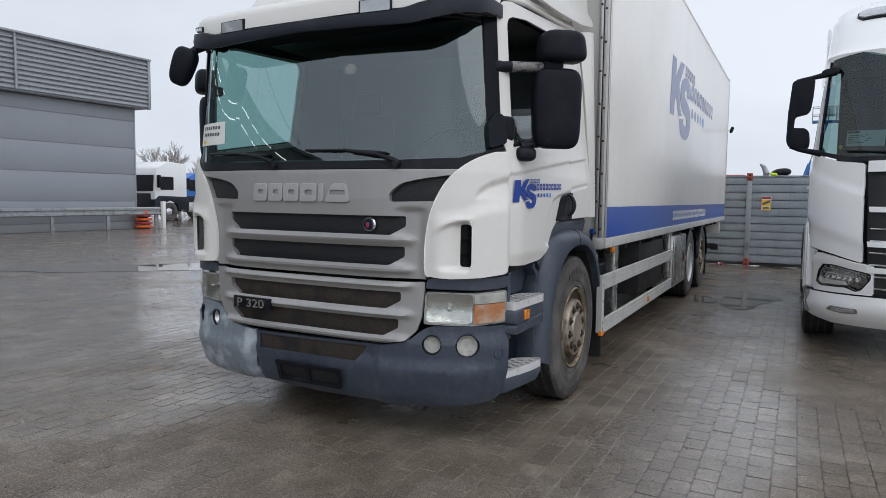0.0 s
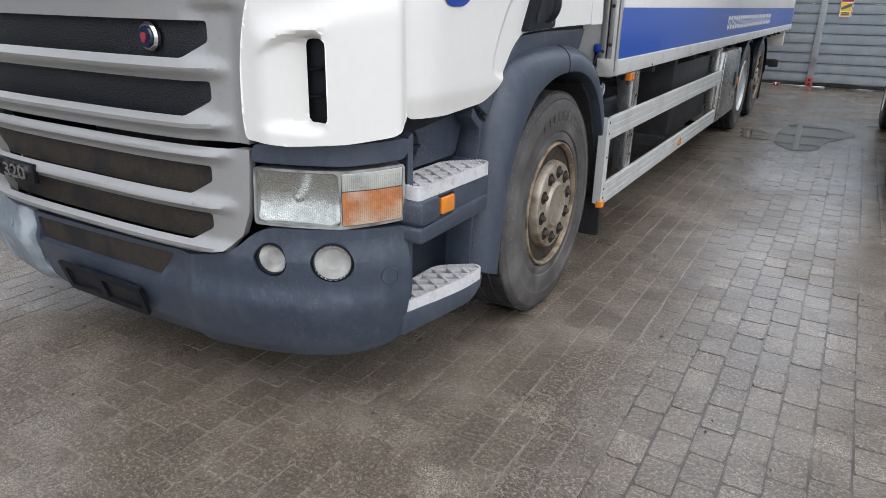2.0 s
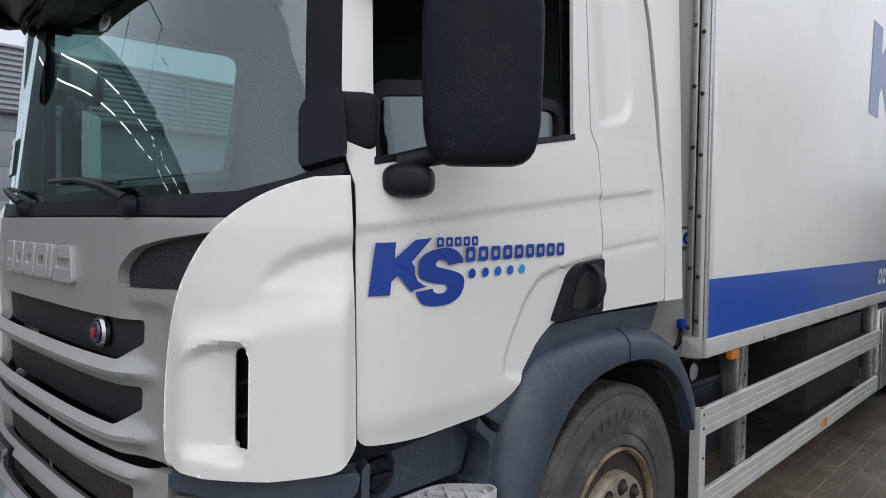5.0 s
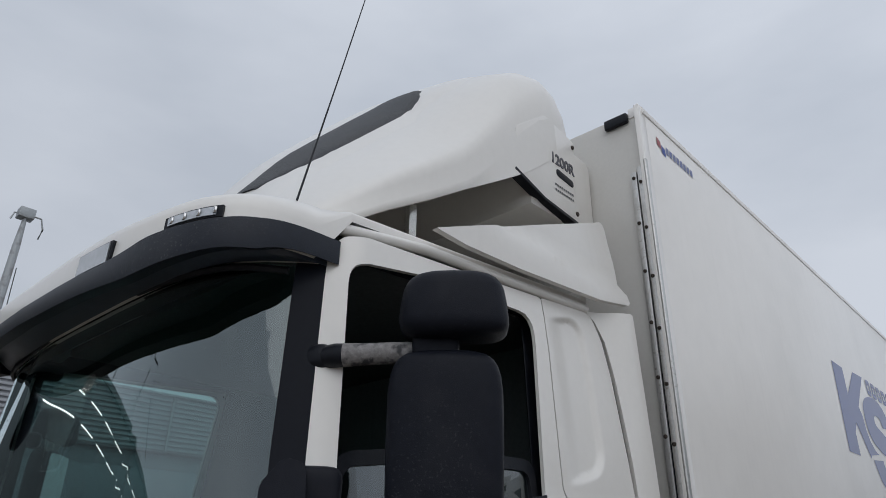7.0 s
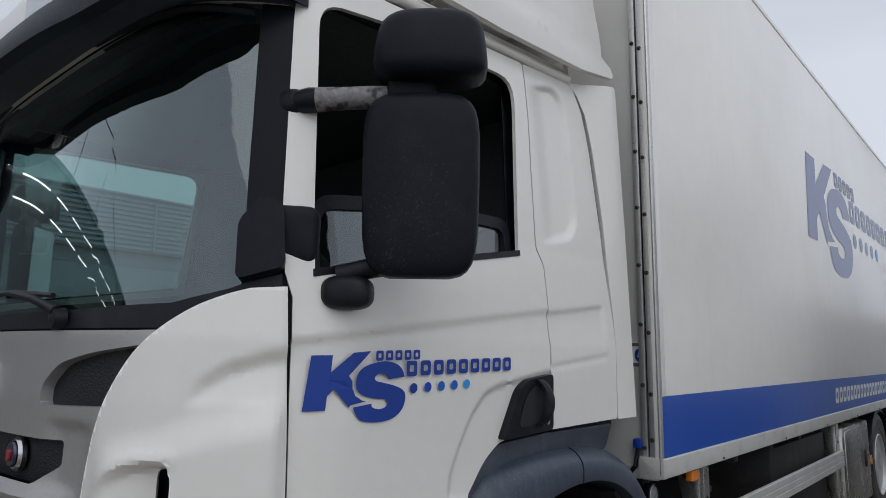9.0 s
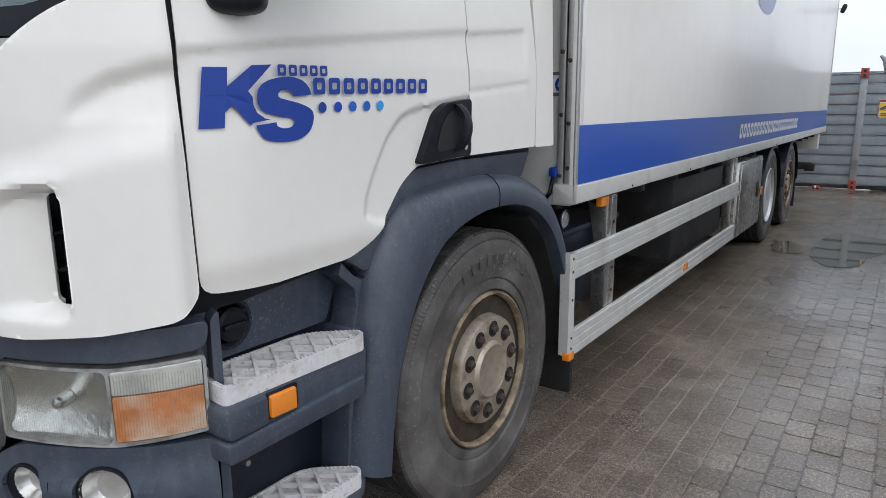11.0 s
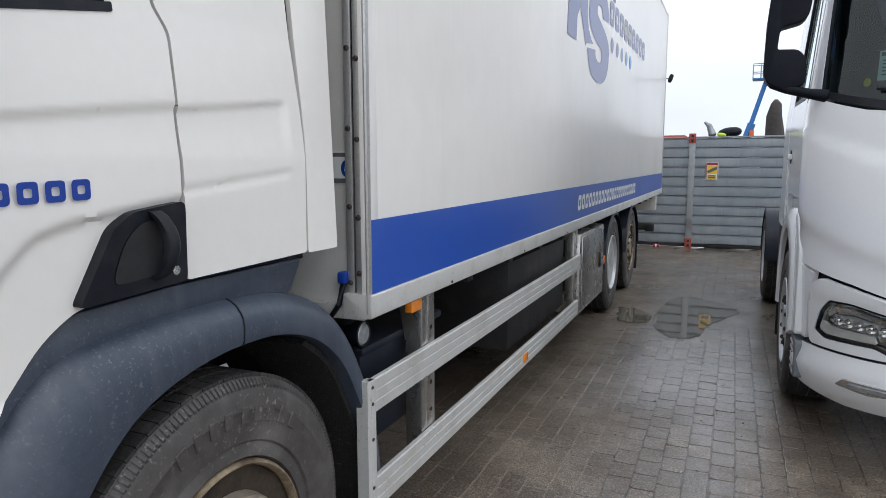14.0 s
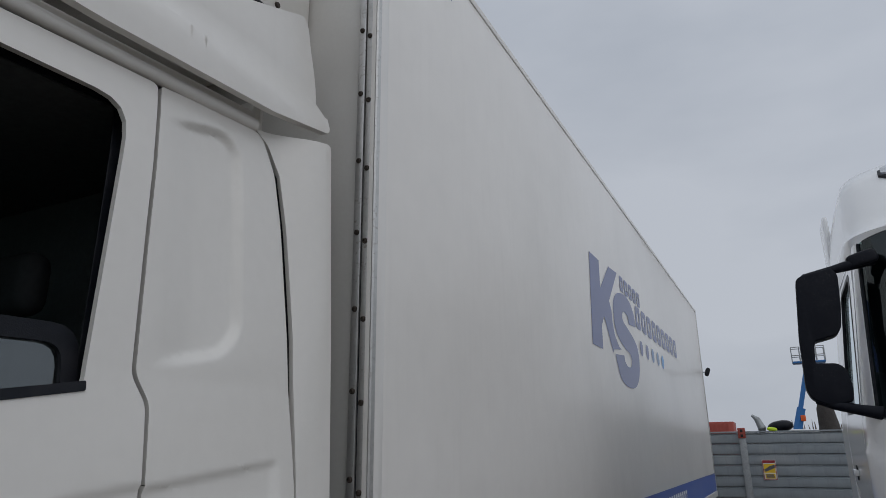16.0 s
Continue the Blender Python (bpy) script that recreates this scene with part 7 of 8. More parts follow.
lobed_puddle([(1.95, 4.98), (2.18, 5.12), (2.27, 5.65), (2.52, 6.25), (2.46, 6.55), (2.10, 6.95), (1.86, 6.85), (1.75, 6.2), (1.77, 5.4)], 3, "shallow puddle reflecting the metal fence")
lobed_puddle([(1.33, 6.12), (1.52, 6.08), (1.69, 5.82), (1.68, 5.50), (1.42, 5.50)], 4, "small wet pool beside the rear wheel")
puddle((-8.6, 4.2), 2.2, 0.75, 0.85, 8, "long shallow puddle in the open yard")
puddle((-7.3, 6.8), 1.5, 0.4, 0.6, 9, "small puddle in the open yard")
rnd = random.Random(11)
bm = bmesh.new()
for _ in range(700):
    x, y = rnd.uniform(-4, 4.5), rnd.uniform(-4.6, 8)
    r = rnd.uniform(0.002, 0.007)
    bmesh.ops.create_icosphere(bm, subdivisions=1, radius=r, matrix=Matrix.LocRotScale((x, y, 0.002), Euler((rnd.random() * 6, rnd.random() * 6, 0)), (1, rnd.uniform(0.6, 1.2), 0.6)))
tagged(finish("grit", bm, TARP, None, "", 0), "loose grit and dirt crumbs on the pavers", "grit", kind="stuff")

# ---------------------------------------------------------------- the white tractor unit beside the box truck
tractor = thing("tractor_unit", (4.05, 5, 0), "glossy white new tractor unit with black mirrors and dark grille", "truck")
TR = Skin(4.05, [(0.25, 1.18, 2.60), (0.5, 1.25, 2.44), (1.0, 1.27, 2.42), (1.85, 1.265, 2.50), (2.0, 1.25, 2.56), (2.85, 1.16, 2.90), (3.2, 1.12, 3.0), (3.75, 0.95, 3.12)], 3.15, 3.0, 2.42, 1.27, 0.73)
TW = 3.84


def ty(y):
    return TR.at_y(y)


def tr_relief(s, z):
    a = abs(s)
    r = 0.018 * step01((1.80 - 0.33 * (1.55 - min(a, 1.55)) - z) / 0.05) * step01((1.9 - a) / 0.3)
    r -= 0.022 * step01((1.20 + 0.30 * (a - 1.2) - z) / 0.10)
    return r


for sgn in (1, -1):
    flip = (lambda o: o) if sgn > 0 else both
    sheet("corner_panel", flip(rounded([(0.845, 0.897), (1.11, 0.962), (1.47, 1.02), (1.66, 1.06), (ty(3.30), 1.30), (ty(3.30), 1.93), (1.62, 1.955), (1.40, 1.915), (1.10, 1.845), (0.86, 1.82)], [0.02, 0, 0, 0.05, 0.05, 0.02, 0, 0, 0, 0.03])), TR, DAFWHITE, tractor, thick=0.03, step=0.04, bevel=0.01, relief=tr_relief, label="glossy white front corner panel")
    sheet("cab_door", flip(rounded([(ty(3.31), 1.31), (ty(3.42), 1.36), (ty(4.30), 1.36), (ty(4.36), 1.10), (ty(4.42), 1.10), (ty(4.42), 2.86), (ty(3.45), 2.86), (ty(3.31), 2.6)], [0.02, 0.05, 0.05, 0.02, 0.02, 0.06, 0.05, 0.02])), TR, DAFWHITE, tractor, holes=[flip(rounded([(ty(3.36), 1.98), (ty(4.30), 2.0), (ty(4.28), 2.78), (ty(3.60), 2.78)], [0.08, 0.06, 0.08, 0.1]))], thick=0.03, step=0.05, bevel=0.008, relief=lambda s, z: -0.01 * step01((1.55 - z) / 0.05), label="glossy white door")
    g = sheet("door_window", flip([(ty(3.35), 1.97), (ty(4.31), 1.99), (ty(4.29), 2.79), (ty(3.58), 2.79)]), TR, SIDEGLASS, tractor, thick=0, step=0.1, off=-0.02, bevel=0)
    sheet("window_seal", flip(rounded([(ty(3.34), 1.96), (ty(4.32), 1.98), (ty(4.30), 2.80), (ty(3.57), 2.80)], [0.08, 0.06, 0.08, 0.1])), TR, BLACK, tractor, holes=[flip(rounded([(ty(3.375), 1.985), (ty(4.29), 2.005), (ty(4.27), 2.77), (ty(3.615), 2.77)], [0.08, 0.06, 0.08, 0.1]))], thick=0.02, step=0.1, off=0.002, bevel=0.002)
    sheet("rear_side", flip([(ty(4.43), 1.08), (ty(5.0), 1.08), (ty(5.0), 2.88), (ty(4.43), 2.88)]), TR, DAFWHITE, tractor, thick=0.03, step=0.1, bevel=0.008, label="glossy white sleeper side")
    # screen pillar, lower front
    sheet("screen_pillar", flip([(1.43, 1.965), (1.64, 1.965), (1.72, 2.85), (1.52, 2.85)]), TR, DAFWHITE, tractor, thick=0.04, step=0.08, off=0.006, bevel=0.01, label="white windscreen pillar")
    sheet("pillar_trim", flip([(1.41, 1.955), (1.43, 1.96), (1.52, 2.85), (1.495, 2.85)]), TR, BLACK, tractor, thick=0.03, step=0.08, off=0.004, bevel=0.003)
    sheet("side_skirt", flip(rounded([(1.385, 0.935), (1.425, 0.81), (1.437, 0.60), (1.60, 0.60), (1.66, 0.95), (1.66, 1.05), (1.47, 1.0), (1.37, 0.985)], [0.01, 0, 0.01, 0.02, 0.02, 0.01, 0, 0.01])), TR, DAFWHITE, tractor, thick=0.03, step=0.04, bevel=0.008, off=-0.004, label="white panel ahead of the wheel")
    sheet("panel_gap", flip([(0.80, 0.86), (1.12, 0.90), (1.36, 0.90), (1.40, 0.60), (1.46, 0.60), (1.45, 1.03), (1.25, 1.03), (0.84, 0.93)]), TR, BLACK, tractor, thick=0.01, step=0.08, off=-0.045, bevel=0)
    lens = [(0.77, 0.745), (0.845, 0.645), (0.90, 0.625), (0.99, 0.655), (1.27, 0.645), (1.345, 0.675), (1.30, 0.79), (1.235, 0.855), (1.10, 0.858), (0.77, 0.80)]

    def lens_ring(k):
        return [(1.06 + (s - 1.06) * (1 - k / 0.28), 0.745 + (z - 0.745) * (1 - k / 0.10)) for s, z in lens]
    panel = sheet("lamp_panel", flip(rounded([(0.745, 0.60), (1.38, 0.592), (1.41, 0.65), (1.40, 0.81), (1.362, 0.925), (1.29, 0.968), (1.11, 0.94), (0.89, 0.888), (0.745, 0.865)], [0.02, 0.02, 0.02, 0, 0.02, 0.02, 0, 0, 0.02])), TR, DAFWHITE, tractor, holes=[flip(rounded(lens_ring(-0.004), 0.02))], thick=0.035, step=0.04, bevel=0.008, relief=lambda s, z: 0.012 * step01((z - 0.84) / 0.06), label="white panel round the head lamp")
    hl = sheet("head_lamp", flip(rounded(lens_ring(-0.004), 0.02)), TR, CHROME, panel, thick=0.01, step=0.06, off=-0.05, bevel=0, label="angular clear head lamp with chrome inside and a row of lights")
    sheet("lamp_frame", flip(rounded(lens_ring(-0.003), 0.02)), TR, BLACK, hl, holes=[flip(rounded(lens_ring(0.008), 0.015))], thick=0.02, step=0.06, off=-0.006, bevel=0.002)
    sheet("light_bar", flip(rounded([(0.98, 0.672), (1.265, 0.665), (1.325, 0.69), (1.30, 0.735), (1.255, 0.715), (1.0, 0.712)], 0.008)), TR, LAMPGLASS, hl, thick=0.02, step=0.06, off=-0.018, bevel=0.004)
    sheet("chrome_bezel", flip(rounded([(0.80, 0.77), (1.10, 0.828), (1.225, 0.826), (1.27, 0.79), (1.255, 0.765), (1.20, 0.80), (1.10, 0.802), (0.80, 0.752)], 0.005)), TR, REFLECTOR, hl, thick=0.02, step=0.06, off=-0.015, bevel=0.004)
    sheet("light_recess", flip(rounded([(0.86, 0.712), (1.235, 0.722), (1.225, 0.782), (1.10, 0.790), (0.86, 0.757)], 0.01)), TR, LEDGLASS, hl, thick=0.01, step=0.06, off=-0.03, bevel=0)
    for k in range(6):
        c = TR(sgn * (0.89 + 0.06 * k), 0.740 + 0.003 * k, -0.020)
        lathe("light_cell", [(0.0, 0.0), (0.0, 0.024), (0.014, 0.021), (0.005, 0.010), (0.010, 0.0)], c, REFLECTOR, hl, "y", 14, -1)
    sheet("lens", flip(rounded(lens_ring(0.004), 0.02)), TR, LENS, hl, thick=0, step=0.06, off=0.004, bevel=0)
    fr = sheet("fog_recess", flip(rounded([(0.86, 0.415), (1.0, 0.40), (1.16, 0.42), (1.11, 0.465), (0.86, 0.462)], 0.012)), TR, CHROME, tractor, thick=0.015, step=0.06, off=0.052, bevel=0.003, label="chrome recess in the bumper")
    sheet("fog_lamp", flip(rounded([(0.89, 0.425), (1.01, 0.416), (1.10, 0.428), (1.08, 0.447), (0.89, 0.448)], 0.008)), TR, LEDGLASS, fr, thick=0.01, step=0.06, off=0.060, bevel=0.003, label="slim clear fog lamp")
    # wheel arch, step trim
    out = [(-0.70, 0.60), (-0.62, 0.95), (-0.40, 1.20), (0.0, 1.28), (0.38, 1.18), (0.56, 0.95), (0.62, 0.55)]
    inn = [(-0.62, 0.55), (-0.54, 0.85), (-0.34, 1.07), (0.0, 1.14), (0.32, 1.06), (0.48, 0.86), (0.54, 0.52)]
    rings = []
    for a, b in zip(smooth_path(out, 4), smooth_path(inn, 4)):
        rings.append([(4.05 + sgn * x, TW + a.lerp(b, f).x, a.lerp(b, f).y) for f, x in ((0, 1.16), (0, 1.25), (0.3, 1.285), (0.8, 1.295), (1.0, 1.28), (1.0, 1.12))])
    loft("wheel_arch", rings, DAFWHITE, tractor, label="white wheel arch flare", smooth=50)
    prism("front_skirt", rounded([(3.0, 0.60), (3.20, 0.58), (3.26, 0.95), (3.36, 1.25), (3.30, 1.30), (3.02, 1.08)], 0.03), "x", 4.05 + sgn * 1.05, 4.05 + sgn * 1.272, DAFWHITE, tractor, 0.012, "white lower cab corner")
    stp = prism("step_trim", rounded([(2.95, 0.36), (3.12, 0.33), (3.24, 0.57), (2.97, 0.57)], 0.02), "x", 4.05 + sgn * 1.0, 4.05 + sgn * 1.265, DAFGREY, tractor, 0.01, "grey plastic entry step")
    for i in range(4):
        for j in range(5):
            box("tread_stud", (4.05 + sgn * 1.262, 4.05 + sgn * 1.272, 3.0 + 0.042 * i + 0.012 * j, 3.022 + 0.042 * i + 0.012 * j, 0.37 + 0.038 * j, 0.387 + 0.038 * j), STEPFLOOR, stp, 0.004)
    well = []
    for k in range(13):
        a = math.pi * k / 12
        well.append([(4.05 + sgn * x, TW - 0.56 * math.cos(a), 0.5 + 0.60 * math.sin(a)) for x in (0.8, 1.26)] + [(4.05 + sgn * x, TW - 0.58 * math.cos(a), 0.5 + 0.62 * math.sin(a)) for x in (1.26, 0.8)])
    loft("wheel_well", well, CHASSIS, tractor, smooth=60)
    box("spray_flap", (4.05 + sgn * 0.95, 4.05 + sgn * 1.28, TW + 0.60, TW + 0.63, 0.25, 1.0), FUR, tractor, 0.005, "black bristled flap")
    # mirrors
    shell = rounded([(1.478, 2.655), (1.44, 2.677), (1.30, 2.70), (1.276, 2.66), (1.286, 2.50), (1.302, 2.378), (1.33, 2.34), (1.432, 2.315), (1.441, 2.29), (1.448, 2.20), (1.345, 2.195), (1.308, 2.155), (1.298, 2.06), (1.305, 2.0), (1.41, 1.98), (1.49, 2.015), (1.512, 2.07), (1.506, 2.34)],
                    [0.02, 0.03, 0.015, 0.02, 0.0, 0.02, 0.03, 0.012, 0.01, 0.012, 0.03, 0.03, 0.02, 0.02, 0.03, 0.03, 0.02, 0.0])
    mi = prism("mirror", [(4.05 + sgn * u, v) for u, v in shell], "y", 2.955, 3.085, MIRROR_BLACK, tractor, 0.022, "tall black twin mirror in one shell on two arms", 50, 3)
    tube("top_arm", [(4.05 + sgn * 1.44, 2.99, 2.665), (4.05 + sgn * 1.30, 2.98, 2.69), (4.05 + sgn * 1.22, 2.98, 2.705), (4.05 + sgn * 1.10, 3.0, 2.735)], [0.02, 0.022, 0.028, 0.036], MIRROR_BLACK, mi, 10)
    rounded_block("arm_bracket", (4.05 + sgn * 1.15, 2.99, 2.735), (0.15, 0.08, 0.075), (0, sgn * 14, 0), MIRROR_BLACK, mi, 4.0)
    tube("bottom_arm", [(4.05 + sgn * 1.47, 2.99, 2.015), (4.05 + sgn * 1.39, 2.98, 1.985), (4.05 + sgn * 1.28, 2.96, 1.955), (4.05 + sgn * 1.19, 2.94, 1.935)], [0.022, 0.026, 0.028, 0.036], MIRROR_BLACK, mi, 10)
    hb = lathe("door_handle", [(0, 0), (0, 0.05), (0.012, 0.045), (0.012, 0)], (4.05 + sgn * 1.262, 4.12, 1.62), BLACK, tractor, "x", 16, sgn, "black recessed door handle")
    box("grip", (4.05 + sgn * 1.265, 4.05 + sgn * 1.29, 4.02, 4.24, 1.60, 1.64), DAFWHITE, hb, 0.01)
    make_wheel("front_wheel", tractor, 4.05 + sgn * 1.265, TW, 0.50, 0.50, 0.30, sgn, 0.10, RIM_CLEAN, True, "front wheel with a bright steel hub")
    make_wheel("rear_wheel", tractor, 4.05 + sgn * 1.27, 7.25, 0.50, 0.50, 0.58, sgn, 0.14, RIM_CLEAN, False, "rear twin wheel")
    rings = []
    for k in range(13):
        a = math.pi * (0.05 + 0.9 * k / 12)
        yy, zz = 7.25 - 0.58 * math.cos(a), 0.48 + 0.58 * math.sin(a)
        rings.append([(4.05 + sgn * 0.6, yy, zz), (4.05 + sgn * 1.28, yy, zz), (4.05 + sgn * 1.29, yy, zz - 0.05), (4.05 + sgn * 0.6, yy, zz - 0.02)])
    loft("rear_mudguard", rings, PLASTIC_D, tractor, label="dark plastic rear mudguard", smooth=50)
    box("roof_deflector", (4.05 + sgn * 1.10, 4.05 + sgn * 1.14, 5.0, 5.42, 2.6, 3.60), DAFWHITE, tractor, 0.015, "white side deflector behind the cab")
    box("side_tank", (4.05 + sgn * 0.55, 4.05 + sgn * 1.18, 5.1, 6.4, 0.42, 1.0), CHASSIS, tractor, 0.05)
    box("chassis_rail", (4.05 + sgn * 0.34, 4.05 + sgn * 0.43, 4.0, 8.8, 0.72, 0.98), CHASSIS, tractor, 0.006)
front = sheet("bumper", rounded(sym([(1.15, 0.285), (1.50, 0.33), (1.585, 0.42), (1.50, 0.575), (0.8, 0.585)]), [0, 0.05, 0.05, 0.03, 0, 0, 0.03, 0.05, 0.05, 0]), TR, DAFWHITE, tractor, thick=0.05, step=0.06, bevel=0.012, relief=lambda s, z: 0.05 * step01((0.56 - z) / 0.12) - 0.03 * step01((0.36 - z) / 0.08), label="glossy white bumper")
sheet("bumper_gap", sym([(1.47, 0.56), (1.47, 0.62)]), TR, BLACK, tractor, thick=0.01, step=0.1, off=-0.02, bevel=0)
sheet("front_panel", sym([(0.83, 1.74), (0.83, 1.84), (0.6, 1.845)]), TR, DAFWHITE, tractor, thick=0.03, step=0.06, off=0.01, bevel=0.008, label="white panel under the windscreen")
gp = sheet("grille", sym([(0.80, 0.59), (0.84, 1.75)]), TR, MESH, tractor, thick=0.02, step=0.08, off=-0.03, bevel=0, label="black honeycomb grille with white bars")
for z in (1.42, 1.10, 0.86):
    sheet("grille_bar", sym([(0.80, z - 0.05), (0.81, z)]), TR, DAFWHITE, gp, thick=0.03, step=0.1, off=0.01, bevel=0.008)
for k in range(6):
    sheet("chrome_strip", sym([(0.79, 0.66 + k * 0.11), (0.79, 0.672 + k * 0.11)]), TR, CHROME, gp, thick=0.01, step=0.1, off=-0.012, bevel=0)
sc = sheet("windscreen", sym([(1.0, 1.86), (1.412, 1.955), (1.497, 2.85), (1.0, 2.90)]), TR, TRACTOR_GLASS, tractor, thick=0, step=0.06, off=-0.006, bevel=0, label="dark tinted windscreen")
sc.visible_shadow = False
sheet("screen_seal", sym([(1.0, 1.84), (1.39, 1.925), (1.40, 1.965), (1.0, 1.885)]), TR, BLACK, tractor, thick=0.02, step=0.08, off=0.004, bevel=0.003)
sheet("shade_band", sym([(1.45, 2.72), (1.46, 2.86), (1.0, 2.91)]), TR, BLACK, sc, thick=0.004, step=0.08, off=-0.012, bevel=0)
for a, b in ((-0.15, -1.05), (0.75, -0.05)):
    tube("wiper", [TR(a, 1.875, 0.03), TR((a + b) / 2, 1.915, 0.035), TR(b, 1.945, 0.02)], [0.014, 0.01, 0.008], BLACK, tractor, 6, "black wiper")
ex = rounded_block("front_mirror", (3.55, 2.62, 2.60), (0.34, 0.16, 0.17), (20, 0, 12), MIRROR_BLACK, tractor, 3.0, 0.0, "black front-view mirror")
tube("mirror_stalk", [(3.55, 2.66, 2.66), (3.75, 2.80, 2.80), (3.85, 2.88, 2.88)], 0.03, MIRROR_BLACK, ex)
note = sheet("windscreen_note", [(-1.08, 1.99), (-0.72, 1.98), (-0.72, 2.13), (-1.08, 2.14)], TR, PAPER, tractor, thick=0.002, step=0.2, off=-0.03, bevel=0, label="printed sheet behind the windscreen")
for k in range(5):
    sheet("print_bar", [(-1.06, 2.015 + k * 0.018), (-0.90 + 0.03 * (k % 3), 2.015 + k * 0.018), (-0.90 + 0.03 * (k % 3), 2.021 + k * 0.018), (-1.06, 2.021 + k * 0.018)], TR, INK, note, thick=0, step=1, off=-0.028, bevel=0)
sheet("print_bar", [(-1.07, 2.112), (-0.95, 2.11), (-0.95, 2.13), (-1.07, 2.132)], TR, INK, note, thick=0, step=1, off=-0.028, bevel=0)
sheet("note_dot", [(-1.13 + 0.022 * math.cos(q), 1.985 + 0.022 * math.sin(q)) for q in (k * math.pi / 8 for k in range(16))], TR, YELLOW, note, thick=0, step=1, off=-0.026, bevel=0)
prism("cab_core", rounded([(3.0, 1.0), (4.95, 1.0), (4.95, 3.3), (3.5, 3.3), (3.28, 2.95), (4.5, 2.9), (4.5, 1.9), (3.0, 1.75)], 0.02), "x", 4.05 - 0.98, 4.05 + 0.98, INTERIOR, tractor, 0.01, "dark cab interior")
R_Z = [2.85, 2.92, 2.98, 3.10, 3.37, 3.50, 3.62, 3.74, 3.82]
R_W = [1.165, 1.185, 1.16, 1.15, 1.12, 1.08, 1.0, 0.88, 0.7]
R_N = [2.885, 2.88, 2.97, 3.09, 3.36, 3.58, 3.9, 4.4, 4.95]


def roof_plan(f, z):
    """A point of the high roof; f from -1 to 1 runs round the front."""
    w, nose = float(np.interp(z, R_Z, R_W)), float(np.interp(z, R_Z, R_N))
    t = f * math.pi / 2
    return Vector((4.05 + w * math.copysign(abs(math.sin(t)) ** (2 / 2.9), t), nose + 0.62 * (1 - max(math.cos(t), 0.0) ** (2 / 2.9)), z))


rows = []
for z in (2.85, 2.885, 2.92, 2.95, 2.98, 3.04, 3.10, 3.2, 3.3, 3.37, 3.44, 3.50, 3.56, 3.62, 3.68, 3.74, 3.78, 3.82):
    mid = [roof_plan(f, z) for f in np.linspace(-1, 1, 41)]
    rows.append([Vector((mid[0].x, max(y, mid[0].y), z)) for y in (5.0, 4.4)] + mid + [Vector((mid[-1].x, max(y, mid[-1].y), z)) for y in (4.4, 5.0)])
loft("high_roof", rows, DAFWHITE, tractor, caps=False, closed=False, label="glossy white high roof", smooth=50)
for sgn in (1, -1):
    for nm, mt, grow, off in (("roof_light", LEDGLASS, 0.0, -0.022), ("lamp_frame", BLACK, 0.014, -0.012)):
        rr = []
        for z in (3.315 - grow, 3.345, 3.395, 3.425 + grow):
            inset = 0.05 if z in (3.315 - grow, 3.425 + grow) else 0.0
            fs = np.linspace(0.26, 0.53 + grow - inset, 7)
            a = [roof_plan(sgn * f, z) + Vector((0, off, -off)) for f in fs]
            rr.append(a + [q + Vector((0, 0.03, -0.03)) for q in reversed(a)])
        loft(nm, rr, mt, tractor, label="clear roof lamp in a black frame" if not grow else "", smooth=30)
tube("aerial", [(3.55, 3.75, 3.58), (3.48, 3.9, 3.85)], 0.006, BLACK, tractor, 6, "short roof aerial")
box("fifth_wheel", (3.6, 4.5, 6.7, 7.7, 0.98, 1.15), CHASSIS, tractor, 0.03, "dark coupling plate")
for yc in (TW, 7.25):
    tube("axle", [(3.0, yc, 0.5), (5.1, yc, 0.5)], 0.07, CHASSIS, tractor, 10)
box("engine_block", (3.6, 4.5, 2.9, 4.8, 0.4, 1.0), CHASSIS, tractor, 0.04, "dark engine under the cab")

# ---------------------------------------------------------------- fence behind the trucks
FY = 11.9
fence = thing("fence", (1.7, FY, 0), "grey ribbed steel fence with rust-red post brackets", "fence")
for i, (x0, x1) in enumerate(((-3.6, -0.88), (-0.86, 1.64), (1.74, 4.3), (4.32, 7.0))):
    n = 11
    for k in range(n):
        z0 = 0.07 + k * 0.176
        bm = bmesh.new()
        prof = [(0.0, 0.0), (-0.035, 0.014), (-0.04, 0.05), (-0.040, 0.075), (-0.040, 0.10), (-0.038, 0.145), (-0.004, 0.152), (0.0, 0.174), (0.03, 0.174), (0.03, 0.0)]
        add_prism(bm, [(FY + a, z0 + b) for a, b in prof], "x", x0, x1)
        finish("ribbed_sheet", bm, GALV, fence, "", 25)
    box("bottom_rail", (x0, x1, FY - 0.03, FY + 0.03, 0.01, 0.066), CHASSIS, fence, 0.004)
    box("top_rail", (x0, x1, FY - 0.045, FY + 0.035, 2.008, 2.035), GALV, fence, 0.004)
for x in (-0.87, 1.69, 4.31):
    po = box("post", (x - 0.055, x + 0.055, FY - 0.075, FY - 0.035, 0.02, 2.06), GALV_D, fence, 0.006)
    for z0, z1 in ((0.0, 0.17), (1.92, 2.09)):
        br = box("bracket", (x - 0.06, x + 0.06, FY - 0.10, FY - 0.06, z0, z1), REDOXIDE, po, 0.006, "rust-red corner bracket")
        for dz in (0.045, 0.125):
            box("bracket_hole", (x - 0.02, x + 0.02, FY - 0.103, FY - 0.10, z0 + dz - 0.025, z0 + dz + 0.02), CHASSIS, br, 0.004)
sg = thing("warning_sign", (2.05, FY - 0.05, 1.25), "yellow and red blind-spot warning sign with a vehicle drawing", "sign")
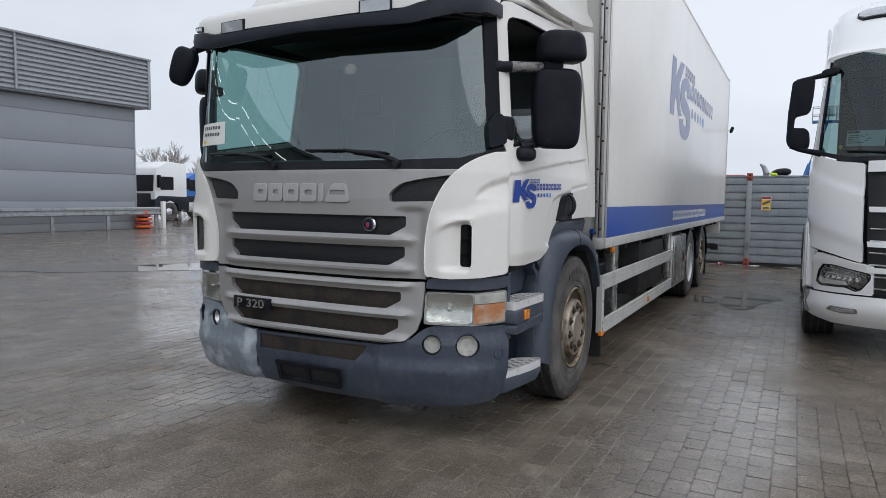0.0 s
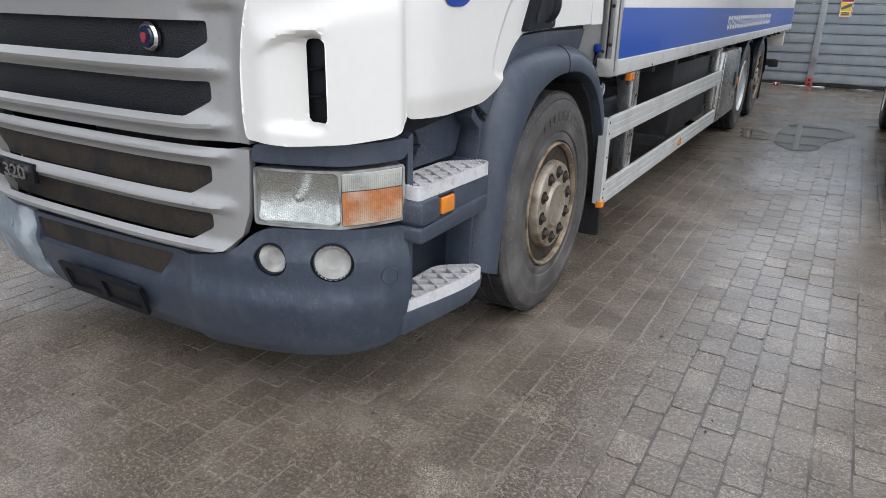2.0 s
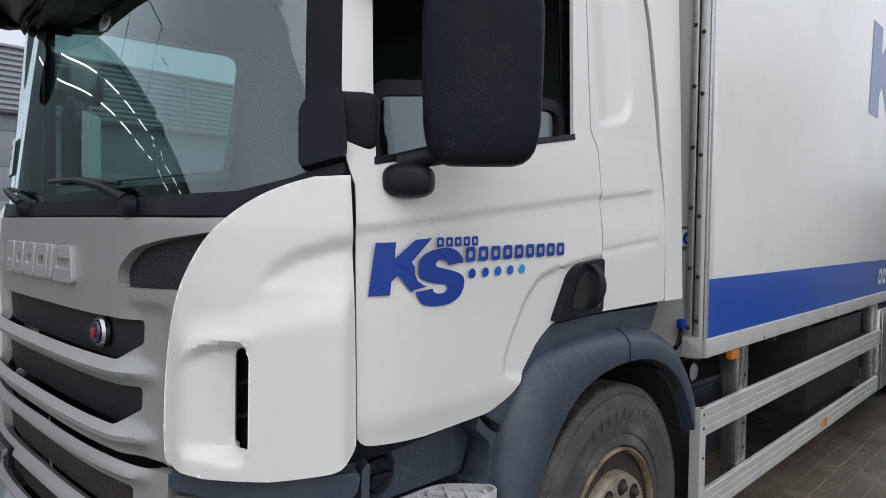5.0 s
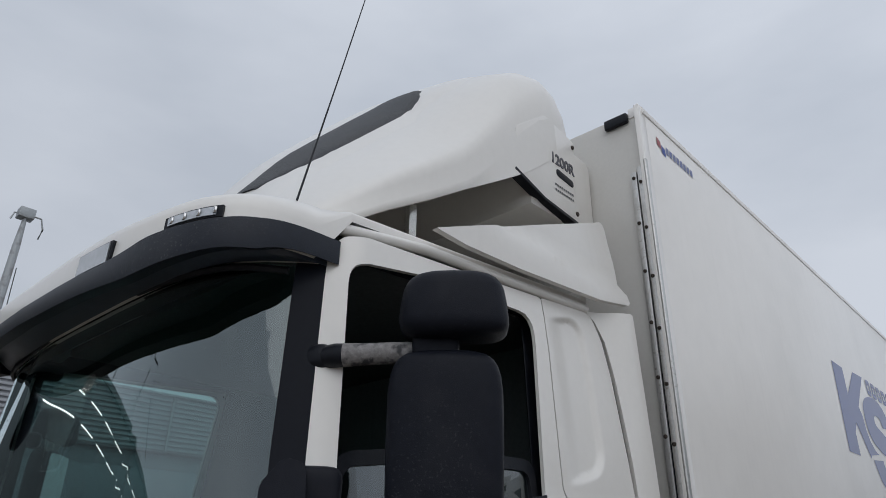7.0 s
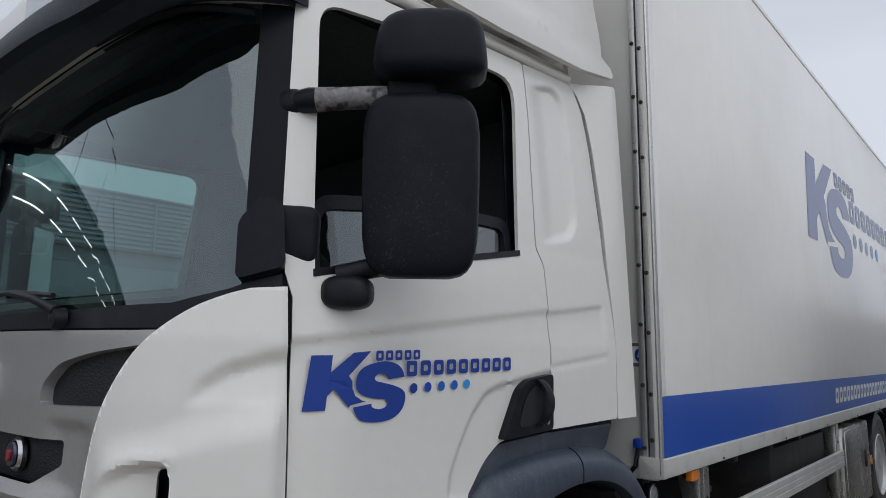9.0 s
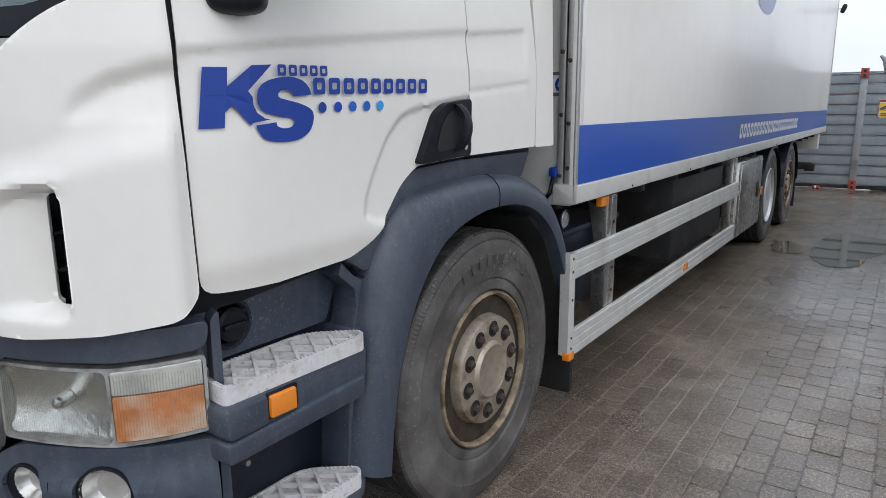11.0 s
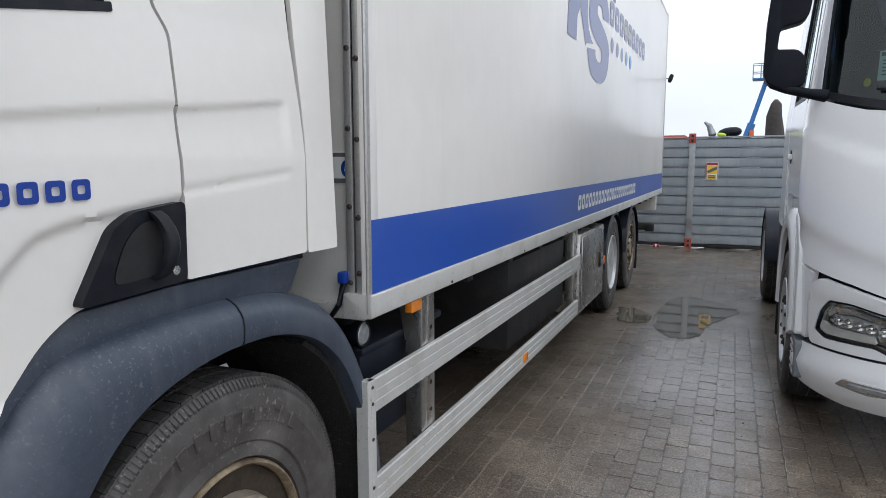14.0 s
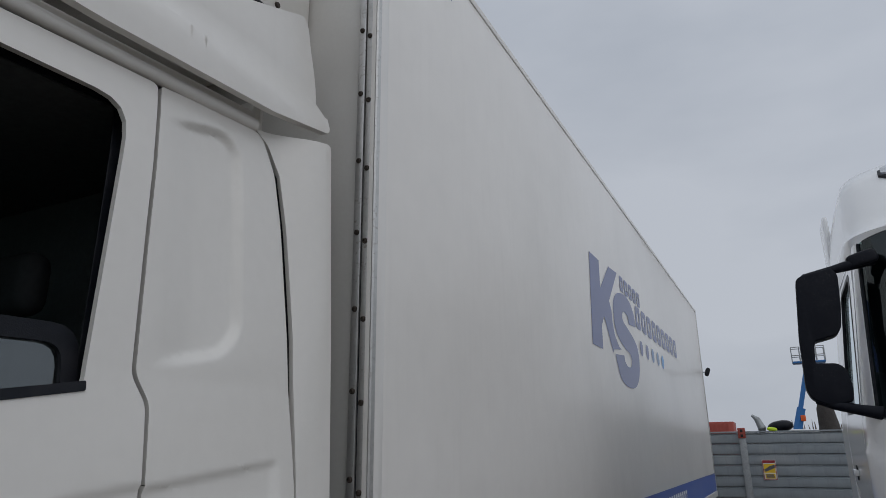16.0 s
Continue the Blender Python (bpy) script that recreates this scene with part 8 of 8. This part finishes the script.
box("board", (1.94, 2.15, FY - 0.06, FY - 0.05, 1.245, 1.565), PAPER, sg, 0.003)
for z0, z1, x0, x1, mt in ((1.25, 1.56, 1.945, 1.953, RED), (1.25, 1.56, 2.137, 2.145, RED), (1.25, 1.258, 1.945, 2.145, RED), (1.515, 1.56, 1.955, 2.135, RED), (1.36, 1.50, 1.96, 2.13, YELLOW), (1.27, 1.345, 1.97, 2.12, YELLOW)):
    box("print", (x0, x1, FY - 0.063, FY - 0.06, z0, z1), mt, sg, 0)
for z0, z1, x0, x1 in ((1.285, 1.305, 1.985, 2.105), (1.315, 1.335, 1.985, 2.10)):
    box("print", (x0, x1, FY - 0.066, FY - 0.063, z0, z1), INK, sg, 0)
prism("print", [(1.96, 1.41), (2.06, 1.47), (2.13, 1.49), (2.13, 1.44), (2.04, 1.40), (1.98, 1.375)], "y", FY - 0.066, FY - 0.063, INK, sg, 0)

# rubbish and gear that shows over the fence
lm = thing("lime_float", (2.17, FY, 2.04), "small lime green plastic piece on the fence top", "plastic piece")
rounded_block("float", (2.17, FY - 0.02, 2.06), (0.16, 0.08, 0.07), (0, 8, 0), LIME, lm, 2.4)
arm = thing("tool_arm", (2.0, FY + 0.5, 0.0), "grey tool arm and dark cover sticking up behind the fence", "tool")
tube("bent_arm", [(1.98, FY + 0.5, 1.6), (2.0, FY + 0.5, 2.1), (1.94, FY + 0.5, 2.25), (1.86, FY + 0.5, 2.32)], [0.07, 0.07, 0.05, 0.02], GALV_D, arm)
rounded_block("dark_cover", (2.30, FY + 0.6, 2.12), (0.42, 0.3, 0.20), (0, -8, 0), BLACK, arm, 2.2)
box("arm_stand", (1.95, 2.5, FY + 0.42, FY + 0.7, 0.0, 1.98), CHASSIS, arm, 0.02)
wr = thing("wrapped_post", (3.05, FY + 0.6, 0), "wrapped brown-grey bundle standing behind the fence", "bundle")
bm = bmesh.new()
rr = []
r9 = random.Random(4)
for z, r in ((0, 0.24), (1.0, 0.22), (1.7, 0.18), (2.1, 0.15), (2.4, 0.13), (2.62, 0.10), (2.70, 0.03)):
    rr.append([(3.05 + r * (1 + r9.uniform(-0.15, 0.15)) * math.cos(k * 0.524), FY + 0.6 + r * math.sin(k * 0.524), z) for k in range(12)])
add_loft(bm, rr)
finish("sheeting", bm, TARP, wr, "", 60)
lift = thing("boom_lift", (4.0, 60, 0), "blue boom lift with raised work platform far behind the fence", "boom lift")
LX = 3.0
box("lift_base", (LX - 2.0, LX + 0.6, 58, 61, 0.4, 1.7), LIFTBLUE, lift, 0.1)
for k in range(4):
    lathe("lift_wheel", [(-0.2, 0), (-0.2, 0.5), (0.2, 0.5), (0.2, 0)], (LX - 1.7 + 2.0 * (k % 2), 58.3 + 2.4 * (k // 2), 0.5), RUBBER, lift, "x", 16)
tube("lower_boom", [(LX - 0.4, 59, 1.6), (LX + 0.5, 59, 4.6)], 0.35, LIFTBLUE, lift, 6)
tube("upper_boom", [(LX + 0.4, 59, 4.4), (LX + 1.4, 59, 8.0)], 0.20, LIFTBLUE, lift, 6)
box("orange_beacon", (LX + 0.35, LX + 0.7, 58.6, 58.9, 3.6, 4.05), ORANGE_P, lift, 0.05)
box("platform_floor", (LX + 0.4, LX + 2.7, 58.4, 59.6, 8.0, 8.15), LIFTBLUE, lift, 0.03)
for z in (8.6, 9.25):
    for y in (58.4, 59.6):
        tube("platform_rail", [(LX + 0.4, y, z), (LX + 2.7, y, z)], 0.035, GALV_D, lift, 6)
for k in range(5):
    for y in (58.4, 59.6):
        tube("platform_post", [(LX + 0.4 + 0.575 * k, y, 8.1), (LX + 0.4 + 0.575 * k, y, 9.25)], 0.035, GALV_D, lift, 6)
box("control_box", (LX + 1.3, LX + 1.95, 58.5, 58.7, 8.5, 9.1), PAPER, lift, 0.03)
ct = thing("shipping_container", (-1.5, 46, 0), "rust-red shipping container behind the fence", "container")
bm = bmesh.new()
add_box(bm, -4.6, -0.69, 46, 48.4, 0, 3.3, 0.03)
finish("shell", bm, REDOXIDE, ct)
for k in range(15):
    box("rib", (-4.5 + k * 0.245, -4.4 + k * 0.245, 45.95, 46.0, 0.2, 3.2), REDOXIDE, ct, 0.0)
for i, x in enumerate((3.0, 8.5)):
    vn = thing("site_van", (x, 48, 0), "white van parked far behind the fence", "van", "distant vans")
    prism("van_body", rounded([(x - 2.2, 0.5), (x + 2.2, 0.5), (x + 2.2, 2.7), (x - 1.0, 2.8), (x - 1.7, 1.7), (x - 2.2, 1.5)], 0.2), "y", 47, 49, DAFWHITE, vn, 0.05)
    prism("van_window", rounded([(x - 1.5, 1.75), (x - 0.5, 1.75), (x - 0.5, 2.5), (x - 1.0, 2.5)], 0.08), "y", 46.97, 47.0, BLACK, vn, 0)
    for xx in (x - 1.4, x + 1.4):
        lathe("van_wheel", [(-0.12, 0), (-0.12, 0.36), (0.12, 0.36), (0.12, 0)], (xx, 47.1, 0.36), RUBBER, vn, "y", 16)


# ---------------------------------------------------------------- building with louvred band
bld = thing("warehouse", (-26, 4, 0), "grey panelled warehouse with a louvred upper band", "building")
WX, WY = -22.0, 14.0
box("wall", (WX - 14, WX, 2, WY, 0.30, 4.98), FACADE, bld, 0.01, "smooth grey wall panels")
for z0, z1 in ((0.32, 1.14), (1.155, 2.25), (2.265, 3.335), (3.35, 4.45), (4.465, 4.97)):
    for y0 in (2, 8):
        box("wall_panel", (WX, WX + 0.03, y0, y0 + 5.99, z0, z1), FACADE, bld, 0.006)
box("plinth", (WX - 14, WX + 0.02, 2, WY - 0.05, 0.0, 0.30), PLINTH, bld, 0.01)
box("corner_trim", (WX - 0.05, WX + 0.05, WY - 0.03, WY + 0.03, 0.0, 4.98), FACADE_D, bld, 0.006)
bandw = box("band_core", (WX - 14, WX + 0.40, 2, WY + 0.42, 5.0, 6.98), FACADE, bld, 0.01, "louvred band")
for k in range(11):
    z = 5.06 + k * 0.172
    prism("louvre", [(WX + 0.40, z), (WX + 0.475, z + 0.01), (WX + 0.475, z + 0.05), (WX + 0.40, z + 0.15)], "y", 2, WY + 0.42, FACADE_D, bandw, 0.0)
box("band_edge", (WX + 0.38, WX + 0.50, WY + 0.36, WY + 0.48, 4.98, 7.0), FACADE_D, bandw, 0.01)
box("roof_edge", (WX - 14, WX + 0.52, 2, WY + 0.50, 6.98, 7.06), FACADE_D, bld, 0.01)
tube("down_pipe", [(WX + 0.52, 9.0, 5.05), (WX + 0.52, 9.0, 6.95)], 0.05, GALV_D, bld, 8)
hall = thing("dark_hall", (-24, -22, 0), "grey sheet-metal hall with rows of lit strip lamps", "building")
HX = -17.0
box("hall_wall", (HX - 12, HX, -46, -1.5, 0, 7.9), HALLDARK, hall, 0.02)
box("hall_roof_edge", (HX - 12.1, HX + 0.12, -46.1, -1.4, 7.9, 8.1), HALLDARK, hall, 0.02)
for z in (6.45, 7.15):
    for k in range(17):
        box("strip_lamp", (HX, HX + 0.05, -44 + 2.5 * k, -42.3 + 2.5 * k, z, z + 0.04), STRIPLAMP, hall, 0.01, "lit white strip lamp")
for y in (-9.0, -14.0):
    tube("roof_pole", [(HX - 1.5, y, 8.0), (HX - 1.5, y, 11.6)], 0.06, GALV_D, hall, 6)
tube("roof_cable", [(HX - 1.5, -4.0, 8.1), (HX - 1.5, -9.0, 11.5), (HX - 1.5, -14.0, 11.5), (HX - 1.5, -22.0, 9.0)], 0.03, BLACK, hall, 5)
gr = thing("guard_rail", (-21.4, 4, 0), "galvanised crash barrier in front of the warehouse wall", "guard rail")
bm = bmesh.new()
add_prism(bm, [(-21.45, 0.58), (-21.38, 0.62), (-21.38, 0.68), (-21.44, 0.73), (-21.44, 0.77), (-21.38, 0.81), (-21.38, 0.87), (-21.45, 0.91), (-21.47, 0.91), (-21.47, 0.58)], "y", 2, 14.75)
finish("rail_beam", bm, GALV_D, gr, "", 25)
for k in range(6):
    box("rail_post", (-21.56, -21.47, 14.55 - k * 2.25, 14.68 - k * 2.25, 0, 0.86), GALV_D, gr, 0.006)
ob = thing("barrier_stack", (-21.6, 14.3, 0), "stack of orange plastic barrier feet", "barrier feet")
for k in range(5):
    rounded_block("barrier_foot", (-21.7, 14.15, 0.09 + k * 0.15), (0.5, 0.7, 0.12), (0, 0, 10 * k), ORANGE_P if k % 2 == 0 else RED, ob, 3.5)
box("warning_post", (-21.45, -21.3, 14.8, 14.95, 0, 1.15), PAPER, ob, 0.01)


# ---------------------------------------------------------------- far trucks beside the warehouse
def tractor_far(x, y, turn, mat, label, high):
    tr = thing("parked_tractor", (0, 0, 0), label, "truck", "far parked tractors")
    h = high
    prism("cab", rounded([(0.0, 0.95), (2.2, 0.95), (2.2, h), (0.9, h + 0.12), (0.18, h - 0.25), (0.05, 2.55), (-0.02, 1.55)], 0.1), "y", -1.22, 1.22, mat, tr, 0.06)
    prism("skirt", rounded([(-0.05, 0.35), (0.40, 0.40), (0.5, 0.9), (1.0, 1.1), (1.5, 0.9), (1.62, 0.6), (2.35, 0.6), (2.35, 1.32), (0.25, 1.38), (-0.05, 1.15)], 0.08), "y", -1.23, 1.23, PLASTIC_D, tr, 0.03)
    prism("windscreen", rounded([(-0.05, 1.62), (0.06, 1.62), (0.14, 2.5), (0.02, 2.5)], 0.02), "y", -1.1, 1.1, BLACK, tr, 0)
    prism("side_window", rounded([(0.35, 1.7), (1.25, 1.7), (1.25, 2.42), (0.42, 2.42)], 0.08), "y", -1.235, 1.235, BLACK, tr, 0)
    box("grille", (-0.06, 0.02, -0.9, 0.9, 0.6, 1.5), MESH, tr, 0.02)
    box("frame", (2.0, 5.9, -0.45, 0.45, 0.7, 0.98), CHASSIS, tr, 0.02)
    box("tank", (2.4, 3.6, -1.15, -0.5, 0.45, 1.0), STEEL, tr, 0.08)
    for xx in (1.0, 4.9):
        for s in (1, -1):
            w = lathe("wheel", [(-0.15, 0), (-0.15, 0.5), (0.15, 0.5), (0.15, 0.29), (0.08, 0.26), (0.08, 0)], (xx, s * 1.08, 0.5), RUBBER, tr, "y", 24, s)
            lathe("hub", [(0.0, 0), (0.05, 0.25), (0.09, 0.2), (0.14, 0.12), (0.14, 0)], (xx, s * 1.08, 0.5), CHROME, w, "y", 20, s)
    for s in (1, -1):
        box("mirror", (0.05, 0.2, s * 1.3, s * 1.5, 1.8, 2.5), BLACK, tr, 0.04)
    tr.matrix_world = pose(x, y, 0, 0, 0, turn)
    return tr


tractor_far(-29.2, 19.7, 92, DAFWHITE, "white tractor unit parked beside the warehouse", 3.15)
tractor_far(-33.4, 25.3, 92, CABBLUE, "blue tractor unit parked farther back", 2.75)


# ---------------------------------------------------------------- bare trees
def bare_tree(x, y, h, seed, label):
    r = random.Random(seed)
    t = thing("bare_tree", (x, y, 0), label, "tree", "bare trees")
    bm = bmesh.new()
    twigs = bmesh.new()

    def grow(p, d, length, rad, depth):
        q = p + d * length
        mid = (p + q) / 2 + Vector((r.uniform(-1, 1), r.uniform(-1, 1), 0)) * length * 0.06
        add = bm if depth < 2 else twigs
        pts, rads = [p, mid, q], [rad, rad * 0.85, rad * 0.68]
        ring = []
        seg = 6 if depth < 2 else 3
        for pt, rd in zip(pts, rads):
            side = d.cross(Vector((0.3, 0.2, 1))).normalized()
            up = side.cross(d)
            ring.append([add.verts.new(pt + rd * (math.cos(a) * side + math.sin(a) * up)) for a in (2 * math.pi * k / seg for k in range(seg))])
        for a, b in zip(ring, ring[1:]):
            for i in range(seg):
                add.faces.new((a[i], a[(i + 1) % seg], b[(i + 1) % seg], b[i]))
        if depth >= 5:
            return
        for _ in range(3 if depth < 4 else 4):
            nd = (d + Vector((r.uniform(-1, 1), r.uniform(-1, 1), r.uniform(-0.2, 0.55))) * (0.62 + 0.06 * depth)).normalized()
            grow(q if r.random() < 0.7 else mid, nd, length * r.uniform(0.62, 0.82), rad * 0.62, depth + 1)
    grow(Vector((x, y, 0)), Vector((0, 0, 1)), h * 0.26, h * 0.022, 0)
    finish("trunk", bm, BARK, t, "", 60)
    finish("crown", twigs, TWIG, t, "", 60)


bare_tree(-43.6, 32.3, 6.6, 1, "bare winter tree with fine grey twigs")
bare_tree(-43.2, 34.2, 7.0, 2, "bare winter tree with fine grey twigs")
bare_tree(-42.4, 36.2, 6.6, 3, "bare winter tree with fine grey twigs")
bm = bmesh.new()
r7 = random.Random(21)
for k in range(2600):
    a = r7.uniform(-1.9, 1.9)
    d = r7.uniform(150, 190)
    p = Vector((d * math.sin(a), d * math.cos(a), 0))
    hgt = 4.5 + 2.5 * noise.noise(Vector((a * 12, 0, 0))) + r7.uniform(-1.5, 2.0)
    lean = Vector((r7.uniform(-1.2, 1.2), 0, hgt))
    w = r7.uniform(0.10, 0.28)
    side = Vector((math.cos(a), -math.sin(a), 0)) * w
    v = [bm.verts.new(p - side * 2), bm.verts.new(p + side * 2), bm.verts.new(p + lean + side * 0.3), bm.verts.new(p + lean - side * 0.3)]
    bm.faces.new(v)
tagged(finish("far_woods", bm, BARK, None, "", 0), "thin line of bare woods on the horizon", "woods", kind="stuff")
mast = thing("light_mast", (-17.1, 1.8, 0), "tall grey yard light mast with a hooked top", "mast")
tube("mast_pole", [(-17.1, 1.8, 0), (-17.1, 1.8, 9.2), (-17.1, 1.8, 10.2)], [0.17, 0.10, 0.05], GALV_D, mast, 10)
box("mast_head", (-17.3, -16.95, 1.6, 2.0, 10.05, 10.35), GALV_D, mast, 0.03)
tube("mast_hook", [(-17.0, 1.9, 10.15), (-16.9, 2.15, 10.1), (-16.9, 2.25, 9.8), (-16.9, 2.2, 9.5)], 0.025, GALV_D, mast, 6)
tube("mast_hook", [(-17.0, 1.7, 10.15), (-17.0, 1.5, 10.1), (-17.0, 1.45, 9.9)], 0.025, GALV_D, mast, 6)
tube("mast_cable", [(-17.05, 1.95, 8.6), (-17.0, 2.0, 7.0), (-17.05, 1.95, 5.5)], 0.012, BLACK, mast, 5)

# crushed can and a strip of rubbish along the fence
can = thing("drink_can", (1.15, 11.6, 0), "crushed red and white drink can by the fence", "can")
lathe("can_body", [(0, 0.0), (0, 0.026), (0.012, 0.033), (0.05, 0.029), (0.09, 0.033), (0.108, 0.027), (0.11, 0.0)], (1.10, 11.6, 0.034), RED, can, "x", 14, 1)
lathe("can_band", [(0.035, 0.0), (0.035, 0.0315), (0.06, 0.0315), (0.06, 0.0)], (1.10, 11.6, 0.034), PAPER, can, "x", 14, 1)
